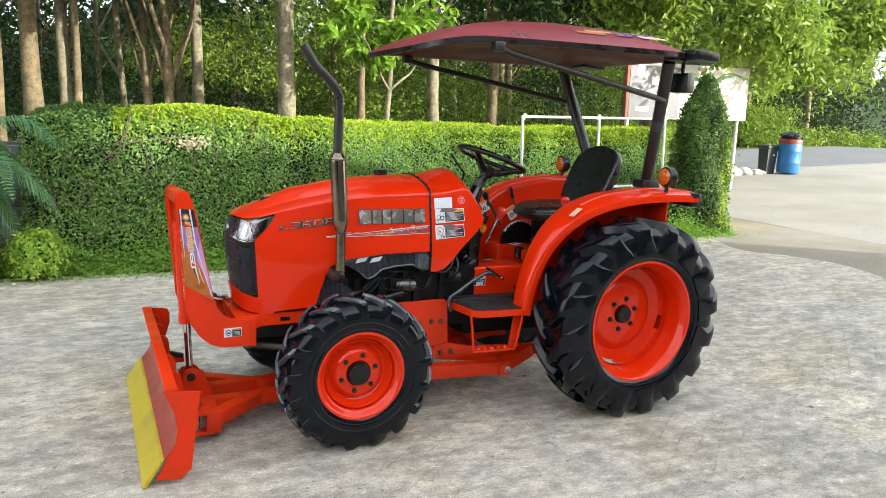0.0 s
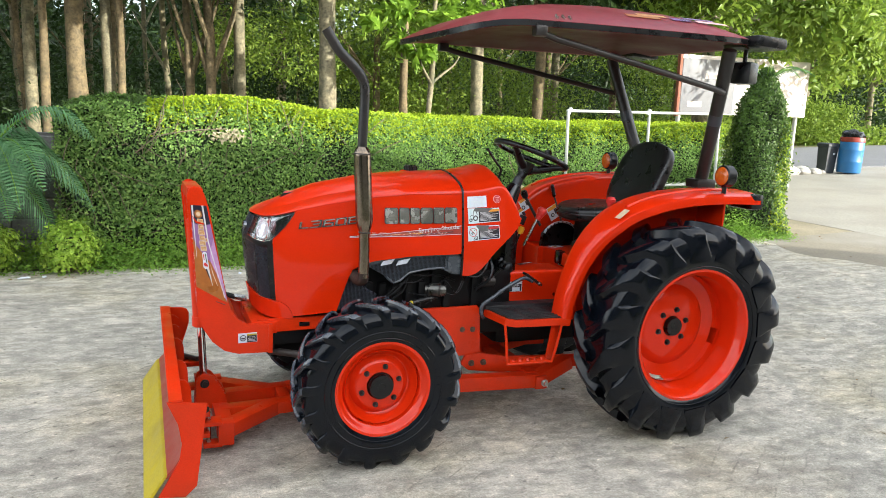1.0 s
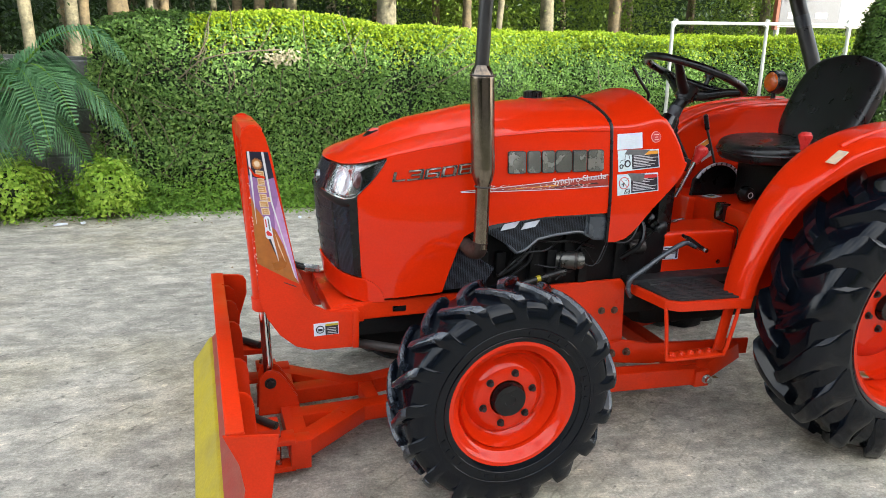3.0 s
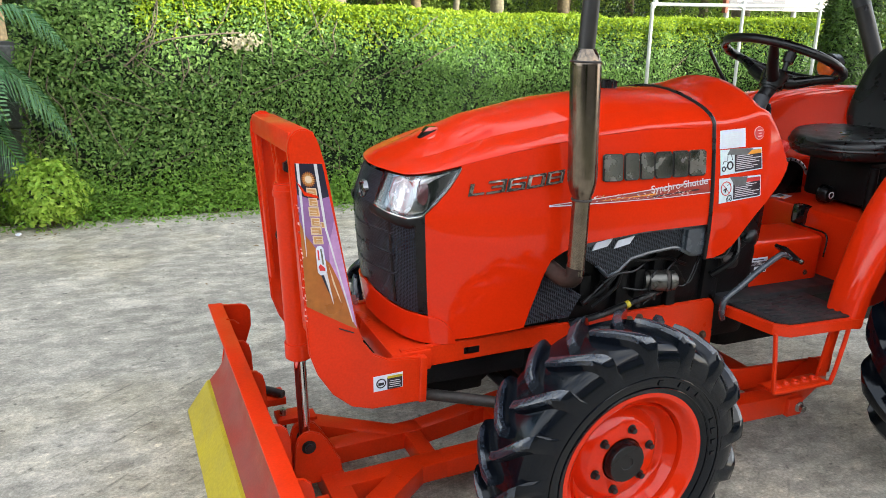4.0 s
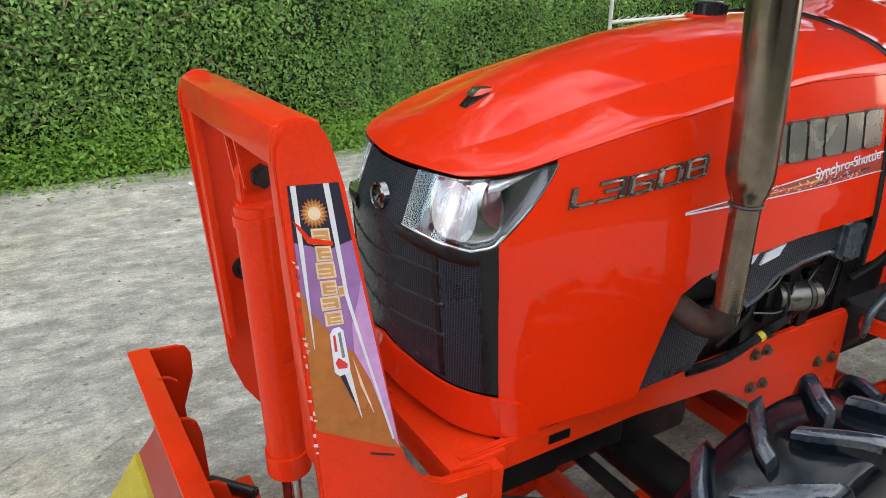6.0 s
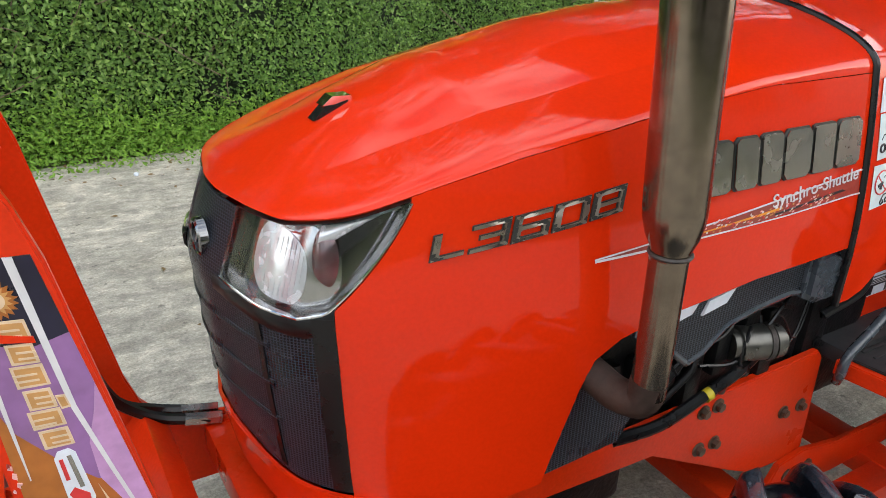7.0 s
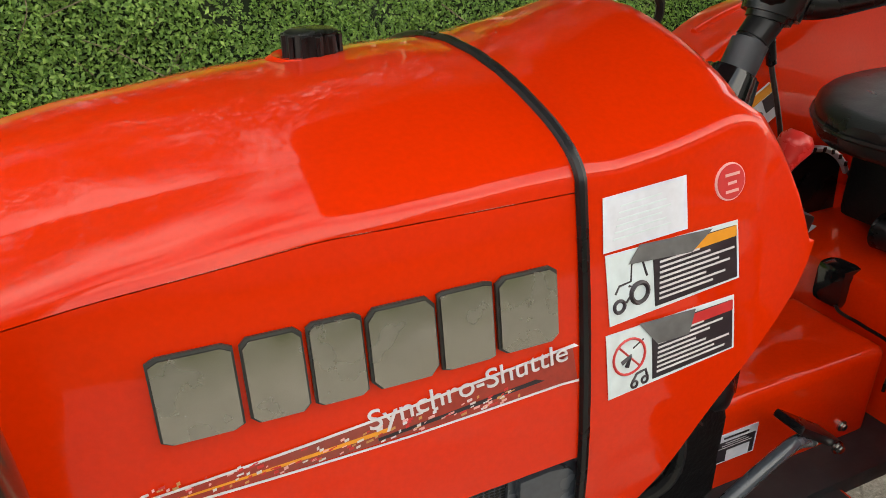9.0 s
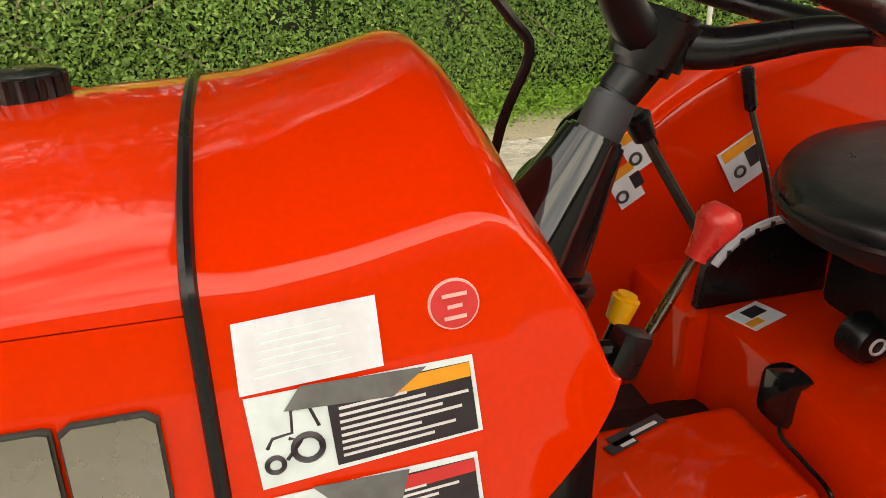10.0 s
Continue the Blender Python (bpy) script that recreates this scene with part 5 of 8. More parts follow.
part("catch_cap", wedge([(-0.016, -0.014, 0.008), (-0.016, 0.014, 0.008), (0.001, -0.015, 0.0205), (0.001, 0.015, 0.0205), (0.034, -0.015, 0.0200), (0.034, 0.015, 0.0200), (0.037, -0.012, 0.010), (0.037, 0.012, 0.010)]), CHROME, catch, smooth=20)
p = over_top(0.340, 0.0) + Vector((0, 0.055, -0.009))
dish = lathe([(0.036, 0.000), (0.044, 0.006), (0.050, 0.007), (0.058, 0.002)], 40, side=1)
bmesh.ops.transform(dish, matrix=pose(p.x, p.y, p.z, 90, 0, 0), verts=dish.verts)
part("filler_collar", dish, RED, tractor)
k = lathe([(0.0, 0.038), (0.027, 0.038), (0.033, 0.035), (0.0345, 0.0)], 36, side=1)
bmesh.ops.transform(k, matrix=pose(p.x, p.y, p.z - 0.003, 90, 0, 0), verts=k.verts)
cap = part("filler_cap", k, BLACK, tractor, "ribbed black plastic filler cap")
for i in range(12):
    a = 2 * math.pi * i / 12
    q = p + Vector((0.0330 * math.cos(a), 0.0330 * math.sin(a), -0.003))
    part("cap_rib", cyl(q + Vector((0, 0, 0.002)), q + Vector((0, 0, 0.033)), 0.005, n=6), BLACK, cap)

# cowl behind the hood
CW_X = [0.500, 0.546, 0.627, 0.700, 0.720, 0.743, 0.774, 0.806, 0.829, 0.840]
CW_TOP = [1.300, 1.303, 1.320, 1.339, 1.339, 1.322, 1.272, 1.206, 1.144, 1.085]
CW_LOW_X = [0.500, 0.540, 0.580, 0.614, 0.640, 0.662, 0.685, 0.710, 0.745, 0.780, 0.810, 0.830, 0.840]
CW_LOW = [0.792, 0.792, 0.803, 0.828, 0.856, 0.884, 0.910, 0.934, 0.966, 0.996, 1.026, 1.056, 1.082]


def cowl_row(x):
    zt, zb = interp(x, CW_X, CW_TOP), interp(x, CW_LOW_X, CW_LOW)
    t = min(1, max(0, (x - 0.50) / 0.34))
    w = 0.338 * (1 - 0.020 * t - 0.030 * max(0, t - 0.7) / 0.3)
    hump = interp(x, [0.5, 0.60, 0.75, 0.85], [1.0, 0.9, 0.8, 0.75])
    zs = max(zb + 0.3 * (zt - zb), zt - interp(x, [0.5, 0.6, 0.72, 0.84], [0.097, 0.110, 0.118, 0.05]))
    pts = [(x, HCL - w * lean(lerp(zb, zs, j / 8)), lerp(zb, zs, j / 8)) for j in range(9)]
    ws = pts[-1][1] - HCL
    for yf, zf in sect(0.5)[1:]:
        y2 = HCL + ws * (yf if yf > 0.95 else yf * lerp(hump, 1, 0.5))
        pts.append((x, y2, lerp(zs, zt, zf)))
    return pts + [(a, 2 * HCL - b_, c) for a, b_, c in pts[-2::-1]]


xs = [0.500 + 0.340 * i / 40 for i in range(41)]
b = grid([cowl_row(x) for x in xs])
b.verts.ensure_lookup_table()
n = len(cowl_row(0.6))
b.faces.new([b.verts[len(b.verts) - n + i] for i in range(n)])
bmesh.ops.recalc_face_normals(b, faces=b.faces)
part("cowl", thick(b, 0.004), RED, tractor, smooth=50)
# rubber strip between hood and cowl
strip = [(0.499, y, z) for _, y, z in cowl_row(0.5)]
part("rubber_strip", tube(strip, 0.0064, 8), BLACK, tractor, "black rubber sealing strip")


def left_y(x, z, off=0.0):
    """The y of the left-hand wall of hood or cowl, off outwards."""
    if x < 0.49:
        return shell(u_of(x), z, -1, off)[1]
    r = cowl_row(min(x, 0.83))
    return interp(z, [p[2] for p in r[:10]], [p[1] for p in r[:10]]) - off


SHIFT = [0.0, 0.0]


def decal(name, quad, mat, parent, off=0.0012, label="", nx=10, nz=4):
    """A sticker on the left wall; quad: low front, low rear, high rear, high front as (x, z)."""
    a, b_, c, d = quad
    rows = []
    for i in range(nx + 1):
        row = []
        for j in range(nz + 1):
            u, v = i / nx, j / nz
            x = lerp(lerp(a[0], b_[0], u), lerp(d[0], c[0], u), v)
            z = lerp(lerp(a[1], b_[1], u), lerp(d[1], c[1], u), v)
            x, z = x + SHIFT[0], z + SHIFT[1]
            row.append((x, left_y(x, z, off), z))
        rows.append(row)
    return part(name, thick(grid(rows), -0.0006), mat, parent, label)


def rect(x0, z0, x1, z1, skew=0.0):
    return ((x0, z0), (x1, z0 + skew), (x1, z1 + skew), (x0, z1))


# raised badge: six plain silver slabs with dark borders
BADGE = ((0.090, 0.154, 0.004), (0.163, 0.211, 0.006), (0.219, 0.264, 0.004), (0.271, 0.333, 0.009), (0.340, 0.392, 0.002), (0.400, 0.463, 0.006))
for x0, x1, cut in BADGE:
    zc = lerp(1.097, 1.101, (x0 - 0.088) / 0.38)
    for grow, hh, off, mt in ((0.0022, 0.0392, 0.003, DARK_EDGE), (0.0, 0.037, 0.0065, SILVER)):
        rows = []
        for i in range(9):
            u = i / 8
            x = lerp(x0 - grow, x1 + grow, u)
            e = hh - cut * max(0.0, abs(2 * u - 1) - 0.8) * 5
            rows.append([(x, left_y(x, zc + e * v, off), zc + e * v) for v in (-1, -0.5, 0, 0.5, 1)])
        if mt is DARK_EDGE:
            base = part("badge_slab", thick(grid(rows), -0.003), mt, tractor, "plain raised badge slab with dark border")
        else:
            part("badge_face", thick(grid(rows), -0.003), mt, base, "silver face of the slab")


def on_wall(x, z, x2, off, tilt=0.0):
    """Carries flat lettering onto the left wall between x and x2."""
    a = Vector((x, left_y(x, z, off), z))
    b_ = Vector((x2, left_y(x2, z, off), z + tilt))
    ex = (b_ - a).normalized()
    up = (Vector((x, left_y(x, z + 0.04, off), z + 0.04)) - a)
    up = (up - ex * up.dot(ex)).normalized()
    m = Matrix((ex, up, ex.cross(up))).transposed().to_4x4()
    m.translation = a
    return m


# model number: five square-cut figures along the curved wall
CELLS = {"L": "1....,1....,1....,1....,11111", "3": "11111,....1,.1111,....1,11111", "6": "11111,1....,11111,1...1,11111", "0": "11111,1...1,1...1,1...1,11111", "8": "11111,1...1,11111,1...1,11111"}


def figure(ch, x0, x1, z0, h, rise, off, shrink):
    """A figure of bars on the left wall; shrink draws the bars in on every side."""
    w = x1 - x0
    bar = 0.0115
    th = h * 0.185
    vs = [0, th, h / 2 - th / 2, h / 2 + th / 2, h - th, h]
    us_ = [0, bar, w / 2, w - bar, w]
    cells = CELLS[ch].split(",")
    lit = lambda r, c: 0 <= r < 5 and 0 <= c < 4 and cells[r][(0, 1, 3, 4)[c]] == "1"
    b_ = bmesh.new()
    for r in range(5):
        for c in range(4):
            if not lit(r, c):
                continue
            ua = us_[c] + (0 if lit(r, c - 1) else shrink)
            ub = us_[c + 1] - (0 if lit(r, c + 1) else shrink)
            va = vs[4 - r] + (0 if lit(r + 1, c) else shrink)
            vb = vs[5 - r] - (0 if lit(r - 1, c) else shrink)
            q = []
            for u, v in ((ua, va), (ub, va), (ub, vb), (ua, vb)):
                x = x0 + u + 0.22 * (v - h / 2)
                z = z0 + v + rise * u
                q.append(b_.verts.new((x, left_y(x, z, off), z)))
            b_.faces.new(q)
    bmesh.ops.remove_doubles(b_, verts=b_.verts, dist=0.0002)
    return thick(b_, -0.0022)


for ch, x0, x1, z0, h in (("L", -0.314, -0.270, 1.028, 0.034), ("3", -0.264, -0.211, 1.033, 0.036), ("6", -0.207, -0.154, 1.039, 0.036), ("0", -0.149, -0.096, 1.046, 0.037), ("8", -0.091, -0.038, 1.054, 0.037)):
    fig = part("model_figure", figure(ch, x0, x1, z0, h, 0.13, 0.0022, 0.0), DARK_EDGE, tractor, "dark bronze model figure", smooth=20)
    part("figure_face", figure(ch, x0, x1, z0, h, 0.13, 0.0042, 0.0012), BRONZE, fig, "silver face of the figure", smooth=35)

# arrow-shaped striping under the badge
dec = decal("stripe_decal", ((-0.080, 0.995), (0.490, 1.006), (0.484, 1.046), (-0.080, 0.999)), RED_WORN, tractor, 0.0010, "red and white arrow stripe decal", 24, 3)
for q in (((-0.082, 0.993), (0.10, 0.996), (0.10, 0.9985), (-0.082, 0.9965)), ((-0.082, 0.9965), (0.20, 1.0205), (0.20, 1.023), (-0.082, 0.9985)), ((0.20, 1.0205), (0.49, 1.0465), (0.486, 1.049), (0.20, 1.023)),
          ((0.10, 0.996), (0.30, 0.999), (0.30, 1.001), (0.10, 0.9985)), ((0.30, 0.999), (0.49, 1.006), (0.49, 1.0085), (0.30, 1.001))):
    decal("stripe_line", q, WHITE_INK, dec, 0.0018, nx=10, nz=1)
decal("stripe_line", ((0.09, 1.003), (0.28, 1.012), (0.28, 1.016), (0.09, 1.0045)), ORANGE_INK, dec, 0.0018, nx=8, nz=1)
decal("stripe_line", ((0.27, 1.005), (0.45, 1.017), (0.44, 1.021), (0.27, 1.008)), INK, dec, 0.0018, nx=8, nz=1)
rnd = random.Random(5)
for i in range(150):
    x = rnd.uniform(0.02, 0.42)
    z = lerp(0.998, 1.016, rnd.random()) + 0.014 * (x - 0.0)
    w = rnd.uniform(0.002, 0.007)
    decal("stripe_fleck", rect(x, z, x + w, z + rnd.uniform(0.001, 0.003), 0.001), rnd.choice((WHITE_INK, PINK_INK, RED_INK, GOLD)), dec, 0.0018, nx=1, nz=1)
part("stripe_lettering", lettering("Synchro-Shuttle", 0.030, on_wall(0.262, 1.018, 0.475, 0.0022, 0.0165), 0.0006, 0.214), WHITE_INK, dec, "white printed words")

# stickers on the cowl
SHIFT[:] = [0.0, -0.0095]
st = decal("blank_sticker", ((0.522, 1.1465), (0.631, 1.1515), (0.629, 1.2085), (0.523, 1.2025)), PAPER, tractor, 0.0012, "torn white paper sticker", 6, 3)
for i in range(6):
    decal("sticker_print", rect(0.534 + 0.002 * i, 1.158 + 0.0065 * i, 0.608 - 0.006 * (i % 3), 1.1595 + 0.0065 * i, 0.004), PALE, st, 0.002, nx=3, nz=1)
for k, (z0, z1, accent) in enumerate(((1.066, 1.144, ORANGE_INK), (0.979, 1.057, RED_INK))):
    st = decal("warning_sticker", ((0.529, z0), (0.708, z0 + 0.014), (0.702, z1 + 0.004), (0.524, z1)), PALE, tractor, 0.0012, "black and white warning sticker with small print", 10, 4)
    decal("sticker_panel", ((0.588, z0 + 0.009), (0.704, z0 + 0.0165), (0.699, z1 - 0.001), (0.584, z1 - 0.005)), INK, st, 0.002, nx=8, nz=4)
    decal("sticker_panel", ((0.625, z1 - 0.018), (0.7, z1 - 0.013), (0.699, z1 - 0.001), (0.622, z1 - 0.005)), accent, st, 0.0027, nx=6, nz=2)
    for i in range(8):
        z = z0 + 0.016 + 0.0058 * i
        x1 = 0.697 - (0.03, 0.012, 0.04, 0.006, 0.022, 0.0, 0.035, 0.05)[(i + 3 * k) % 8]
        decal("sticker_print", rect(0.593, z, x1, z + 0.0023, (x1 - 0.593) * 0.065), WHITE_INK, st, 0.0028, nx=5, nz=1)
    decal("torn_patch", ((0.552 + 0.04 * k, z1 - 0.014 - 0.012 * k), (0.636, z1 - 0.018 - 0.008 * k), (0.664 - 0.02 * k, z1 + 0.002), (0.566, z1 + 0.004)), GREY_INK, st, 0.0032, nx=5, nz=2)
    # pictogram in line work
    def line(pts, r=0.0021, mat=INK):
        part("pictogram", tube([(x + SHIFT[0], left_y(x, z, 0.0022), z + SHIFT[1]) for x, z in pts], r, 5), mat, st)
    def ring(cx, cz, r, w=0.0016, mat=INK):
        cx, cz = cx + SHIFT[0], cz + SHIFT[1]
        part("pictogram", tube([(cx + r * math.cos(a), left_y(cx + r * math.cos(a), cz + r * math.sin(a), 0.0022), cz + r * math.sin(a)) for a in [2 * math.pi * i / 20 for i in range(20)]], w, 5, closed=True), mat, st)
    if k == 0:
        ring(0.567, z0 + 0.030, 0.011, 0.0028)
        ring(0.541, z0 + 0.020, 0.0065, 0.0022)
        line([(0.536, z0 + 0.034), (0.541, z0 + 0.042), (0.556, z0 + 0.044), (0.557, z0 + 0.062), (0.570, z0 + 0.066), (0.577, z0 + 0.046)])
        line([(0.550, z0 + 0.022), (0.562, z0 + 0.036), (0.553, z0 + 0.040)])
    else:
        ring(0.555, z0 + 0.046, 0.021, 0.0016, RED_INK)
        line([(0.540, z0 + 0.061), (0.571, z0 + 0.030)], 0.0016, RED_INK)
        line([(0.545, z0 + 0.040), (0.556, z0 + 0.046), (0.552, z0 + 0.034)], 0.0034)
        line([(0.560, z0 + 0.054), (0.574, z0 + 0.062)], 0.0014)
        line([(0.560, z0 + 0.012), (0.566, z0 + 0.022), (0.578, z0 + 0.024), (0.581, z0 + 0.014)])
        ring(0.563, z0 + 0.010, 0.004)
        ring(0.577, z0 + 0.012, 0.004)
rs = lathe([(0.0, 0.0018), (0.0205, 0.0018), (0.021, -0.001)], 28, side=1)
bmesh.ops.transform(rs, matrix=on_wall(0.690, 1.182, 0.71, 0.0004) @ pose(0, 0, 0, 90, 0, 0), verts=rs.verts)
seal = part("round_sticker", rs, PINK_INK, tractor, "round red sticker with pale rim")
rs = lathe([(0.0, 0.0026), (0.0190, 0.0026), (0.0195, -0.001)], 28, side=1)
bmesh.ops.transform(rs, matrix=on_wall(0.690, 1.182, 0.71, 0.0004) @ pose(0, 0, 0, 90, 0, 0), verts=rs.verts)
part("sticker_face", rs, RED_INK, seal)
for i, w in enumerate((0.010, 0.006, 0.009)):
    decal("sticker_print", rect(0.690 - w, 1.1985 - 0.009 * i, 0.690 + w, 1.2015 - 0.009 * i, 0.001), PINK_INK, seal, 0.0042, nx=2, nz=1)

SHIFT[:] = [0.0, 0.0]
# black mesh panels below the hood side, and what lies in the gap
for s in (-1, 1):
    y0 = 0.281
    Y = lambda d: ym(s, d)
    b = plate([(-0.138, 0.634), (-0.090, 0.780), (-0.080, 0.800), (-0.068, 0.785), (-0.045, 0.766), (0.0, 0.752), (0.068, 0.706), (0.030, 0.640)], Y(y0), Y(y0 - 0.012), 0.003)
    part("side_mesh", b, DUCT, tractor, "grey perforated plastic side panel")
    b = plate([(-0.005, 0.862), (0.10, 0.884), (0.25, 0.899), (0.430, 0.904), (0.430, 0.826), (0.385, 0.832), (0.30, 0.824), (0.225, 0.810), (0.18, 0.772), (0.14, 0.760), (0.10, 0.800)], Y(y0 + 0.014), Y(y0), 0.003)
    duct = part("air_duct", b, DUCT, tractor, "grey perforated plastic air duct")
    b = plate([(0.415, 0.901), (0.462, 0.904), (0.490, 0.899), (0.505, 0.884), (0.509, 0.812), (0.497, 0.798), (0.455, 0.800), (0.415, 0.820)], Y(y0 + 0.030), Y(y0 - 0.05), 0.010)
    part("duct_end", b, GREY_ENAMEL, duct)
    b = tube([(x, Y(y0 + 0.012), z) for x, z in ((0.10, 0.802), (0.145, 0.764), (0.18, 0.775), (0.225, 0.812), (0.30, 0.826), (0.385, 0.833), (0.43, 0.826))], 0.0065, 8)
    part("duct_edge", b, GREY_ENAMEL, duct)
    b = grid([[(x, Y(y0 + 0.018), z + d) for d in (-0.013, 0.004)] for x, z in ((0.01, 0.866), (0.10, 0.888), (0.25, 0.904), (0.46, 0.908))])
    part("duct_edge", thick(b, 0.006), GREY_ENAMEL, duct)
    if s < 0:
        for xx in (0.075, 0.155):
            b = plate([(xx, 0.852), (xx + 0.055, 0.862), (xx + 0.072, 0.886), (xx + 0.012, 0.876)], Y(y0 + 0.0185), Y(y0 + 0.0145), 0)
            part("duct_sticker", b, PAPER, duct, "pale reflective label")

# engine mass, oil filter, pipes and wires in the opening
k = box((0.22, CL, 0.72), (0.78, 0.34, 0.34), bevel=0.03)
eng = part("engine", k, ENGINE, tractor, "oily black diesel engine block")
for i in range(9):
    part("engine_fitting", box((-0.10 + 0.07 * i, -0.215, 0.70 + 0.05 * math.sin(i * 2.1)), (0.04, 0.05, 0.10 + 0.05 * (i % 3)), bevel=0.008), ENGINE, eng)
k = cyl((0.350, -0.235, 0.708), (0.410, -0.260, 0.710), 0.034, 0.034, 28, 0.006)
cyl((0.340, -0.231, 0.708), (0.350, -0.235, 0.708), 0.030, n=24, bm=k)
oilf = part("oil_filter", k, FILTER, tractor, "bright steel filter canister")
part("filter_cap", cyl((0.410, -0.260, 0.710), (0.440, -0.272, 0.711), 0.0352, 0.030, 28, 0.007), FILTER, oilf)
part("filter_band", cyl((0.404, -0.2575, 0.710), (0.413, -0.2615, 0.710), 0.0362, n=28), IRON, oilf)
for pts, r, mt in (([(0.06, -0.24, 0.60), (0.14, -0.27, 0.625), (0.25, -0.27, 0.650), (0.33, -0.265, 0.665), (0.40, -0.25, 0.672)], 0.011, BLACK),
                   ([(0.10, -0.24, 0.66), (0.16, -0.25, 0.70), (0.22, -0.245, 0.755), (0.26, -0.23, 0.80)], 0.009, ENGINE),
                   ([(0.13, -0.255, 0.65), (0.18, -0.262, 0.69), (0.215, -0.26, 0.72), (0.235, -0.25, 0.78)], 0.006, ENGINE),
                   ([(0.36, -0.26, 0.66), (0.34, -0.262, 0.69), (0.352, -0.26, 0.735), (0.37, -0.25, 0.745)], 0.004, BLACK),
                   ([(0.20, -0.25, 0.81), (0.30, -0.262, 0.79), (0.40, -0.25, 0.785), (0.50, -0.24, 0.75)], 0.006, ENGINE),
                   ([(0.50, -0.27, 0.80), (0.60, -0.29, 0.78), (0.66, -0.27, 0.83), (0.70, -0.22, 0.90)], 0.005, BLACK),
                   ([(0.62, -0.24, 0.70), (0.68, -0.27, 0.76), (0.70, -0.25, 0.83), (0.67, -0.2, 0.90)], 0.010, BLACK)):
    part("hose", tube(smooth_path(pts), r, 8), mt, tractor, "black engine hose")
rnd = random.Random(17)
for i in range(6):
    x0, x1 = rnd.uniform(0.08, 0.40), rnd.uniform(0.20, 0.60)
    pts = [(x0, -0.246, rnd.uniform(0.63, 0.70)), (lerp(x0, x1, 0.35), -0.258, rnd.uniform(0.66, 0.76)), (lerp(x0, x1, 0.7), -0.256, rnd.uniform(0.68, 0.80)), (x1, -0.235, rnd.uniform(0.74, 0.84))]
    part("wire", tube(smooth_path(pts, 5), rnd.choice((0.002, 0.0025, 0.0035)), 6), rnd.choice((BLACK, BLACK, ENGINE)), tractor, "thin engine wire")
part("hose_tape", cyl((0.246, -0.271, 0.648), (0.260, -0.271, 0.652), 0.0122, n=12), YELLOW, tractor, "yellow tape on a hose")
for c in ((0.335, -0.262, 0.672), (0.36, -0.262, 0.66), (0.30, -0.262, 0.64)):
    part("hose_clip", box(c, (0.018, 0.014, 0.016), (0, 20, 0), 0.003), BLACK, tractor)

# rubber boot and hose below the rear edge of the cowl
part("steering_boot", lathe_between((0.800, -0.130, 0.830), (0.846, -0.196, 0.770), [0.044, 0.047, 0.042, 0.047, 0.041, 0.045, 0.043, 0.034, 0.012]), BLACK, tractor, "ribbed black rubber boot")

# bell housing, gearbox, rear axle
k = box((0.72, CL, 0.62), (0.26, 0.34, 0.36), bevel=0.04)
box((0.64, -0.20, 0.60), (0.07, 0.05, 0.34), bevel=0.01, bm=k)
for i in range(5):
    hexbolt((0.65, -0.225, 0.48 + 0.07 * i), (0, -1, 0), 0.009, 0.01, bm=k)
box((1.25, 0, 0.52), (0.90, 0.30, 0.34), bevel=0.05, bm=k)
cyl((1.615, -0.50, 0.55), (1.615, 0.50, 0.55), 0.10, n=24, bm=k)
part("gearbox", k, ENGINE, tractor, "black gearbox and clutch housing")
k = cyl((0.660, -0.215, 0.735), (0.735, -0.215, 0.735), 0.030, n=20, bevel=0.004)
part("starter_housing", k, IRON, tractor, "grey cast housing")

# main frame rails with bolt groups
for s in (-1, 1):
    y0, y1 = ym(s, 0.246), ym(s, 0.228)
    b = plate([(-0.50, 0.595), (-0.10, 0.605), (0.14, 0.606), (0.36, 0.610), (0.635, 0.612), (0.652, 0.592), (0.668, 0.352), (0.640, 0.335), (0.50, 0.345), (0.42, 0.385), (0.17, 0.525), (-0.08, 0.540), (-0.50, 0.532)], y0, y1, 0.003)
    rail = part("frame_rail", b, RED_ROUGH, tractor, "red steel frame rail with bolts")
    for x, z in ((0.328, 0.584), (0.288, 0.582), (0.296, 0.492), (0.340, 0.492), (0.556, 0.486), (0.615, 0.484)):
        part("bolt", hexbolt((x, y0, z), (0, s, 0), 0.0105, 0.010), BOLT, rail)
    b = plate([(0.55, 0.30), (0.575, 0.345), (0.66, 0.355), (0.80, 0.325), (1.30, 0.300), (1.30, 0.230), (0.80, 0.235), (0.60, 0.262)], ym(s, 0.262), ym(s, 0.247), 0.003)
    part("brace_arm", b, RED_ROUGH, rail)
    for x in (0.612, 0.682):
        part("bolt", hexbolt((x, ym(s, 0.262), 0.303), (0, s, 0), 0.012, 0.016), BOLT, rail)
    part("rail_slot", box((-0.28, ym(s, 0.2475), 0.566), (0.05, 0.004, 0.020), bevel=0.0015), BLACK, rail)
# belly frame of the blade carrier
for s in (-1, 1):
    k = beam((0.20, ym(s, 0.33), 0.235), (0.98, ym(s, 0.33), 0.205), 0.07, 0.075)
    beam((0.98, ym(s, 0.33), 0.205), (1.20, ym(s, 0.28), 0.275), 0.07, 0.075, bm=k)
    beam((0.95, ym(s, 0.365), 0.20), (1.02, ym(s, 0.365), 0.20), 0.03, 0.07, bm=k)
    rail = part("belly_beam", k, RED_ROUGH, tractor)
    part("bolt", hexbolt((1.00, ym(s, 0.382), 0.20), (0, s, 0), 0.014, 0.02), STEEL, rail)
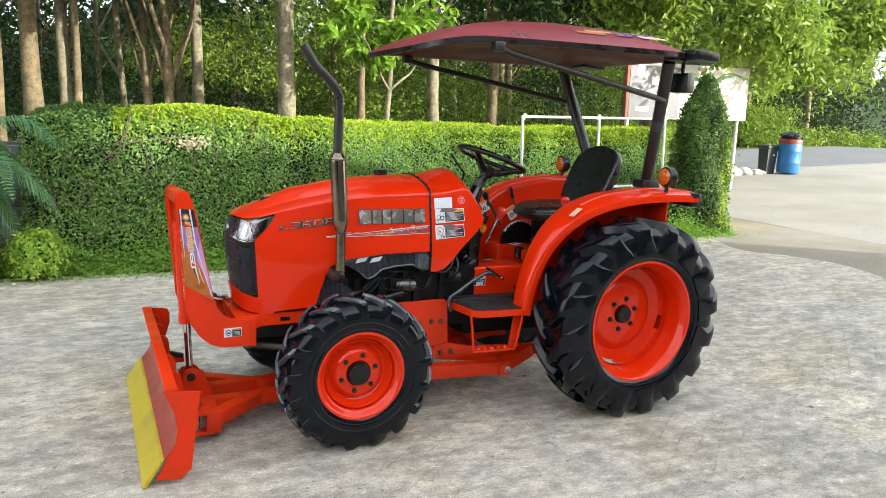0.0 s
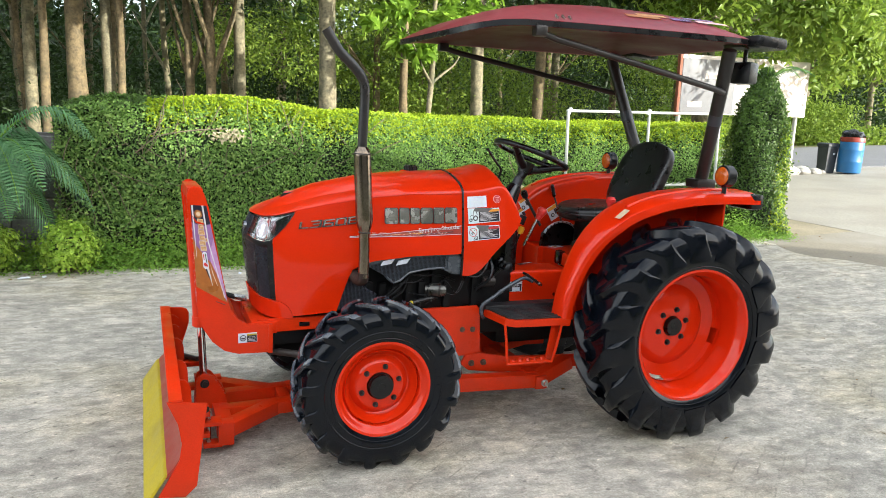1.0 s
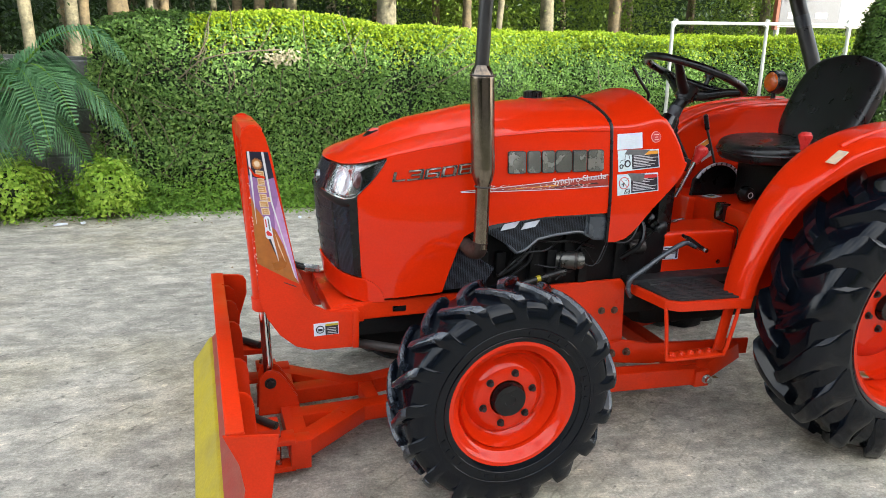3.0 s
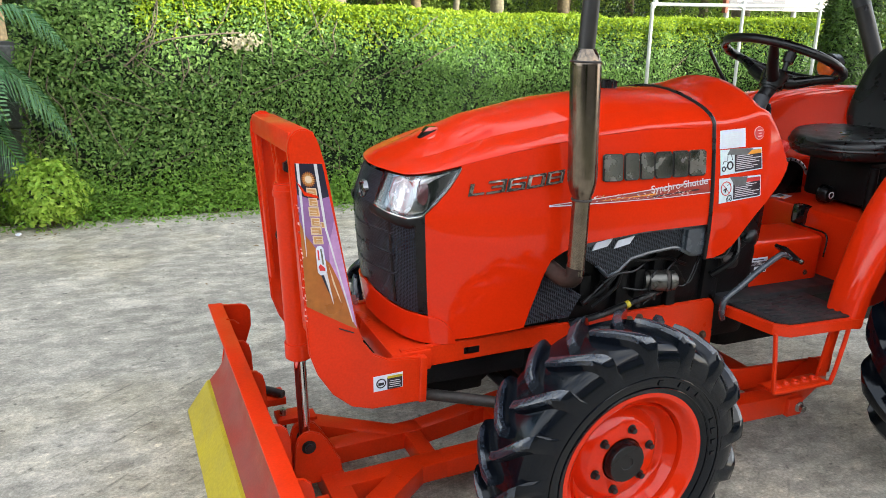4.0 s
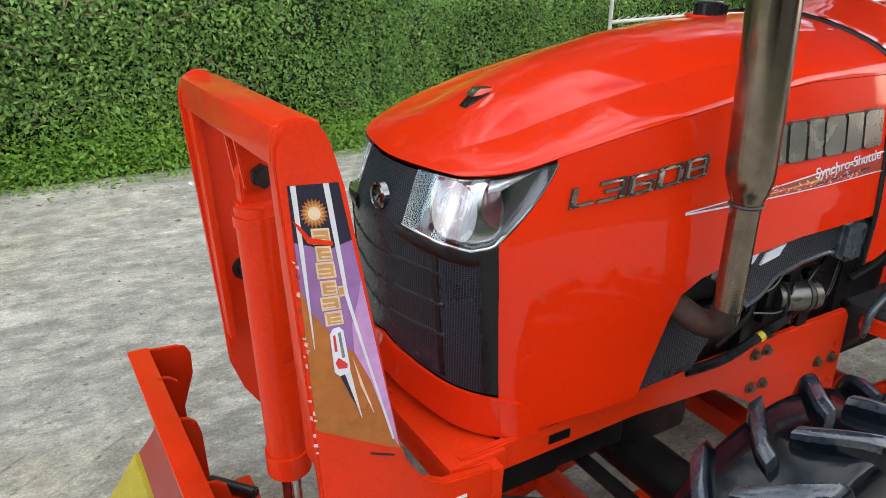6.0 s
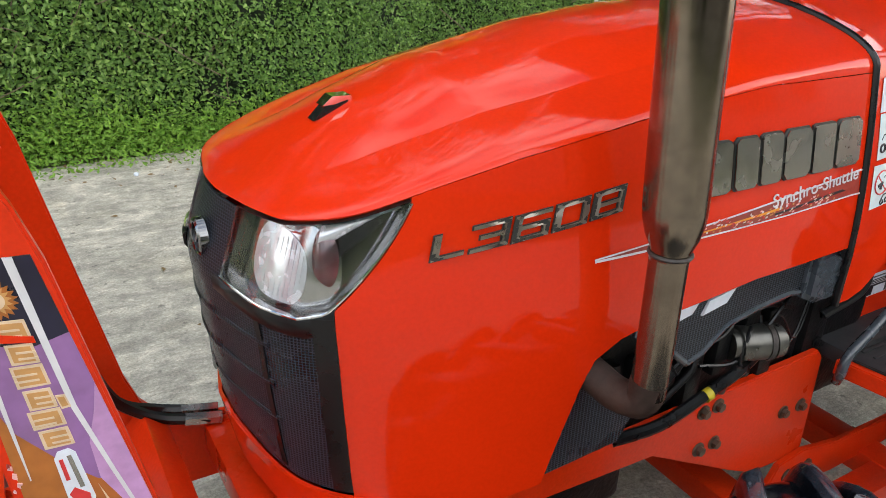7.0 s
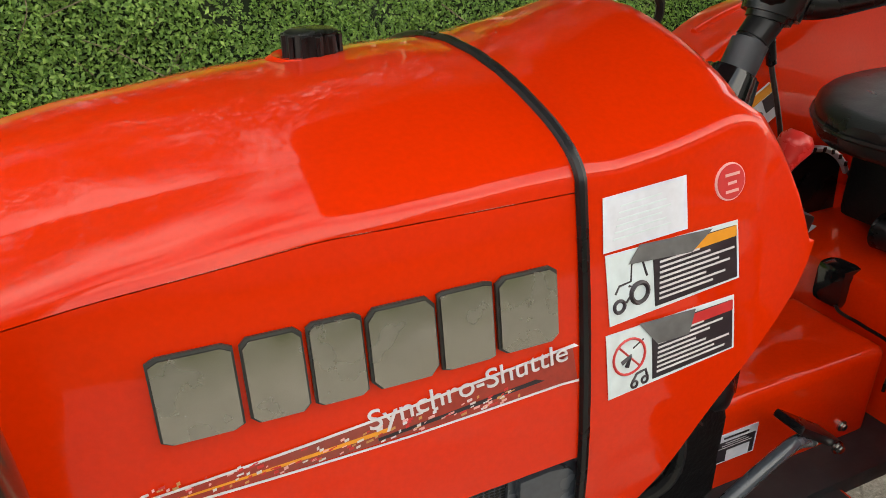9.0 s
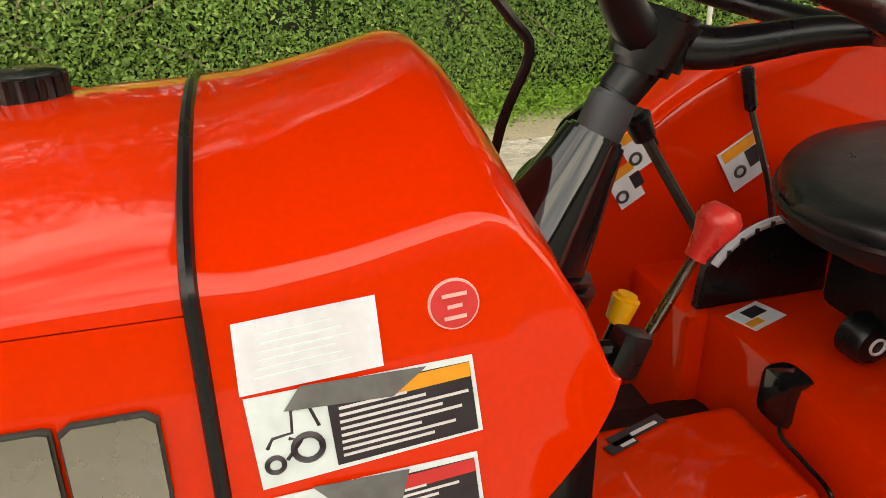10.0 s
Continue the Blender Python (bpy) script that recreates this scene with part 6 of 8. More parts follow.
for x in (0.52, 0.95):
    part("belly_cross_beam", beam((x, -0.33, 0.22), (x, 0.24, 0.22), 0.08, 0.06), RED_ROUGH, tractor)

# front axle
k = cyl((0, -0.50, 0.385), (0, 0.50, 0.385), 0.055, n=20, bevel=0.008)
box((0, 0, 0.42), (0.20, 0.22, 0.16), bevel=0.03, bm=k)
for s in (-1, 1):
    cyl((0, s * 0.46, 0.30), (0, s * 0.46, 0.50), 0.065, n=20, bevel=0.015, bm=k)
    cyl((0, s * 0.48, 0.385), (0, s * 0.57, 0.385), 0.075, 0.06, n=20, bevel=0.008, bm=k)
part("front_axle", k, ENGINE, tractor, "black front axle casing")
k = cyl((-0.16, -0.44, 0.43), (-0.16, 0.44, 0.43), 0.016, n=12)
cyl((-0.20, -0.16, 0.44), (-0.20, 0.16, 0.44), 0.030, n=14, bm=k)
part("tie_rod", k, ENGINE, tractor, "black steering rod")
k = cyl((-0.43, -0.18, 0.42), (-0.17, -0.355, 0.42), 0.017, n=14, bevel=0.002)
cyl((-0.19, -0.342, 0.42), (-0.14, -0.375, 0.42), 0.024, n=14, bevel=0.004, bm=k)
part("steering_cylinder", k, IRON, tractor, "dark steel steering cylinder")


# black casting that carries the axle between the rails
k = box((-0.26, CL, 0.500), (0.36, 0.36, 0.075), bevel=0.012)
box((-0.30, CL, 0.430), (0.22, 0.24, 0.09), bevel=0.015, bm=k)
box((0.02, CL, 0.490), (0.22, 0.34, 0.13), bevel=0.015, bm=k)
part("axle_bracket", k, ENGINE, tractor, "black cast axle bracket")

# ---- wheels ----
def wheel(name, centre, side, r, half, rim_r, lugs, disc_off, rim_depth, label):
    """centre on the axle line in the middle of the tyre; half: half the tyre's width."""
    cx, cy, cz = centre
    R = rim_r
    prof = [(R + 0.010, half * 0.80), (R + 0.012, half * 0.86), (R, half * 0.86), (R - 0.012, half * 0.78), (R - 0.016, half * 0.70), (R - 0.028, half * 0.62), (R - 0.032, half * 0.45),
            (R - 0.040, disc_off + 0.05), (R - 0.055, disc_off + 0.018), (R * 0.70, disc_off + 0.004), (R * 0.66, disc_off), (R * 0.60, disc_off + 0.014), (R * 0.54, disc_off + 0.026), (R * 0.50, disc_off + 0.030), (0.02, disc_off + 0.030)]
    k = lathe(prof, 64, (cx, cy, cz), side)
    back = [(R + 0.010, half * 0.80), (R + 0.012, -half * 0.86), (R - 0.004, -half * 0.86), (R - 0.020, -half * 0.6), (R - 0.044, 0.0), (R - 0.046, disc_off)]
    lathe(back, 64, (cx, cy, cz), side, bm=k)
    if r > 0.5:
        gone = []
        for f in k.faces:
            c = f.calc_center_median()
            rad, an = math.hypot(c.x - cx, c.z - cz), math.degrees(math.atan2(c.z - cz, c.x - cx)) % 90
            if R - 0.054 < rad < R - 0.0405 and side * (c.y - cy) > disc_off + 0.015 and abs(an - 78) < 9:
                gone.append(f)
        bmesh.ops.delete(k, geom=gone, context="FACES")
    w = part(name, k, RED, tractor, label, smooth=35)
    # tyre carcass
    tp = [(R + 0.008, half * 0.84), (R + 0.020, half * 0.90), (R + 0.04, half * 0.955)]
    tread = 0.036 if r < 0.5 else 0.042
    h = r - tread - R
    for i in range(9):
        a = i / 8 * math.pi / 2
        tp.append((R + 0.05 + (h - 0.05) * (0.15 + 0.85 * math.sin(a) ** 0.9), half * (0.985 - 0.36 * (1 - math.cos(a)) ** 1.1)))
    crown = r - tread
    tp += [(crown + 0.003, half * 0.45), (crown + 0.005, 0.0)]
    full = tp + [(q, -o) for q, o in tp[-2::-1]]
    k = lathe(full, 72, (cx, cy, cz), side)
    part("tyre", k, TYRE, w, "black rubber tractor tyre", smooth=30)
    # chevron lugs, alternately left and right, running down over the shoulder
    front = r < 0.5
    for hand in (1, -1):
        rows = []
        # along the bar: place across the tread, height under the crown, half widths at top and foot
        for t, drop, sink in ((-0.05, 0.004, 0.0), (0.18, 0.0, 0.0), (0.42, 0.002, 0.0), (0.66, 0.006, 0.006), (0.82, 0.012, 0.016), (0.92, 0.026, 0.034), (0.97, 0.048, 0.052), (0.99, 0.074, 0.064)):
            if not front:
                drop, sink = drop * 1.20, sink * 2.05
                t = t + 0.022 * max(0.0, (t - 0.9) / 0.09)
            o = hand * half * t
            ang = side * 1.05 * (half / r) * max(0, t) ** 1.25
            top, base = r - drop, crown - 0.010 - sink
            wt, wb = (lerp(0.013, 0.021, t), lerp(0.021, 0.032, t)) if front else (lerp(0.027, 0.052, t), lerp(0.050, 0.096, t))
            if t > 0.93:
                wt *= lerp(1.0, 0.55 if front else 0.78, min(1.0, (t - 0.93) / 0.06))
            top = max(top, base + 0.001)
            rows.append([(rr * math.cos(ang + ww / r), side * o, rr * math.sin(ang + ww / r)) for rr, ww in ((base, -wb), (lerp(base, top, 0.72), -wt * 1.12), (top - 0.0015, -wt * 0.90), (top, -wt * 0.60), (top, wt * 0.60), (top - 0.0015, wt * 0.90), (lerp(base, top, 0.72), wt * 1.12), (base, wb))])
        lug = grid(rows)
        lug.verts.ensure_lookup_table()
        lug.faces.new([lug.verts[j] for j in range(8)])
        lug.faces.new([lug.verts[len(lug.verts) - 8 + j] for j in range(8)])
        # front lug tops get the paler rubber with sky sheen in it
        me = finish(lug, "tread_lug", (TYRE, TYRE_TOP if front else TYRE), 42)
        for f in me.polygons:
            if f.center.to_2d().length > 0 and math.hypot(f.center.x, f.center.z) > r - 0.022 and abs(f.center.y) < half * 0.93:
                f.material_index = 1
        for i in range(lugs):
            o = new("tread_lug", me)
            o.parent = w
            o.location = (cx, cy, cz)
            o.rotation_euler = (0, -2 * math.pi * (i + (0.5 if hand < 0 else 0.0)) / lugs, 0)
    # moulded rings and plain raised bars on the sidewall
    for dr, oo in ((0.030, 0.945), (0.062, 0.992))[:2 if front else 1]:
        ringp = [(cx + (R + dr) * math.cos(a), cy + side * half * oo, cz + (R + dr) * math.sin(a)) for a in [2 * math.pi * i / 64 for i in range(64)]]
        part("sidewall_ring", tube(ringp, 0.0016, 5, closed=True), TYRE, w)
    for i in range(22):
        if i % 11 in (4, 5, 9):
            continue
        a = 2 * math.pi * i / 44 + (0 if i < 11 else math.pi * 0.62)
        rr = R + (0.046 if front else 0.058)
        mbar = pose(cx, cy, cz) @ Matrix.Rotation(-a, 4, "Y")
        bar = box((rr, side * half * 0.972, 0), (0.014, 0.003, 0.010 + 0.003 * (i % 3)), bevel=0)
        bmesh.ops.transform(bar, matrix=mbar, verts=bar.verts)
        part("sidewall_bar", bar, TYRE, w)
    # hub and nuts
    off = disc_off + 0.030
    hr, nr, ns = (R * 0.285, R * 0.43, 0.009) if r < 0.5 else (R * 0.155, R * 0.27, 0.011)
    k = lathe([(0.0, off + 0.022), (hr * 0.30, off + 0.022), (hr * 0.32, off + 0.024), (hr * 0.90, off + 0.024), (hr * 0.96, off + 0.018), (hr, off), (hr * 1.06, off)], 28, (cx, cy, cz), side)
    part("hub", k, BLACK, w, "black hub cap")
    for i in range(6):
        a = 2 * math.pi * i / 6 + 0.3
        c = (cx + nr * math.cos(a), cy + side * (off - 0.001), cz + nr * math.sin(a))
        part("wheel_nut", hexbolt(c, (0, side, 0), ns, 0.014), BOLT_DARK, w)
    return w


for s in (-1, 1):
    wheel("front_wheel", (-0.012, s * 0.597, 0.376), s, 0.393, 0.110, 0.210, 17, 0.012, 0.1, "red steel front wheel")
    wheel("rear_wheel", (1.604, s * 0.670, 0.555), s, 0.578, 0.160, 0.335, 16, -0.075, 0.2, "red steel rear wheel with deep dish")

# ---- exhaust ----
EX = Vector((-0.031, -0.372, 0.0))
TOP = Vector((-0.055, -0.360, 1.42))


def stack(z):
    """The axis of the silencer, which leans a little towards the hood."""
    return EX.lerp(TOP, max(0.0, (z - 1.0) / 0.42)) * Vector((1, 1, 0)) + Vector((0, 0, z))


muf = part("exhaust_pipe", tube([stack(0.815), stack(0.90), stack(1.045)], 0.0255, 20), EXHAUST, tractor, "heat-stained steel exhaust silencer")
prof = [(0.026, 1.026), (0.027, 1.040), (0.034, 1.056), (0.0395, 1.080), (0.0405, 1.095), (0.0405, 1.385), (0.039, 1.400), (0.032, 1.416), (0.024, 1.428)]
rows = [[stack(z) + Vector((r * math.cos(a), r * math.sin(a), 0)) for r, z in prof] for a in [2 * math.pi * i / 36 for i in range(36)]]
part("silencer", grid(rows, close_u=True), EXHAUST, muf, "stained steel silencer barrel")
for z, r in ((1.032, 0.0265), (1.396, 0.0385)):
    part("weld_ring", tube([stack(z) + Vector((r * math.cos(a), r * math.sin(a), 0)) for a in [2 * math.pi * i / 28 for i in range(28)]], 0.0032, 6, closed=True), IRON, muf)
TY = -0.358
k = tube(smooth_path([(-0.055, TY, 1.42), (-0.053, TY, 1.55), (-0.052, TY, 1.68), (-0.067, TY, 1.736), (-0.116, TY, 1.791), (-0.176, TY, 1.846), (-0.236, TY, 1.932)], 6), 0.0225, 16, caps=False)
part("tail_pipe", thick(k, 0.002), SOOT, muf, "black bent tail pipe")
k = tube(smooth_path([(EX.x, EX.y, 0.838), (EX.x - 0.003, EX.y + 0.006, 0.802), (EX.x - 0.014, EX.y + 0.045, 0.793), (EX.x - 0.024, EX.y + 0.10, 0.806), (EX.x - 0.03, EX.y + 0.21, 0.812)], 6), 0.0262, 16)
part("elbow", k, RUST, muf, "rusty cast exhaust elbow")

# ---- dozer carrier ----
TOWER = [(-0.813, 1.170), (-0.812, 1.190), (-0.806, 1.207), (-0.796, 1.219), (-0.782, 1.225), (-0.767, 1.224), (-0.754, 1.216), (-0.744, 1.203), (-0.736, 1.184), (-0.720, 1.130), (-0.640, 0.712), (-0.622, 0.655), (-0.590, 0.612), (-0.550, 0.590), (-0.447, 0.580), (-0.440, 0.445), (-0.592, 0.447), (-0.652, 0.466), (-0.705, 0.512), (-0.745, 0.575), (-0.768, 0.640), (-0.776, 0.740)]
for s, y, dz in ((-1, -0.267, 0.0), (1, 0.210, -0.016)):
    tw = part("tower_plate", plate([(x, z + dz) for x, z in TOWER], y - 0.009, y + 0.009, 0.003), RED_ROUGH, tractor, "red steel tower plate of the blade lift")
    k = beam((-0.800, y - s * 0.022, 1.19), (-0.766, y - s * 0.022, 0.70), 0.036, 0.014, 0.003)
    part("flange", k, RED_ROUGH, tw)
    part("end_block", box((-0.445, y, 0.513), (0.022, 0.030, 0.138), bevel=0.003), RED_ROUGH, tw)
    if s > 0:
        part("bolt", hexbolt((-0.726, y - 0.009, 0.83), (0, -1, 0), 0.017, 0.022), BOLT_DARK, tw)
        continue
    # long decal on the outer face
    L0, L1 = (-0.799, 1.144), (-0.771, 0.700)
    R0, R1 = (-0.729, 1.140), (-0.640, 0.712)
    yo = y - 0.0092

    def dq(pts, mat, lift, name="decal_piece", parent=None, label=""):
        """A piece of the decal; its corners are fractions across and down the face."""
        out = []
        for a, b_ in pts:
            l, r_ = Vector((lerp(L0[0], L1[0], b_), lerp(L0[1], L1[1], b_))), Vector((lerp(R0[0], R1[0], b_), lerp(R0[1], R1[1], b_)))
            out.append(tuple(l.lerp(r_, a)))
        return part(name, plate(out, yo - lift, yo, 0), mat, parent or tw, label)

    def disc(a, b_, r, n=24, spiky=0.0):
        """Corners of a round or star-shaped spot; r is a fraction down the face."""
        return [(a + 5.2 * r * (1 - spiky * (i % 2)) * math.cos(2 * math.pi * i / n), b_ + r * (1 - spiky * (i % 2)) * math.sin(2 * math.pi * i / n)) for i in range(n)]

    base = dq([(0.02, 0), (0.98, 0), (0.985, 1.04), (0.80, 1.0), (0.40, 0.91), (0.02, 0.83)], BROWN_DECAL, 0.0008, "tower_decal", label="worn purple and bronze decal")
    dq([(0.02, 0), (0.98, 0), (0.98, 0.19), (0.55, 0.21), (0.02, 0.17)], DECAL_DARK, 0.0012, parent=base)
    dq([(0.02, 0.17), (0.55, 0.21), (0.98, 0.19), (0.98, 0.36), (0.78, 0.60), (0.64, 0.585), (0.47, 0.53), (0.145, 0.404), (0.02, 0.315)], PURPLE, 0.0012, parent=base)
    dq([(0.98, 0.33), (0.98, 1.03), (0.93, 0.985), (0.80, 0.71), (0.66, 0.585), (0.70, 0.48), (0.86, 0.40)], LILAC, 0.0016, parent=base)
    dq([(0.063, 0), (0.163, 0), (0.155, 0.22), (0.128, 0.53), (0.118, 0.53), (0.09, 0.22)], WHITE_INK, 0.0020, parent=base)
    dq([(0.676, 0), (0.785, 0), (0.735, 0.375), (0.81, 0.577), (0.94, 0.985), (0.915, 0.985), (0.772, 0.577), (0.68, 0.375)], WHITE_INK, 0.0020, parent=base)
    dq([(0.62, 0.60), (0.76, 0.84), (0.755, 0.845), (0.655, 0.72)], CREAM, 0.0020, parent=base)
    dq([(0.47, 0.645), (0.556, 0.645), (0.598, 0.842), (0.592, 0.846)], WHITE_INK, 0.0020, parent=base)
    dq([(0.40, 0.645), (0.47, 0.645), (0.575, 0.80), (0.52, 0.76)], DECAL_DARK, 0.0018, parent=base)
    # sun, row of plain blocks for the script that cannot be read, pale capsule
    dq(disc(0.42, 0.088, 0.047, 40, 0.25), BROWN_DECAL, 0.0018, parent=base)
    dq(disc(0.42, 0.088, 0.036, 32, 0.32), GOLD, 0.0022, parent=base)
    dq(disc(0.42, 0.088, 0.021), CREAM, 0.0026, parent=base)
    rnd = random.Random(4)
    for i in range(6):
        b0 = 0.136 + 0.0555 * i
        a0 = 0.345 + 0.03 * (i % 2) - 0.004 * i
        a1 = a0 + (0.25, 0.20, 0.24, 0.19, 0.23, 0.20)[i]
        t0, t1 = b0 + rnd.uniform(-0.004, 0.004), b0 + 0.050 + rnd.uniform(-0.003, 0.006)
        dq([(a0 - 0.03, t0), (a1 + 0.03, t0 + 0.006), (a1 + 0.03, t1 + 0.006), (a0 - 0.03, t1)], CREAM, 0.0022, "decal_block", base)
        dq([(a0, t0 + 0.006), (a1, t0 + 0.012), (a1, t1), (a0, t1 - 0.006)], GOLD, 0.0026, "decal_block", base)
        e0, e1 = (a0 + 0.05, a1 + 0.03) if i % 2 else (a0 - 0.03, a1 - 0.05)
        for c0 in (0.019, 0.034):
            dq([(e0, t0 + c0), (e1, t0 + c0 + 0.005), (e1, t0 + c0 + 0.010), (e0, t0 + c0 + 0.005)], CREAM, 0.0030, "decal_block", base)
    dq([(0.59, 0.335), (0.68, 0.338), (0.69, 0.372), (0.60, 0.372)], CREAM, 0.0024, "decal_block", base)
    dq([(0.605, 0.340), (0.665, 0.342), (0.672, 0.366), (0.612, 0.366)], GOLD, 0.0028, "decal_block", base)
    dq([(0.41, 0.478), (0.51, 0.477), (0.555, 0.492), (0.562, 0.63), (0.53, 0.652), (0.40, 0.654), (0.345, 0.635), (0.362, 0.495)], PAPER, 0.0024, "decal_block", base)
    dq([(0.395, 0.50), (0.43, 0.50), (0.425, 0.56), (0.39, 0.56)], RED_INK, 0.0030, "decal_block", base)
    dq([(0.47, 0.495), (0.51, 0.495), (0.515, 0.59), (0.475, 0.59)], STEEL, 0.0030, "decal_block", base)
    dq([(0.37, 0.60), (0.43, 0.585), (0.53, 0.615), (0.52, 0.632), (0.40, 0.625)], RED_INK, 0.0030, "decal_block", base)
    # flaked paint along the front edge, strip torn from the print
    rnd = random.Random(9)
    for i in range(22):
        b0, a0 = rnd.uniform(0.22, 0.98), rnd.uniform(-0.04, 0.02)
        w_, h_ = rnd.uniform(0.012, 0.05), rnd.uniform(0.004, 0.018)
        dq([(a0, b0), (a0 + w_, b0 + 0.004), (a0 + w_ * 0.8, b0 + h_ + 0.004), (a0 - 0.01, b0 + h_ * 0.7)], rnd.choice((PINK_INK, RED_WORN, PINK_INK)), 0.0024, "flaked_paint", base)
    dq([(0.02, 0.10), (0.13, 0.118), (0.28, 0.160), (0.64, 0.182), (0.64, 0.197), (0.24, 0.178)], RED_ROUGH, 0.0034, "torn_strip", base)
    dq([(0.62, 1.005), (0.90, 1.055), (0.90, 1.062), (0.62, 1.012)], INK, 0.0024, "scratch", base)
    ms = part("maker_sticker", box((-0.549, y - 0.0096, 0.524), (0.086, 0.0012, 0.046), (0, -2, 0), 0), PAPER, tw, "small black and white sticker with yellow band")
    part("sticker_panel", box((-0.530, y - 0.0106, 0.521), (0.044, 0.0012, 0.036), (0, -2, 0), 0), INK, ms)
    part("sticker_panel", box((-0.530, y - 0.0112, 0.539), (0.044, 0.0012, 0.007), (0, -2, 0), 0), YELLOW, ms)
    part("pictogram", tube([(-0.570 + 0.013 * math.cos(2 * math.pi * i / 18), y - 0.0106, 0.523 + 0.013 * math.sin(2 * math.pi * i / 18)) for i in range(18)], 0.002, 5, closed=True), INK, ms)
    part("pictogram", box((-0.570, y - 0.0106, 0.521), (0.016, 0.001, 0.008), bevel=0), INK, ms)
    for i in range(4):
        part("sticker_print", box((-0.530, y - 0.0114, 0.509 + 0.006 * i), (0.034 - 0.005 * (i % 2), 0.0008, 0.0018), bevel=0), WHITE_INK, ms)
k = beam((-0.777, -0.262, 1.190), (-0.777, 0.206, 1.174), 0.066, 0.054, 0.008)
part("tower_crossbar", k, RED_ROUGH, tractor, "red steel tower cross bar")
k = box((-0.46, -0.031, 0.545), (0.05, 0.455, 0.075), bevel=0.005)
box((-0.62, -0.031, 0.60), (0.05, 0.455, 0.05), (0, 40, 0), 0.005, bm=k)
part("tower_cross_brace", k, RED_ROUGH, tractor)
k = box((-0.47, CL, 0.56), (0.12, 0.42, 0.06), bevel=0.005)
part("front_cross_member", k, RED_ROUGH, tractor)
# lift cylinder
CY = -0.042
k = cyl((-0.7685, CY, 1.050), (-0.742, CY, 0.545), 0.034, n=28, bevel=0.004)
lift = part("lift_cylinder", k, RED_ROUGH, tractor, "red hydraulic lift cylinder")
part("collar", cyl((-0.7425, CY, 0.580), (-0.740, CY, 0.525), 0.040, n=28, bevel=0.005), RED_ROUGH, lift)
part("collar", cyl((-0.768, CY, 1.034), (-0.7665, CY, 1.008), 0.037, n=28, bevel=0.004), RED_ROUGH, lift)
part("rod", cyl((-0.740, CY, 0.53), (-0.727, CY, 0.245), 0.018, n=20), CHROME, lift, "chrome hydraulic rod")
k = plate([(-0.792, 1.040), (-0.745, 1.040), (-0.742, 1.095), (-0.752, 1.116), (-0.768, 1.124), (-0.784, 1.116), (-0.794, 1.095)], CY - 0.016, CY + 0.016, 0.003)
part("eye", k, RED_ROUGH, lift)
for y in (CY - 0.024, CY + 0.024):
    part("lug_plate", plate([(-0.790, 1.075), (-0.742, 1.075), (-0.736, 1.180), (-0.805, 1.180)], y - 0.006, y + 0.006, 0.002), RED_ROUGH, lift)
k = cyl((-0.766, CY - 0.036, 1.098), (-0.766, CY + 0.036, 1.098), 0.011, n=16)
cyl((-0.766, CY - 0.048, 1.098), (-0.766, CY - 0.029, 1.098), 0.0185, n=6, bevel=0.003, bm=k)
part("pin", k, BOLT_DARK, lift, "dark steel pin bolt")
for dy in (0.0, 0.028):
    part("hose", tube(smooth_path([(-0.752, CY + 0.03, 0.62 + 3 * dy), (-0.73, 0.10, 0.70), (-0.70, 0.15 + dy, 0.75), (-0.66, 0.17, 0.67), (-0.60, 0.165 + dy, 0.62), (-0.52, 0.15 + dy, 0.60)], 8), 0.010, 8), BLACK, lift, "black hydraulic hose")
    part("hose_end", cyl((-0.56, 0.158 + dy, 0.607), (-0.50, 0.148 + dy, 0.598), 0.012, n=6), STEEL, lift)

# push frame: box beams and slanting arms behind a front beam, pivots at both ends, clevis in the middle
FC = -0.032  # middle line of the push frame
for s in (-1, 1):
    k = beam((-0.66, FC + s * 0.1025, 0.108), (-0.30, FC + s * 0.1025, 0.118), 0.070, 0.062, 0.003)
    beam((-0.302, FC + s * 0.1025, 0.118), (0.24, FC + s * 0.150, 0.172), 0.070, 0.064, 0.003, bm=k)
    push = part("push_arm", k, RED_ROUGH, tractor, "red steel push arm of the blade")
    k = beam((-0.645, FC + s * 0.288, 0.105), (-0.40, FC + s * 0.102, 0.114), 0.074, 0.066, 0.003)
    part("slanting_arm", k, RED_ROUGH, push)
    ye = FC + s * 0.300
    k = box((-0.652, ye, 0.095), (0.070, 0.060, 0.110), bevel=0.003)
    box((-0.712, ye, 0.152), (0.082, 0.075, 0.020), bevel=0.003, bm=k)
    box((-0.712, ye, 0.045), (0.082, 0.060, 0.020), bevel=0.003, bm=k)
    part("pivot_block", k, RED_ROUGH, push)
    part("pivot_pin", cyl((-0.728, ye, 0.03), (-0.728, ye, 0.185), 0.011, n=16, bevel=0.002), STEEL, push, "bright steel pivot pin")
    # bracket on the blade with its loose locking bar
    k = box((-0.772, ye, 0.205 if s < 0 else 0.236), (0.095, 0.085, 0.024), bevel=0.003)
    box((-0.772, ye, 0.100), (0.095, 0.070, 0.022), bevel=0.003, bm=k)
    box((-0.808, ye - s * 0.036, 0.155), (0.036, 0.010, 0.130), bevel=0.003, bm=k)
    part("pivot_bracket", k, RED_ROUGH, push)
    zl = 0.226 if s < 0 else 0.262
    part("angle_pin", cyl((-0.815, ye + 0.050, zl), (-0.735, ye - 0.048, zl + 0.004), 0.0135, n=16, bevel=0.004), SOOT, push, "dark steel angle pin")
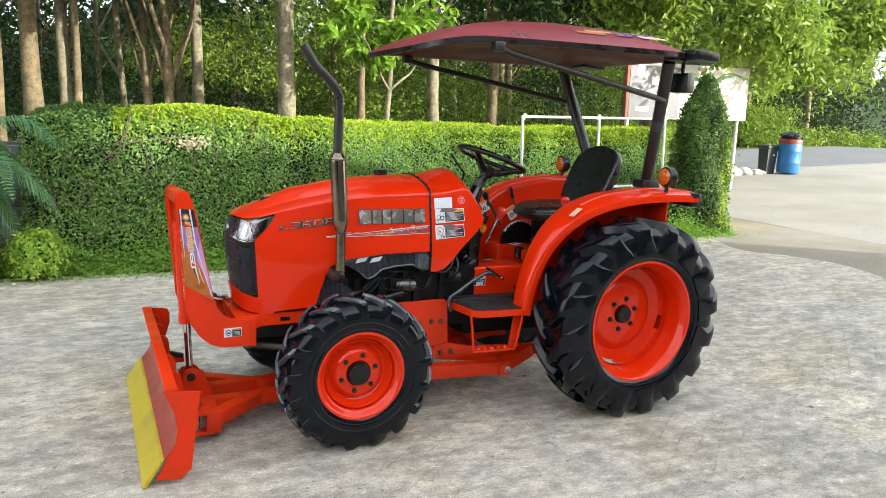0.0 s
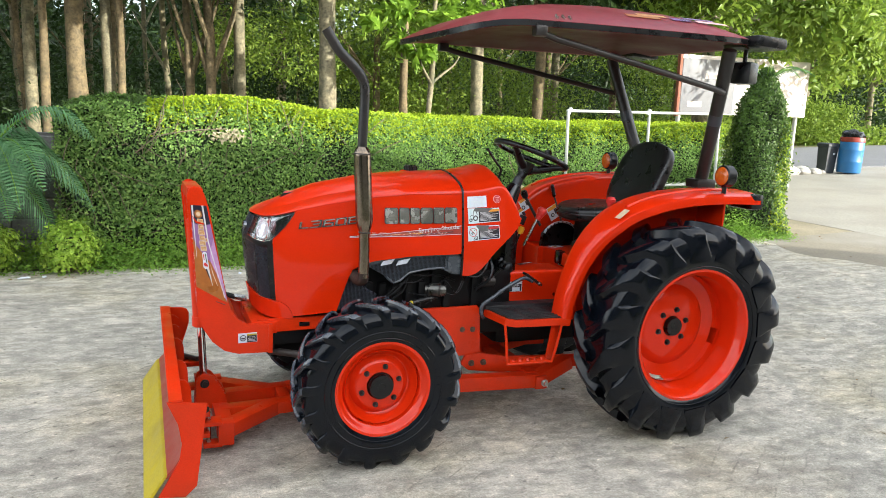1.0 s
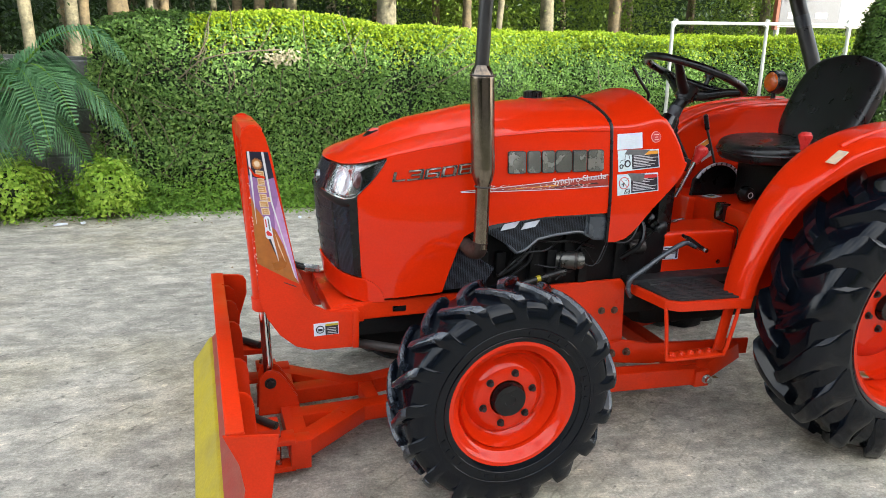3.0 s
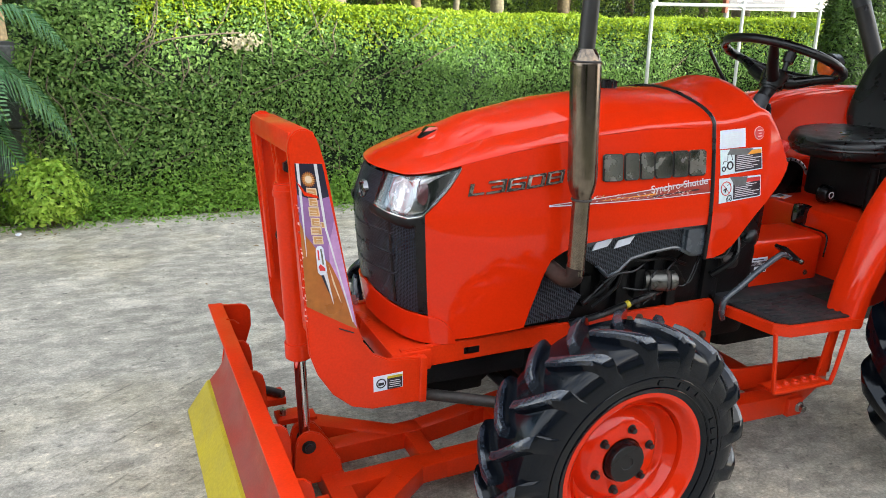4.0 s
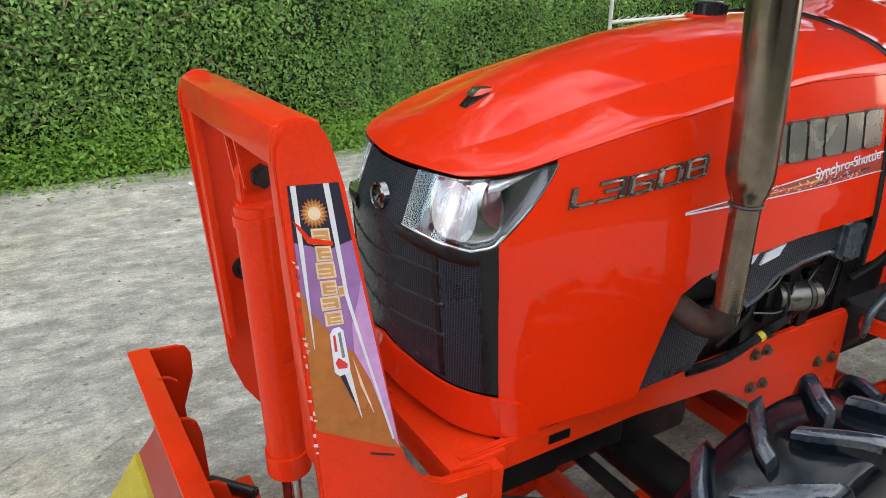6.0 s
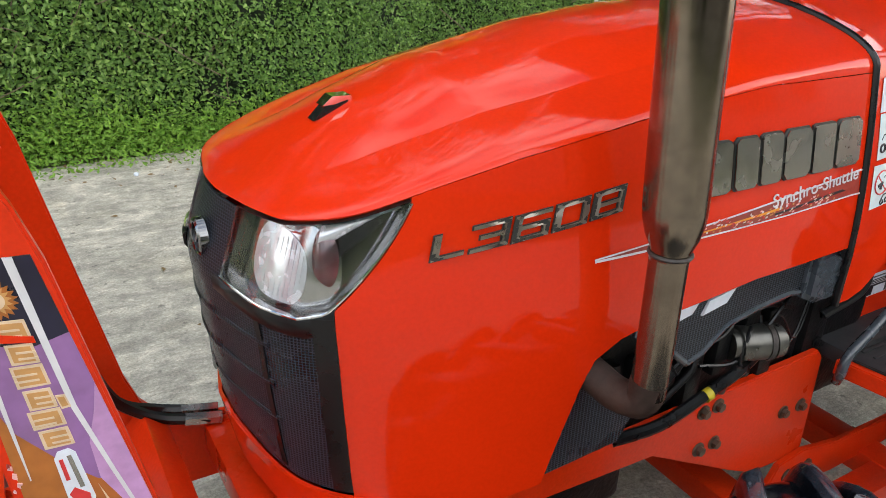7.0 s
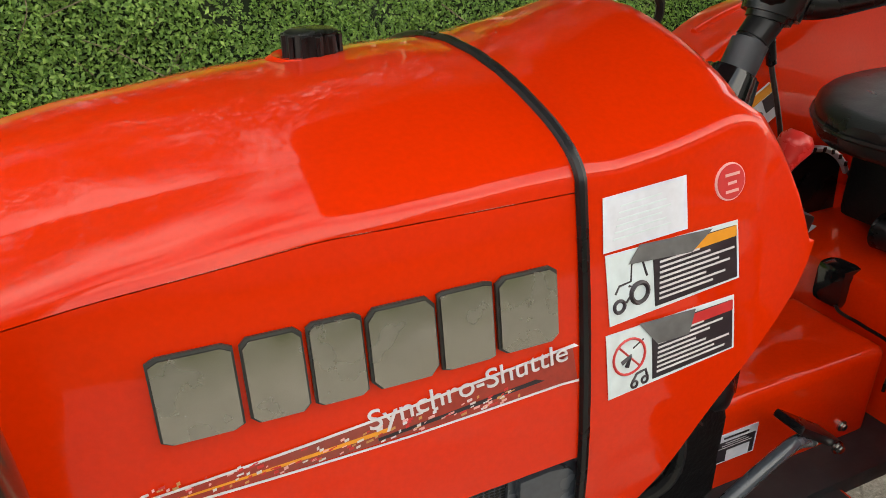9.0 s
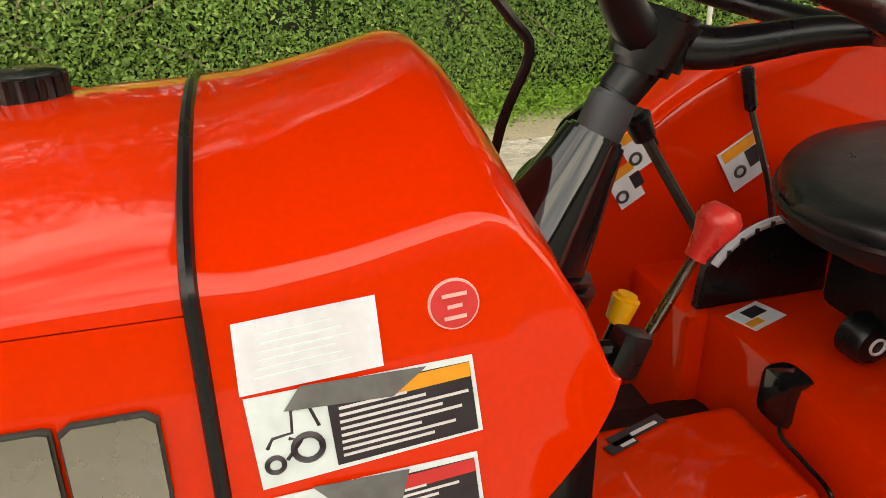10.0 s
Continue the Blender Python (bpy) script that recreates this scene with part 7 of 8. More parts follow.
for a_, b_, w_, h_ in (((-0.655, FC - 0.30, 0.106), (-0.655, FC + 0.30, 0.106), 0.072, 0.064), ((-0.340, FC - 0.08, 0.116), (-0.340, FC + 0.08, 0.116), 0.056, 0.058), ((-0.03, FC - 0.10, 0.142), (-0.03, FC + 0.10, 0.142), 0.055, 0.058)):
    part("push_cross_beam", beam(a_, b_, w_, h_, 0.003), RED_ROUGH, tractor, "red steel cross beam of the push frame")
for y in (CY - 0.034, CY + 0.034):
    c = part("clevis_plate", plate([(-0.772, 0.110), (-0.618, 0.110), (-0.626, 0.176), (-0.668, 0.248), (-0.690, 0.278), (-0.712, 0.290), (-0.736, 0.290), (-0.757, 0.276), (-0.766, 0.248), (-0.769, 0.19)], y - 0.007, y + 0.007, 0.003), RED_ROUGH, tractor)
    part("bolt", hexbolt((-0.726, y - 0.007, 0.242), (0, -1, 0), 0.015, 0.012), BOLT_DARK, c)
part("clevis_pin", cyl((-0.726, CY - 0.045, 0.242), (-0.726, CY + 0.045, 0.242), 0.012, n=16), BOLT_DARK, tractor)

# blade: curved mouldboard, cutting edge, end plates, ribs
Y0, Y1 = -0.745, 0.690
MB = smooth_path([(-0.910, 0, 0.428), (-0.872, 0, 0.335), (-0.860, 0, 0.250), (-0.876, 0, 0.180), (-0.928, 0, 0.112)], 6)
rows = [[(p.x, lerp(Y0, Y1, j / 6), p.z) for j in range(7)] for p in MB]
blade = part("blade", thick(grid(rows), 0.010), RED_WORN, tractor, "worn red curved dozer blade")
b = plate([(-0.916, 0.124), (-0.930, 0.120), (-1.008, 0.004), (-0.992, 0.002)], Y0 - 0.004, Y1 + 0.004, 0.002)
part("cutting_edge", b, YELLOW, blade, "scuffed yellow cutting edge")
k = beam((-0.884, Y0, 0.430), (-0.884, Y1, 0.430), 0.052, 0.010, 0.003)
part("top_flange", k, RED_ROUGH, blade)
for y, s in ((Y0, -1), (Y1, 1)):
    end = [(-0.917, 0.430), (-0.765, 0.412), (-0.775, 0.330), (-0.806, 0.065), (-0.850, 0.022), (-0.952, 0.034), (-0.900, 0.130), (-0.872, 0.180), (-0.862, 0.250), (-0.876, 0.335)]
    if s > 0:
        end = [(-0.910, 0.430), (-0.790, 0.422), (-0.768, 0.414), (-0.756, 0.392), (-0.756, 0.330), (-0.790, 0.220), (-0.800, 0.10), (-0.860, 0.04), (-0.930, 0.10), (-0.872, 0.180), (-0.862, 0.250), (-0.876, 0.335)]
    part("end_plate", plate(end, y - 0.006, y + 0.006, 0.002), RED_ROUGH, blade)
for y in (-0.48, -0.22, 0.12, 0.36, 0.55):
    part("blade_rib", plate([(-0.880, 0.424), (-0.838, 0.418), (-0.820, 0.402), (-0.812, 0.37), (-0.800, 0.12), (-0.86, 0.09), (-0.862, 0.19), (-0.850, 0.25), (-0.862, 0.33)], y - 0.006, y + 0.006, 0.002), RED_ROUGH, blade)
part("blade_back_beam", beam((-0.822, -0.52, 0.125), (-0.822, 0.46, 0.125), 0.05, 0.055), RED_ROUGH, blade)

# ---- fenders and driver's place ----
FEN = smooth_path([(0.990, 0, 0.560), (1.005, 0, 0.700), (1.045, 0, 0.860), (1.105, 0, 0.990), (1.190, 0, 1.095), (1.300, 0, 1.172), (1.450, 0, 1.224), (1.650, 0, 1.254), (1.850, 0, 1.264), (2.075, 0, 1.262)], 5)
for s in (-1, 1):
    prof = [(-0.411, -0.034), (-0.411, -0.020), (-0.415, -0.004), (-0.424, 0.007), (-0.440, 0.013), (-0.47, 0.014), (-0.56, 0.008), (-0.635, 0.000), (-0.655, -0.012), (-0.660, -0.030), (-0.660, -0.052)]
    rows = []
    for i, p in enumerate(FEN):
        a, c = FEN[max(i - 1, 0)], FEN[min(i + 1, len(FEN) - 1)]
        d = (c - a).normalized()
        nx, nz = -d.z, d.x
        slim = interp(p.x, [0.99, 1.06, 1.20, 1.40], [0.42, 0.58, 0.84, 1.0])
        rows.append([(p.x + nx * o, ym(s, 0.411 - (y + 0.411) * slim), p.z + nz * o) for y, o in prof])
    fen = part("fender", thick(grid(rows), 0.004), RED, tractor, "glossy red rear fender")
    pts = [(p.x, p.z) for p in FEN] + [(2.02, 0.98), (1.85, 0.80), (1.40, 0.62), (1.10, 0.56)]
    part("fender_wall", plate(pts, ym(s, 0.425), ym(s, 0.415), 0), RED, fen)
    bead = [(p.x, ym(s, 0.545), p.z + 0.006) for p in FEN if 1.28 < p.x < 1.98]
    part("fender_bead", tube(bead, 0.013, 10), RED, fen)
    part("fender_wall", box((1.86, ym(s, 0.53), 1.16), (0.012, 0.20, 0.18), bevel=0.003), RED, fen)
    k = box((2.055, ym(s, 0.565), 1.222), (0.085, 0.19, 0.085), bevel=0.018)
    part("tail_light_housing", k, BLACK, fen, "black plastic tail light housing")
    # stripe-shaped pressing and small stickers
    part("fender_sticker", box((1.235, ym(s, 0.600), 1.152), (0.07, 0.045, 0.0015), (0, -38, 0), 0), CREAM, fen, "small cream sticker")
    # amber flasher on the fender
    lx, ly, lz = 1.85, (-0.62 if s < 0 else 0.43), 1.355
    k = lathe([(0.0, 0.030), (0.045, 0.030), (0.056, 0.022), (0.058, -0.022), (0.050, -0.032), (0.0, -0.032)], 32, side=1)
    bmesh.ops.transform(k, matrix=pose(lx, ly, lz, 0, 0, 90 - s * 0), verts=k.verts)
    fl = part("indicator_lamp", k, BLACK, tractor, "round amber indicator lamp in black housing")
    for sg in (-1, 1):
        k = lathe([(0.0, 0.040), (0.025, 0.039), (0.042, 0.034), (0.048, 0.028), (0.049, 0.020)], 32, side=sg)
        bmesh.ops.transform(k, matrix=pose(lx, ly, lz, 0, 0, 90), verts=k.verts)
        part("lamp_lens", k, AMBER, fl, "amber lens")
    part("lamp_foot", cyl((lx, ly, 1.262), (lx, ly, 1.302), 0.012, n=12), BLACK, fl)

# step plate, strap step, box, platform
STEP = [(0.662, -0.270), (0.690, -0.462), (0.735, -0.500), (1.040, -0.520), (1.050, -0.240), (0.90, -0.200)]
k = plate(STEP, 0.560, 0.597, 0.003, axis="z")
step = part("step_plate", k, RED_ROUGH, tractor, "red step plate with ribbed black rubber mat")
mat_pts = [(0.678, -0.275), (0.704, -0.455), (0.742, -0.486), (1.030, -0.504), (1.038, -0.24), (0.90, -0.21)]
rub = part("rubber_mat", plate(mat_pts, 0.5975, 0.604, 0.002, axis="z"), RUBBER_MAT, step, "ribbed black rubber mat")
for j in range(9):
    for i in range(3):
        y = -0.47 + 0.026 * j
        x = 0.76 + 0.095 * i
        part("mat_rib", box((x, y, 0.6055), (0.075, 0.008, 0.005), (0, 0, -2), 0.002), RUBBER_MAT, rub)
k = tube(smooth_path([(0.680, -0.485, 0.575), (0.690, -0.490, 0.50), (0.700, -0.500, 0.385), (0.712, -0.505, 0.372), (0.80, -0.508, 0.371), (0.93, -0.512, 0.372), (0.955, -0.512, 0.382), (0.985, -0.508, 0.50), (0.998, -0.505, 0.57)], 4), 0.0075, 8)
ss = part("strap_step", k, RED_ROUGH, tractor, "red hanging strap step with perforated tread")
k = box((0.828, -0.475, 0.371), (0.235, 0.065, 0.006), bevel=0.002)
for i in range(5):
    hole = lathe([(0.006, 0.0), (0.009, 0.008), (0.012, 0.008), (0.015, 0.0)], 12, side=1)
    bmesh.ops.transform(hole, matrix=pose(0.745 + 0.042 * i, -0.475, 0.374, 90, 0, 0), verts=hole.verts)
    join(k, hole)
part("step_tread", k, RED_ROUGH, ss)
part("step_leg", box((0.975, -0.465, 0.47), (0.045, 0.010, 0.20), (0, 8, 0), 0.003), RED_ROUGH, ss)
k = box((1.003, -0.105, 0.690), (0.38, 0.20, 0.186), bevel=0.024, seg=4)
bx = part("step_box", k, RED, tractor, "red steel box beside the platform")
bst = part("box_sticker", box((0.871, -0.2058, 0.697), (0.088, 0.0012, 0.056), (0, 0, 0), 0), PAPER, bx, "small black and white sticker")
part("sticker_panel", box((0.871, -0.2066, 0.691), (0.080, 0.0012, 0.038), bevel=0), INK, bst)
part("sticker_panel", box((0.878, -0.2074, 0.683), (0.046, 0.0012, 0.020), bevel=0), PAPER, bst)
for i in range(3):
    part("sticker_print", box((0.871, -0.2072, 0.699 + 0.0042 * i), (0.066 - 0.012 * i, 0.0010, 0.0013), bevel=0), WHITE_INK, bst)
part("sticker_print", box((0.871, -0.2066, 0.717), (0.050, 0.0010, 0.003), bevel=0), INK, bst)
for i, (x, y, w, h) in enumerate(((1.020, -0.030, 0.10, 0.020), (0.985, -0.052, 0.05, 0.018))):
    part("box_sticker", box((x, y, 0.7865), (w, h, 0.0012), (0, 0, 18), 0), INK, bx, "black strip sticker")
    part("sticker_print", box((x + 0.01, y, 0.7873), (w * 0.5, h * 0.3, 0.0010), (0, 0, 18), 0), WHITE_INK, bx)
part("bolt", hexbolt((1.12, -0.205, 0.645), (0, -1, 0), 0.007, 0.006), STEEL, bx)
k = box((1.435, -0.135, 0.72), (0.42, 0.56, 0.27), bevel=0.020)
base = part("seat_console", k, RED, tractor, "red seat console with lever slots")
part("console_recess", box((1.232, -0.058, 0.822), (0.05, 0.062, 0.080), (0, 0, 0), 0.016), BLACK_GLOSS, base, "black recessed cover")
part("cable", tube(smooth_path([(1.222, -0.070, 0.790), (1.200, -0.10, 0.790), (1.196, -0.15, 0.790), (1.192, -0.212, 0.780), (1.19, -0.216, 0.70)]), 0.0032, 8), BLACK, base)
stk = part("console_sticker", box((1.288, 0.094, 0.8565), (0.080, 0.055, 0.0012), (0, 0, 20), 0), PAPER, base, "orange, white and black sticker")
part("sticker_panel", box((1.272, 0.075, 0.8573), (0.034, 0.014, 0.0012), (0, 0, 20), 0), ORANGE_INK, stk)
part("sticker_panel", box((1.290, 0.104, 0.8573), (0.040, 0.022, 0.0012), (0, 0, 20), 0), INK, stk)
part("console_knob", lathe([(0.0, 0.020), (0.028, 0.018), (0.034, 0.008), (0.036, -0.02), (0.0, -0.02)], 24, (1.348, -0.060, 0.895)), BLACK, base, "black round knob")
part("knob_mark", tube([(1.348 + 0.012 * math.cos(a), -0.081, 0.895 + 0.012 * math.sin(a)) for a in [2 * math.pi * i / 14 for i in range(14)]], 0.0022, 5, closed=True), WHITE_INK, base)
k = box((0.98, 0.0, 0.60), (0.62, 0.56, 0.035), bevel=0.006)
part("platform", k, RUBBER_MAT, tractor, "black rubber-covered driver's platform")
part("seat_platform", box((1.82, CL, 0.82), (0.40, 0.72, 0.30), bevel=0.03), RED, tractor)
part("seat_platform", box((1.40, 0.23, 0.72), (0.42, 0.20, 0.26), bevel=0.02), RED, tractor)
k = plate([(1.215, 0.85), (1.222, 0.925), (1.265, 0.970), (1.33, 0.99), (1.40, 0.985), (1.45, 0.96), (1.46, 0.85)], 0.145, 0.165, 0.002)
part("quadrant", k, BLACK, tractor, "black lever quadrant")
arc = [(1.35 + 0.135 * math.cos(radians(a)), 0.142, 0.865 + 0.132 * math.sin(radians(a))) for a in range(30, 156, 6)]
part("quadrant_scale", tube(arc, 0.007, 6), PAPER, tractor, "white marked lever scale")
for i in range(0, len(arc) - 1, 2):
    part("scale_mark", box((arc[i][0], 0.134, arc[i][2]), (0.006, 0.003, 0.010), bevel=0), INK, tractor)
# stickers on the far fender wall
for x, z, w, h, rot in ((1.392, 1.030, 0.078, 0.088, -32), (1.180, 1.076, 0.055, 0.075, -32), (1.162, 1.008, 0.05, 0.07, -32)):
    q = part("fender_sticker", box((x, 0.3204, z), (w, 0.0015, h), (0, rot, 0), 0), PAPER, tractor, "orange and white pictogram sticker")
    part("sticker_panel", box((x - 0.012, 0.3194, z + 0.028), (w * 0.95, 0.0015, h * 0.24), (0, rot, 0), 0), ORANGE_INK, q)
    part("sticker_panel", box((x + 0.02, 0.3191, z + 0.012), (w * 0.4, 0.0015, h * 0.4), (0, rot, 0), 0), INK, q)
    part("pictogram", tube([(x - 0.004 + 0.010 * math.cos(a), 0.3191, z - 0.018 + 0.010 * math.sin(a)) for a in [2 * math.pi * i / 14 for i in range(14)]], 0.003, 5, closed=True), INK, q)

# seat
def cushion(w, l, h, nu=18, nv=14, power=3.2, dish=0.02, taper=0.0):
    rows = []
    for i in range(nu + 1):
        row = []
        for j in range(nv * 2):
            a = 2 * math.pi * j / (nv * 2)
            t = -1 + 2 * i / nu
            r = max(0.02, (1 - abs(t) ** power)) ** (1 / power)
            cy, cz = math.cos(a), math.sin(a)
            k2 = (abs(cy) ** 4.2 + abs(cz) ** 4.2) ** (-1 / 4.2)
            y, z = w / 2 * r * cy * k2, h / 2 * r ** 0.5 * cz * k2
            if z > 0:
                z -= dish * max(0, 1 - (2 * y / w) ** 2) * r
            row.append((l / 2 * t, y * (1 - taper * max(0.0, -t - 0.1) ** 1.6), z))
        rows.append(row)
    k = grid(rows, close_v=True)
    k.verts.ensure_lookup_table()
    n2 = nv * 2
    k.faces.new([k.verts[i] for i in range(n2)])
    k.faces.new([k.verts[len(k.verts) - n2 + i] for i in range(n2)])
    return k


k = cushion(0.45, 0.45, 0.105, power=2.6, taper=0.35)
bmesh.ops.transform(k, matrix=pose(1.452, CL, 1.098, 0, -4, 0), verts=k.verts)
seat = part("seat", k, SEAT, tractor, "black vinyl driver's seat with worn cushion", smooth=60)
k = cushion(0.44, 0.46, 0.10, dish=0.03)
bmesh.ops.transform(k, matrix=pose(1.735, CL, 1.285, 0, -66, 0), verts=k.verts)
part("backrest", k, SEAT, seat, smooth=60)
pip = []
for i in range(48):
    a = 2 * math.pi * i / 48
    t = math.copysign(abs(math.cos(a)) ** 0.75, math.cos(a))
    hw = 0.227 * max(0.0, 1 - abs(t) ** 2.6) ** (1 / 2.6) * (1 - 0.35 * max(0.0, -t - 0.1) ** 1.6)
    pip.append((1.452 + 0.226 * t, CL + math.copysign(hw, math.sin(a)), 1.097 + 0.016 * t))
part("piping", tube(pip, 0.0055, 6, closed=True), SEAT, seat)
part("seat_base", box((1.55, CL, 0.95), (0.30, 0.28, 0.17), bevel=0.02), ENGINE, seat, "dark seat suspension")
for i in range(6):
    part("spring", cyl((1.40 + 0.05 * i, -0.20, 0.86), (1.40 + 0.05 * i, -0.20, 1.02), 0.016, n=10), ENGINE, seat)

# steering
AX = Vector((0.342, 0, 0.940)).normalized()
SC = Vector((1.000, CL, 1.400))
SX = AX.cross(Vector((0, 1, 0))).normalized()
SY = Vector((0, 1, 0))
R = 0.205
k = tube([SC + R * (math.cos(a) * SX + math.sin(a) * SY) for a in [2 * math.pi * i / 48 for i in range(48)]], 0.0150, 10, closed=True)
sw = part("steering_wheel", k, BLACK, tractor, "black plastic steering wheel")
for a in (radians(90), radians(210), radians(330)):
    d = math.cos(a) * SX + math.sin(a) * SY
    pts = smooth_path([SC - AX * 0.075 + d * 0.02, SC - AX * 0.062 + d * 0.07, SC - AX * 0.020 + d * 0.15, SC + d * R], 5)
    part("spoke", tube(pts, [0.026 - 0.0009 * i for i in range(len(pts))], 10), BLACK, sw)
part("wheel_hub", cyl(SC - AX * 0.110, SC - AX * 0.045, 0.040, 0.048, 24, 0.008), BLACK, sw)
kk = SC + R * (math.cos(2.5) * SX + math.sin(2.5) * SY)
k = cyl(kk + AX * 0.010, kk + AX * 0.035, 0.010, n=12)
cyl(kk + AX * 0.035, kk + AX * 0.085, 0.020, 0.024, 18, 0.008, bm=k)
part("spinner_knob", k, BLACK, sw, "black spinner knob")
c0, c1, c2, c3 = SC - AX * 0.100, Vector((0.936, CL, 1.270)), Vector((0.918, CL, 1.232)), Vector((0.846, CL, 1.100))
k = cyl(c1, c0, 0.024, 0.026, 20, 0.003)
col = part("steering_column", k, BLACK, tractor, "black plastic steering column")
part("column_tube", cyl(c2 - AX * 0.02, c1 + AX * 0.004, 0.0265, n=20, bevel=0.004), GREY_PLASTIC, col)
k = cyl(c3, c2, 0.068, 0.035, 40, 0.004)
part("column_boot", k, BLACK_GLOSS, col, "glossy black column boot")
k = cyl((0.800, CL, 1.00), (0.848, CL, 1.098), 0.088, 0.086, 24, 0.010)
part("column_base", k, BLACK, col)
k = box((0.84, CL, 0.82), (0.08, 0.30, 0.40), bevel=0.03)
part("dash_panel", k, BLACK, tractor, "black dashboard back panel")
# mirror stalk, levers, pedals
k = tube(smooth_path([(0.835, 0.12, 1.06), (0.862, 0.115, 1.20), (0.893, 0.10, 1.295), (0.868, 0.098, 1.335), (0.848, 0.10, 1.36), (0.80, 0.10, 1.42)], 4), 0.007, 8)
part("mirror_stalk", k, BLACK, tractor, "black bent rod")
k = tube([(1.022, 0.004, 0.880), (1.098, 0.0, 1.040)], 0.0085, 10)
lv = part("lever", k, STEEL, tractor, "gear lever with red knob")
knob = lathe([(0.0, 0.060), (0.020, 0.058), (0.031, 0.046), (0.032, 0.032), (0.024, 0.010), (0.017, -0.018), (0.017, -0.026), (0.0, -0.026)], 24, side=1)
bmesh.ops.transform(knob, matrix=Matrix.Translation((1.107, 0.0, 1.052)) @ Matrix.Scale(0.92, 4) @ Vector((0.44, -0.05, 0.88)).to_track_quat("Y", "Z").to_matrix().to_4x4(), verts=knob.verts)
part("knob", knob, RED_KNOB, lv, "red plastic knob")
k = tube([(1.235, 0.20, 0.965), (1.118, 0.20, 1.140)], 0.009, 8)
lv = part("lever", k, IRON, tractor, "steel lever with black knob")
part("knob", cyl((1.124, 0.20, 1.128), (1.098, 0.20, 1.176), 0.016, 0.023, 16, 0.009), BLACK, lv)
k = tube(smooth_path([(1.47, 0.30, 0.87), (1.44, 0.30, 0.98), (1.372, 0.30, 1.14)]), 0.006, 8)
lv = part("lever", k, IRON, tractor, "thin lever with black grip")
part("knob", cyl((1.376, 0.30, 1.130), (1.354, 0.30, 1.205), 0.011, n=12, bevel=0.004), BLACK, lv)
k = tube(smooth_path([(0.815, -0.19, 1.055), (0.848, -0.212, 1.068), (0.876, -0.222, 1.072)]), 0.009, 8)
box((0.876, -0.222, 1.066), (0.034, 0.026, 0.05), (0, 20, 0), 0.006, bm=k)
part("lever_bracket", k, BLACK, tractor, "black lever bracket")
part("grip_stalk", cyl((0.955, 0.0, 0.86), (0.990, 0.0, 0.956), 0.007, n=10), BLACK, tractor)
part("yellow_grip", cyl((0.988, 0.0, 0.950), (1.002, 0.0, 0.992), 0.016, 0.020, 16, 0.006), YELLOW_KNOB, tractor, "yellow plastic grip")
# red knob by the seat
k = tube([(1.36, -0.305, 0.90), (1.365, -0.31, 1.15)], 0.007, 8)
lv = part("lever", k, STEEL, tractor, "short lever with red knob")
knob = lathe([(0.0, 0.055), (0.018, 0.052), (0.027, 0.040), (0.026, 0.026), (0.016, 0.0), (0.014, -0.02), (0.0, -0.02)], 20, side=1)
bmesh.ops.transform(knob, matrix=pose(1.365, -0.311, 1.150, 90, 0, 0), verts=knob.verts)
part("knob", knob, RED_KNOB, lv, "red plastic knob")
k = tube(smooth_path([(0.655, -0.285, 0.555), (0.632, -0.300, 0.590), (0.640, -0.302, 0.632), (0.700, -0.302, 0.672), (0.770, -0.301, 0.718), (0.850, -0.298, 0.758), (0.888, -0.292, 0.762), (0.935, -0.282, 0.742)], 6), 0.0105, 14)
ped = part("pedal_arm", k, GREY_ENAMEL, tractor, "clutch pedal on a bent steel arm")
part("pedal_pad", box((0.938, -0.272, 0.752), (0.118, 0.052, 0.014), (0, 33, 0), 0.005), BLACK, ped, "black rubber pedal pad")
part("bolt", hexbolt((0.968, -0.300, 0.730), (0, -1, 0), 0.007, 0.007), STEEL, ped)
k = tube(smooth_path([(0.66, -0.17, 0.62), (0.70, -0.20, 0.72), (0.76, -0.23, 0.80)]), 0.010, 8)
part("pedal_arm", k, ENGINE, tractor)

# canopy and its frame
for s in (-1, 1):
    k = tube([(2.000, s * 0.270, 1.10), (2.000, s * 0.270, 1.29), (1.955, s * 0.355, 1.52), (1.860, s * 0.530, 2.005)], 0.036, 16)
    post = part("roof_post", k, SOOT, tractor, "black steel canopy post")
    part("post_foot", box((2.000, s * 0.270, 1.285), (0.13, 0.11, 0.05), bevel=0.012), SOOT, post)
    part("post_tape", cyl((1.935, s * 0.392, 1.62), (1.925, s * 0.411, 1.675), 0.0375, n=16), GREY_PLASTIC, post)
    pts = [(1.895, s * 0.478, 1.790), (1.830, s * 0.500, 1.800), (1.30, s * 0.540, 1.885), (0.80, s * 0.570, 1.962), (0.700, s * 0.58, 1.985)]
    part("roof_brace", tube(pts, 0.016, 12), SOOT, post)
    part("brace_foot", box((0.695, s * 0.585, 1.990), (0.06, 0.05, 0.05), bevel=0.01), SOOT, post)
RX0, RX1, RY = 0.345, 2.075, 0.625


def roof_edge(t, k):
    """Outline of the canopy, t round it, shrunk to k."""
    a = 2 * math.pi * t
    c, s_ = math.cos(a), math.sin(a)
    n_ = 6.0
    q = (abs(c) ** n_ + abs(s_) ** n_) ** (-1 / n_)
    return (lerp(RX0, RX1, 0.5) + (RX1 - RX0) / 2 * c * q * k, RY * s_ * q * (k if k < 1 else 1) * (1 - 0.10 * max(0, -c) ** 2), 0)


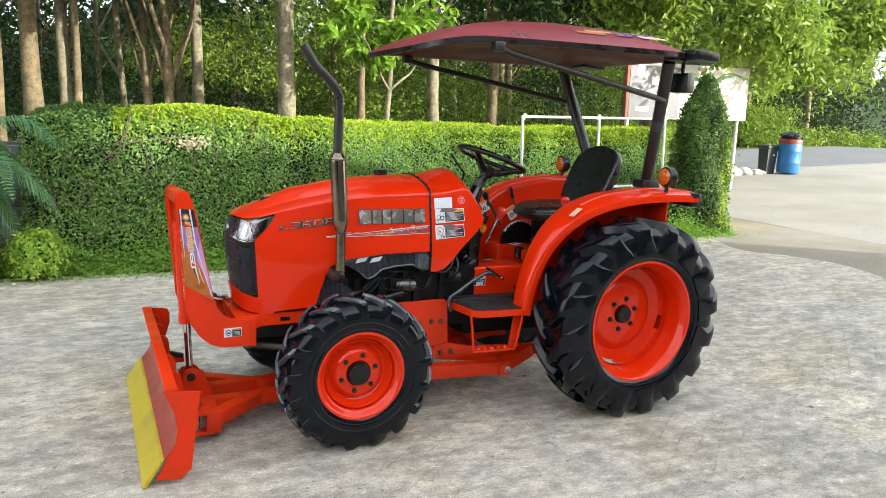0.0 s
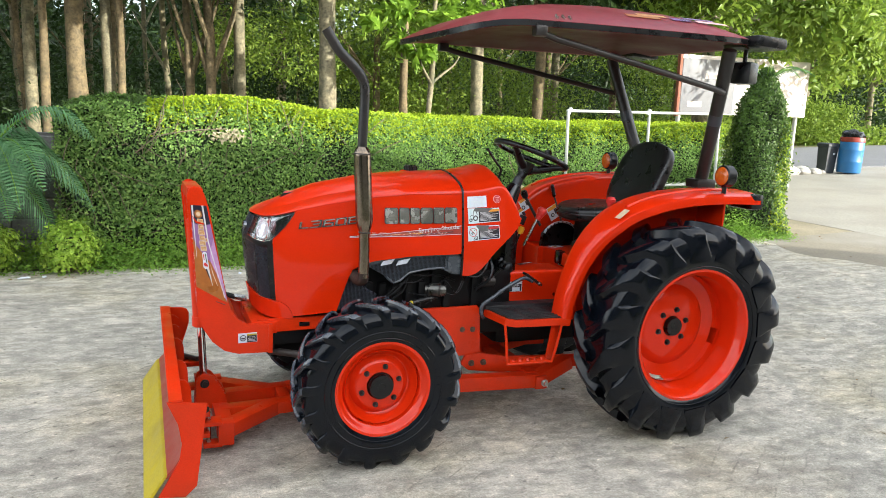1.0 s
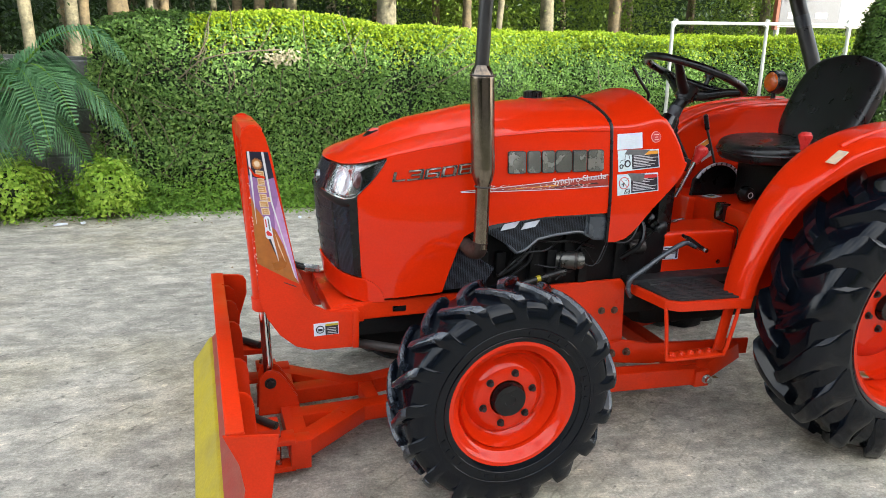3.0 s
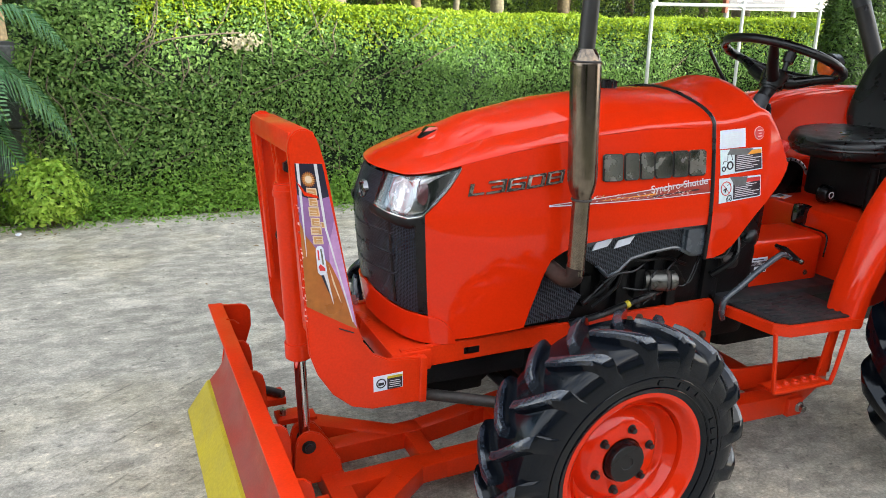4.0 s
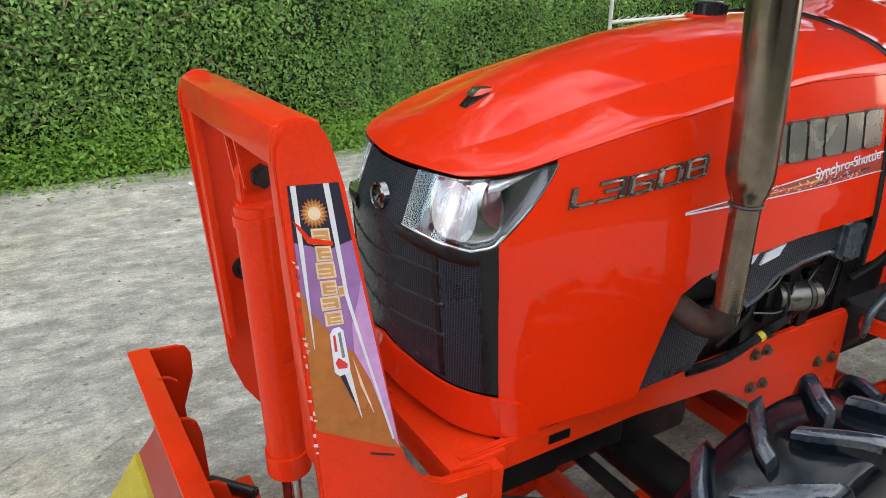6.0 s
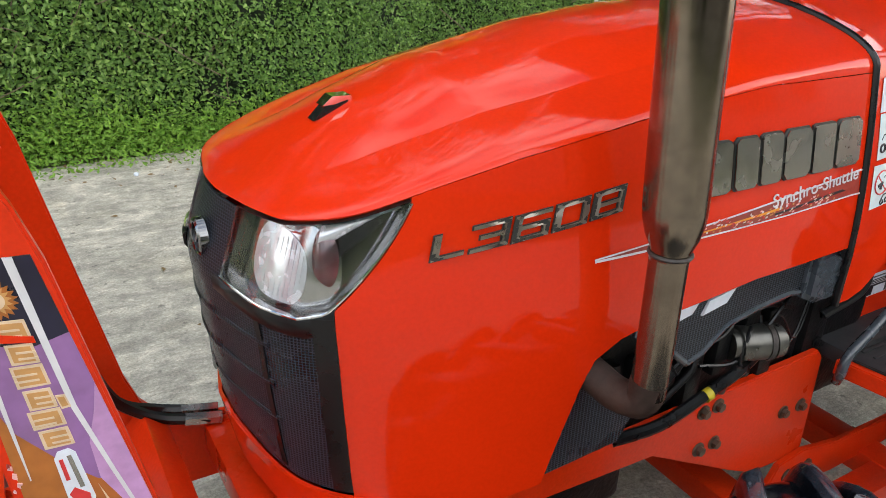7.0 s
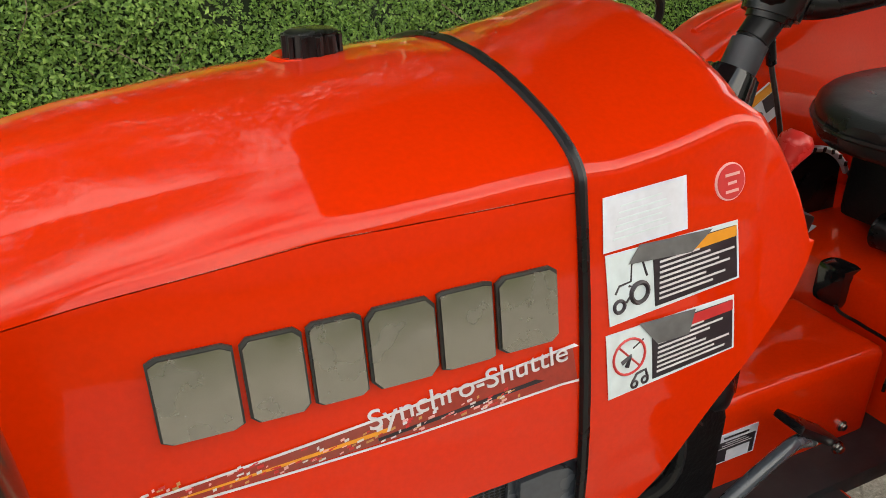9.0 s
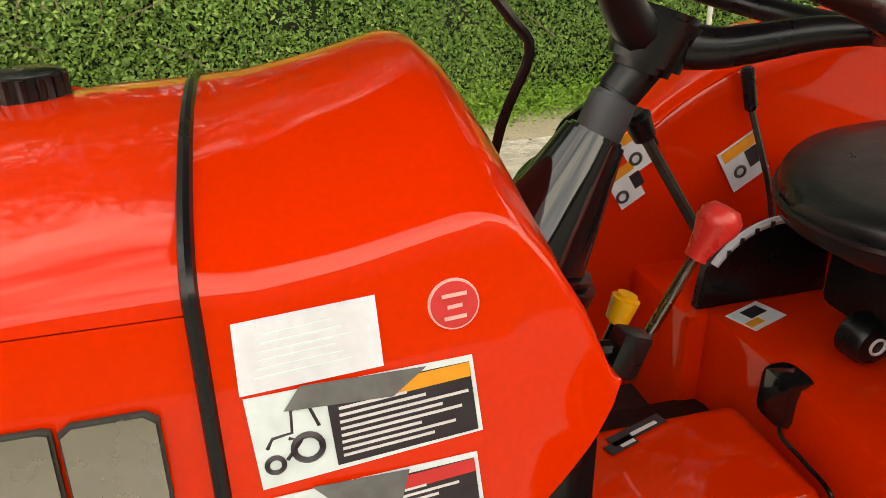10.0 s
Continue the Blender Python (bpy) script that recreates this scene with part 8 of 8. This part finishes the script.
def roof_z(x, k):
    tip = 0.045 * max(0.0, (0.62 - x) / 0.28) ** 2
    return 2.030 + 0.020 * (x - 0.345) - tip + 0.155 * (1 - k ** 2.6) * interp(x, [0.30, 0.7, 1.2, 1.8, 2.1], [0.55, 0.85, 1.0, 0.95, 0.75])


ks = [1.0, 0.985, 0.96, 0.92, 0.86, 0.78, 0.68, 0.55, 0.40, 0.2, 0.02]
rows, underneath = [], []
N = 72
for i in range(N):
    row = []
    for k_ in ks:
        x, y, _ = roof_edge(i / N, k_)
        row.append((x, y, roof_z(x, k_)))
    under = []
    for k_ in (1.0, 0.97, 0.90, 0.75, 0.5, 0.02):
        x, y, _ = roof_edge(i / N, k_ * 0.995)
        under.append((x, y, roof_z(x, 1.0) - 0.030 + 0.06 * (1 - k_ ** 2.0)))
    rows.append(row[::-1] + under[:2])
    underneath.append(under[1:])
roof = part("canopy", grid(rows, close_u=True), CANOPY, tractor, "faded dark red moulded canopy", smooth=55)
# lower face of the canopy, painted in the shade-darkened red
part("canopy_underside", grid(underneath, close_u=True), SHADED_RED, roof, "canopy underside, its red darkened for shade", smooth=55)
edge = [Vector((*roof_edge(i / N, 1.004)[:2], roof_z(roof_edge(i / N, 1)[0], 1.0) - 0.012)) for i in range(N)]
k = grid([[(p.x, p.y, p.z + d) for d in (-0.016, -0.010, 0.006, 0.010)] for p in edge], close_u=True)
part("canopy_trim", thick(k, 0.006), BLACK, roof, "black rubber canopy trim")
k = box((2.03, -0.52, 2.050), (0.20, 0.26, 0.060), (0, 2, 0), 0.02)
part("canopy_corner", k, BLACK, roof, "black canopy corner cap")
k = box((2.03, 0.52, 2.050), (0.20, 0.26, 0.060), (0, 2, 0), 0.02)
part("canopy_corner", k, BLACK, roof, "black canopy corner cap")
for i in range(3):
    for j in range(2):
        part("canopy_rivet", cyl((0.78 + 0.035 * i, -0.585 + 0.015 * j, roof_z(0.8, 0.955 - 0.03 * j) - 0.005), (0.78 + 0.035 * i, -0.590 + 0.015 * j, roof_z(0.8, 0.955 - 0.03 * j) + 0.008), 0.006, n=8), STEEL, roof)
# worn decals on the canopy side
for x0, x1, k0, k1, mt in ((1.22, 1.42, 0.82, 0.76, BROWN_DECAL), (1.30, 1.48, 0.76, 0.71, GOLD), (1.50, 1.62, 0.80, 0.74, PURPLE), (1.66, 1.86, 0.80, 0.745, PINK_INK), (1.60, 1.80, 0.73, 0.68, PURPLE)):
    rows = []
    for i in range(7):
        x = lerp(x0, x1, i / 6)
        rows.append([(x, -RY * kk_, roof_z(x, kk_) + 0.004) for kk_ in (k0, lerp(k0, k1, 0.5), k1)])
    part("canopy_decal", thick(grid(rows), 0.001), mt, roof)
# work light under the rear corner
k = box((2.03, -0.47, 1.90), (0.10, 0.115, 0.115), (0, 0, 20), 0.018)
wl = part("work_light", k, BLACK, tractor, "black square work light")
part("lens", box((2.080, -0.452, 1.90), (0.006, 0.094, 0.094), (0, 0, 20), 0.003), SMOKED, wl)
part("bracket", tube([(2.02, -0.475, 2.02), (2.02, -0.475, 1.945)], 0.012, 8), BLACK, wl)
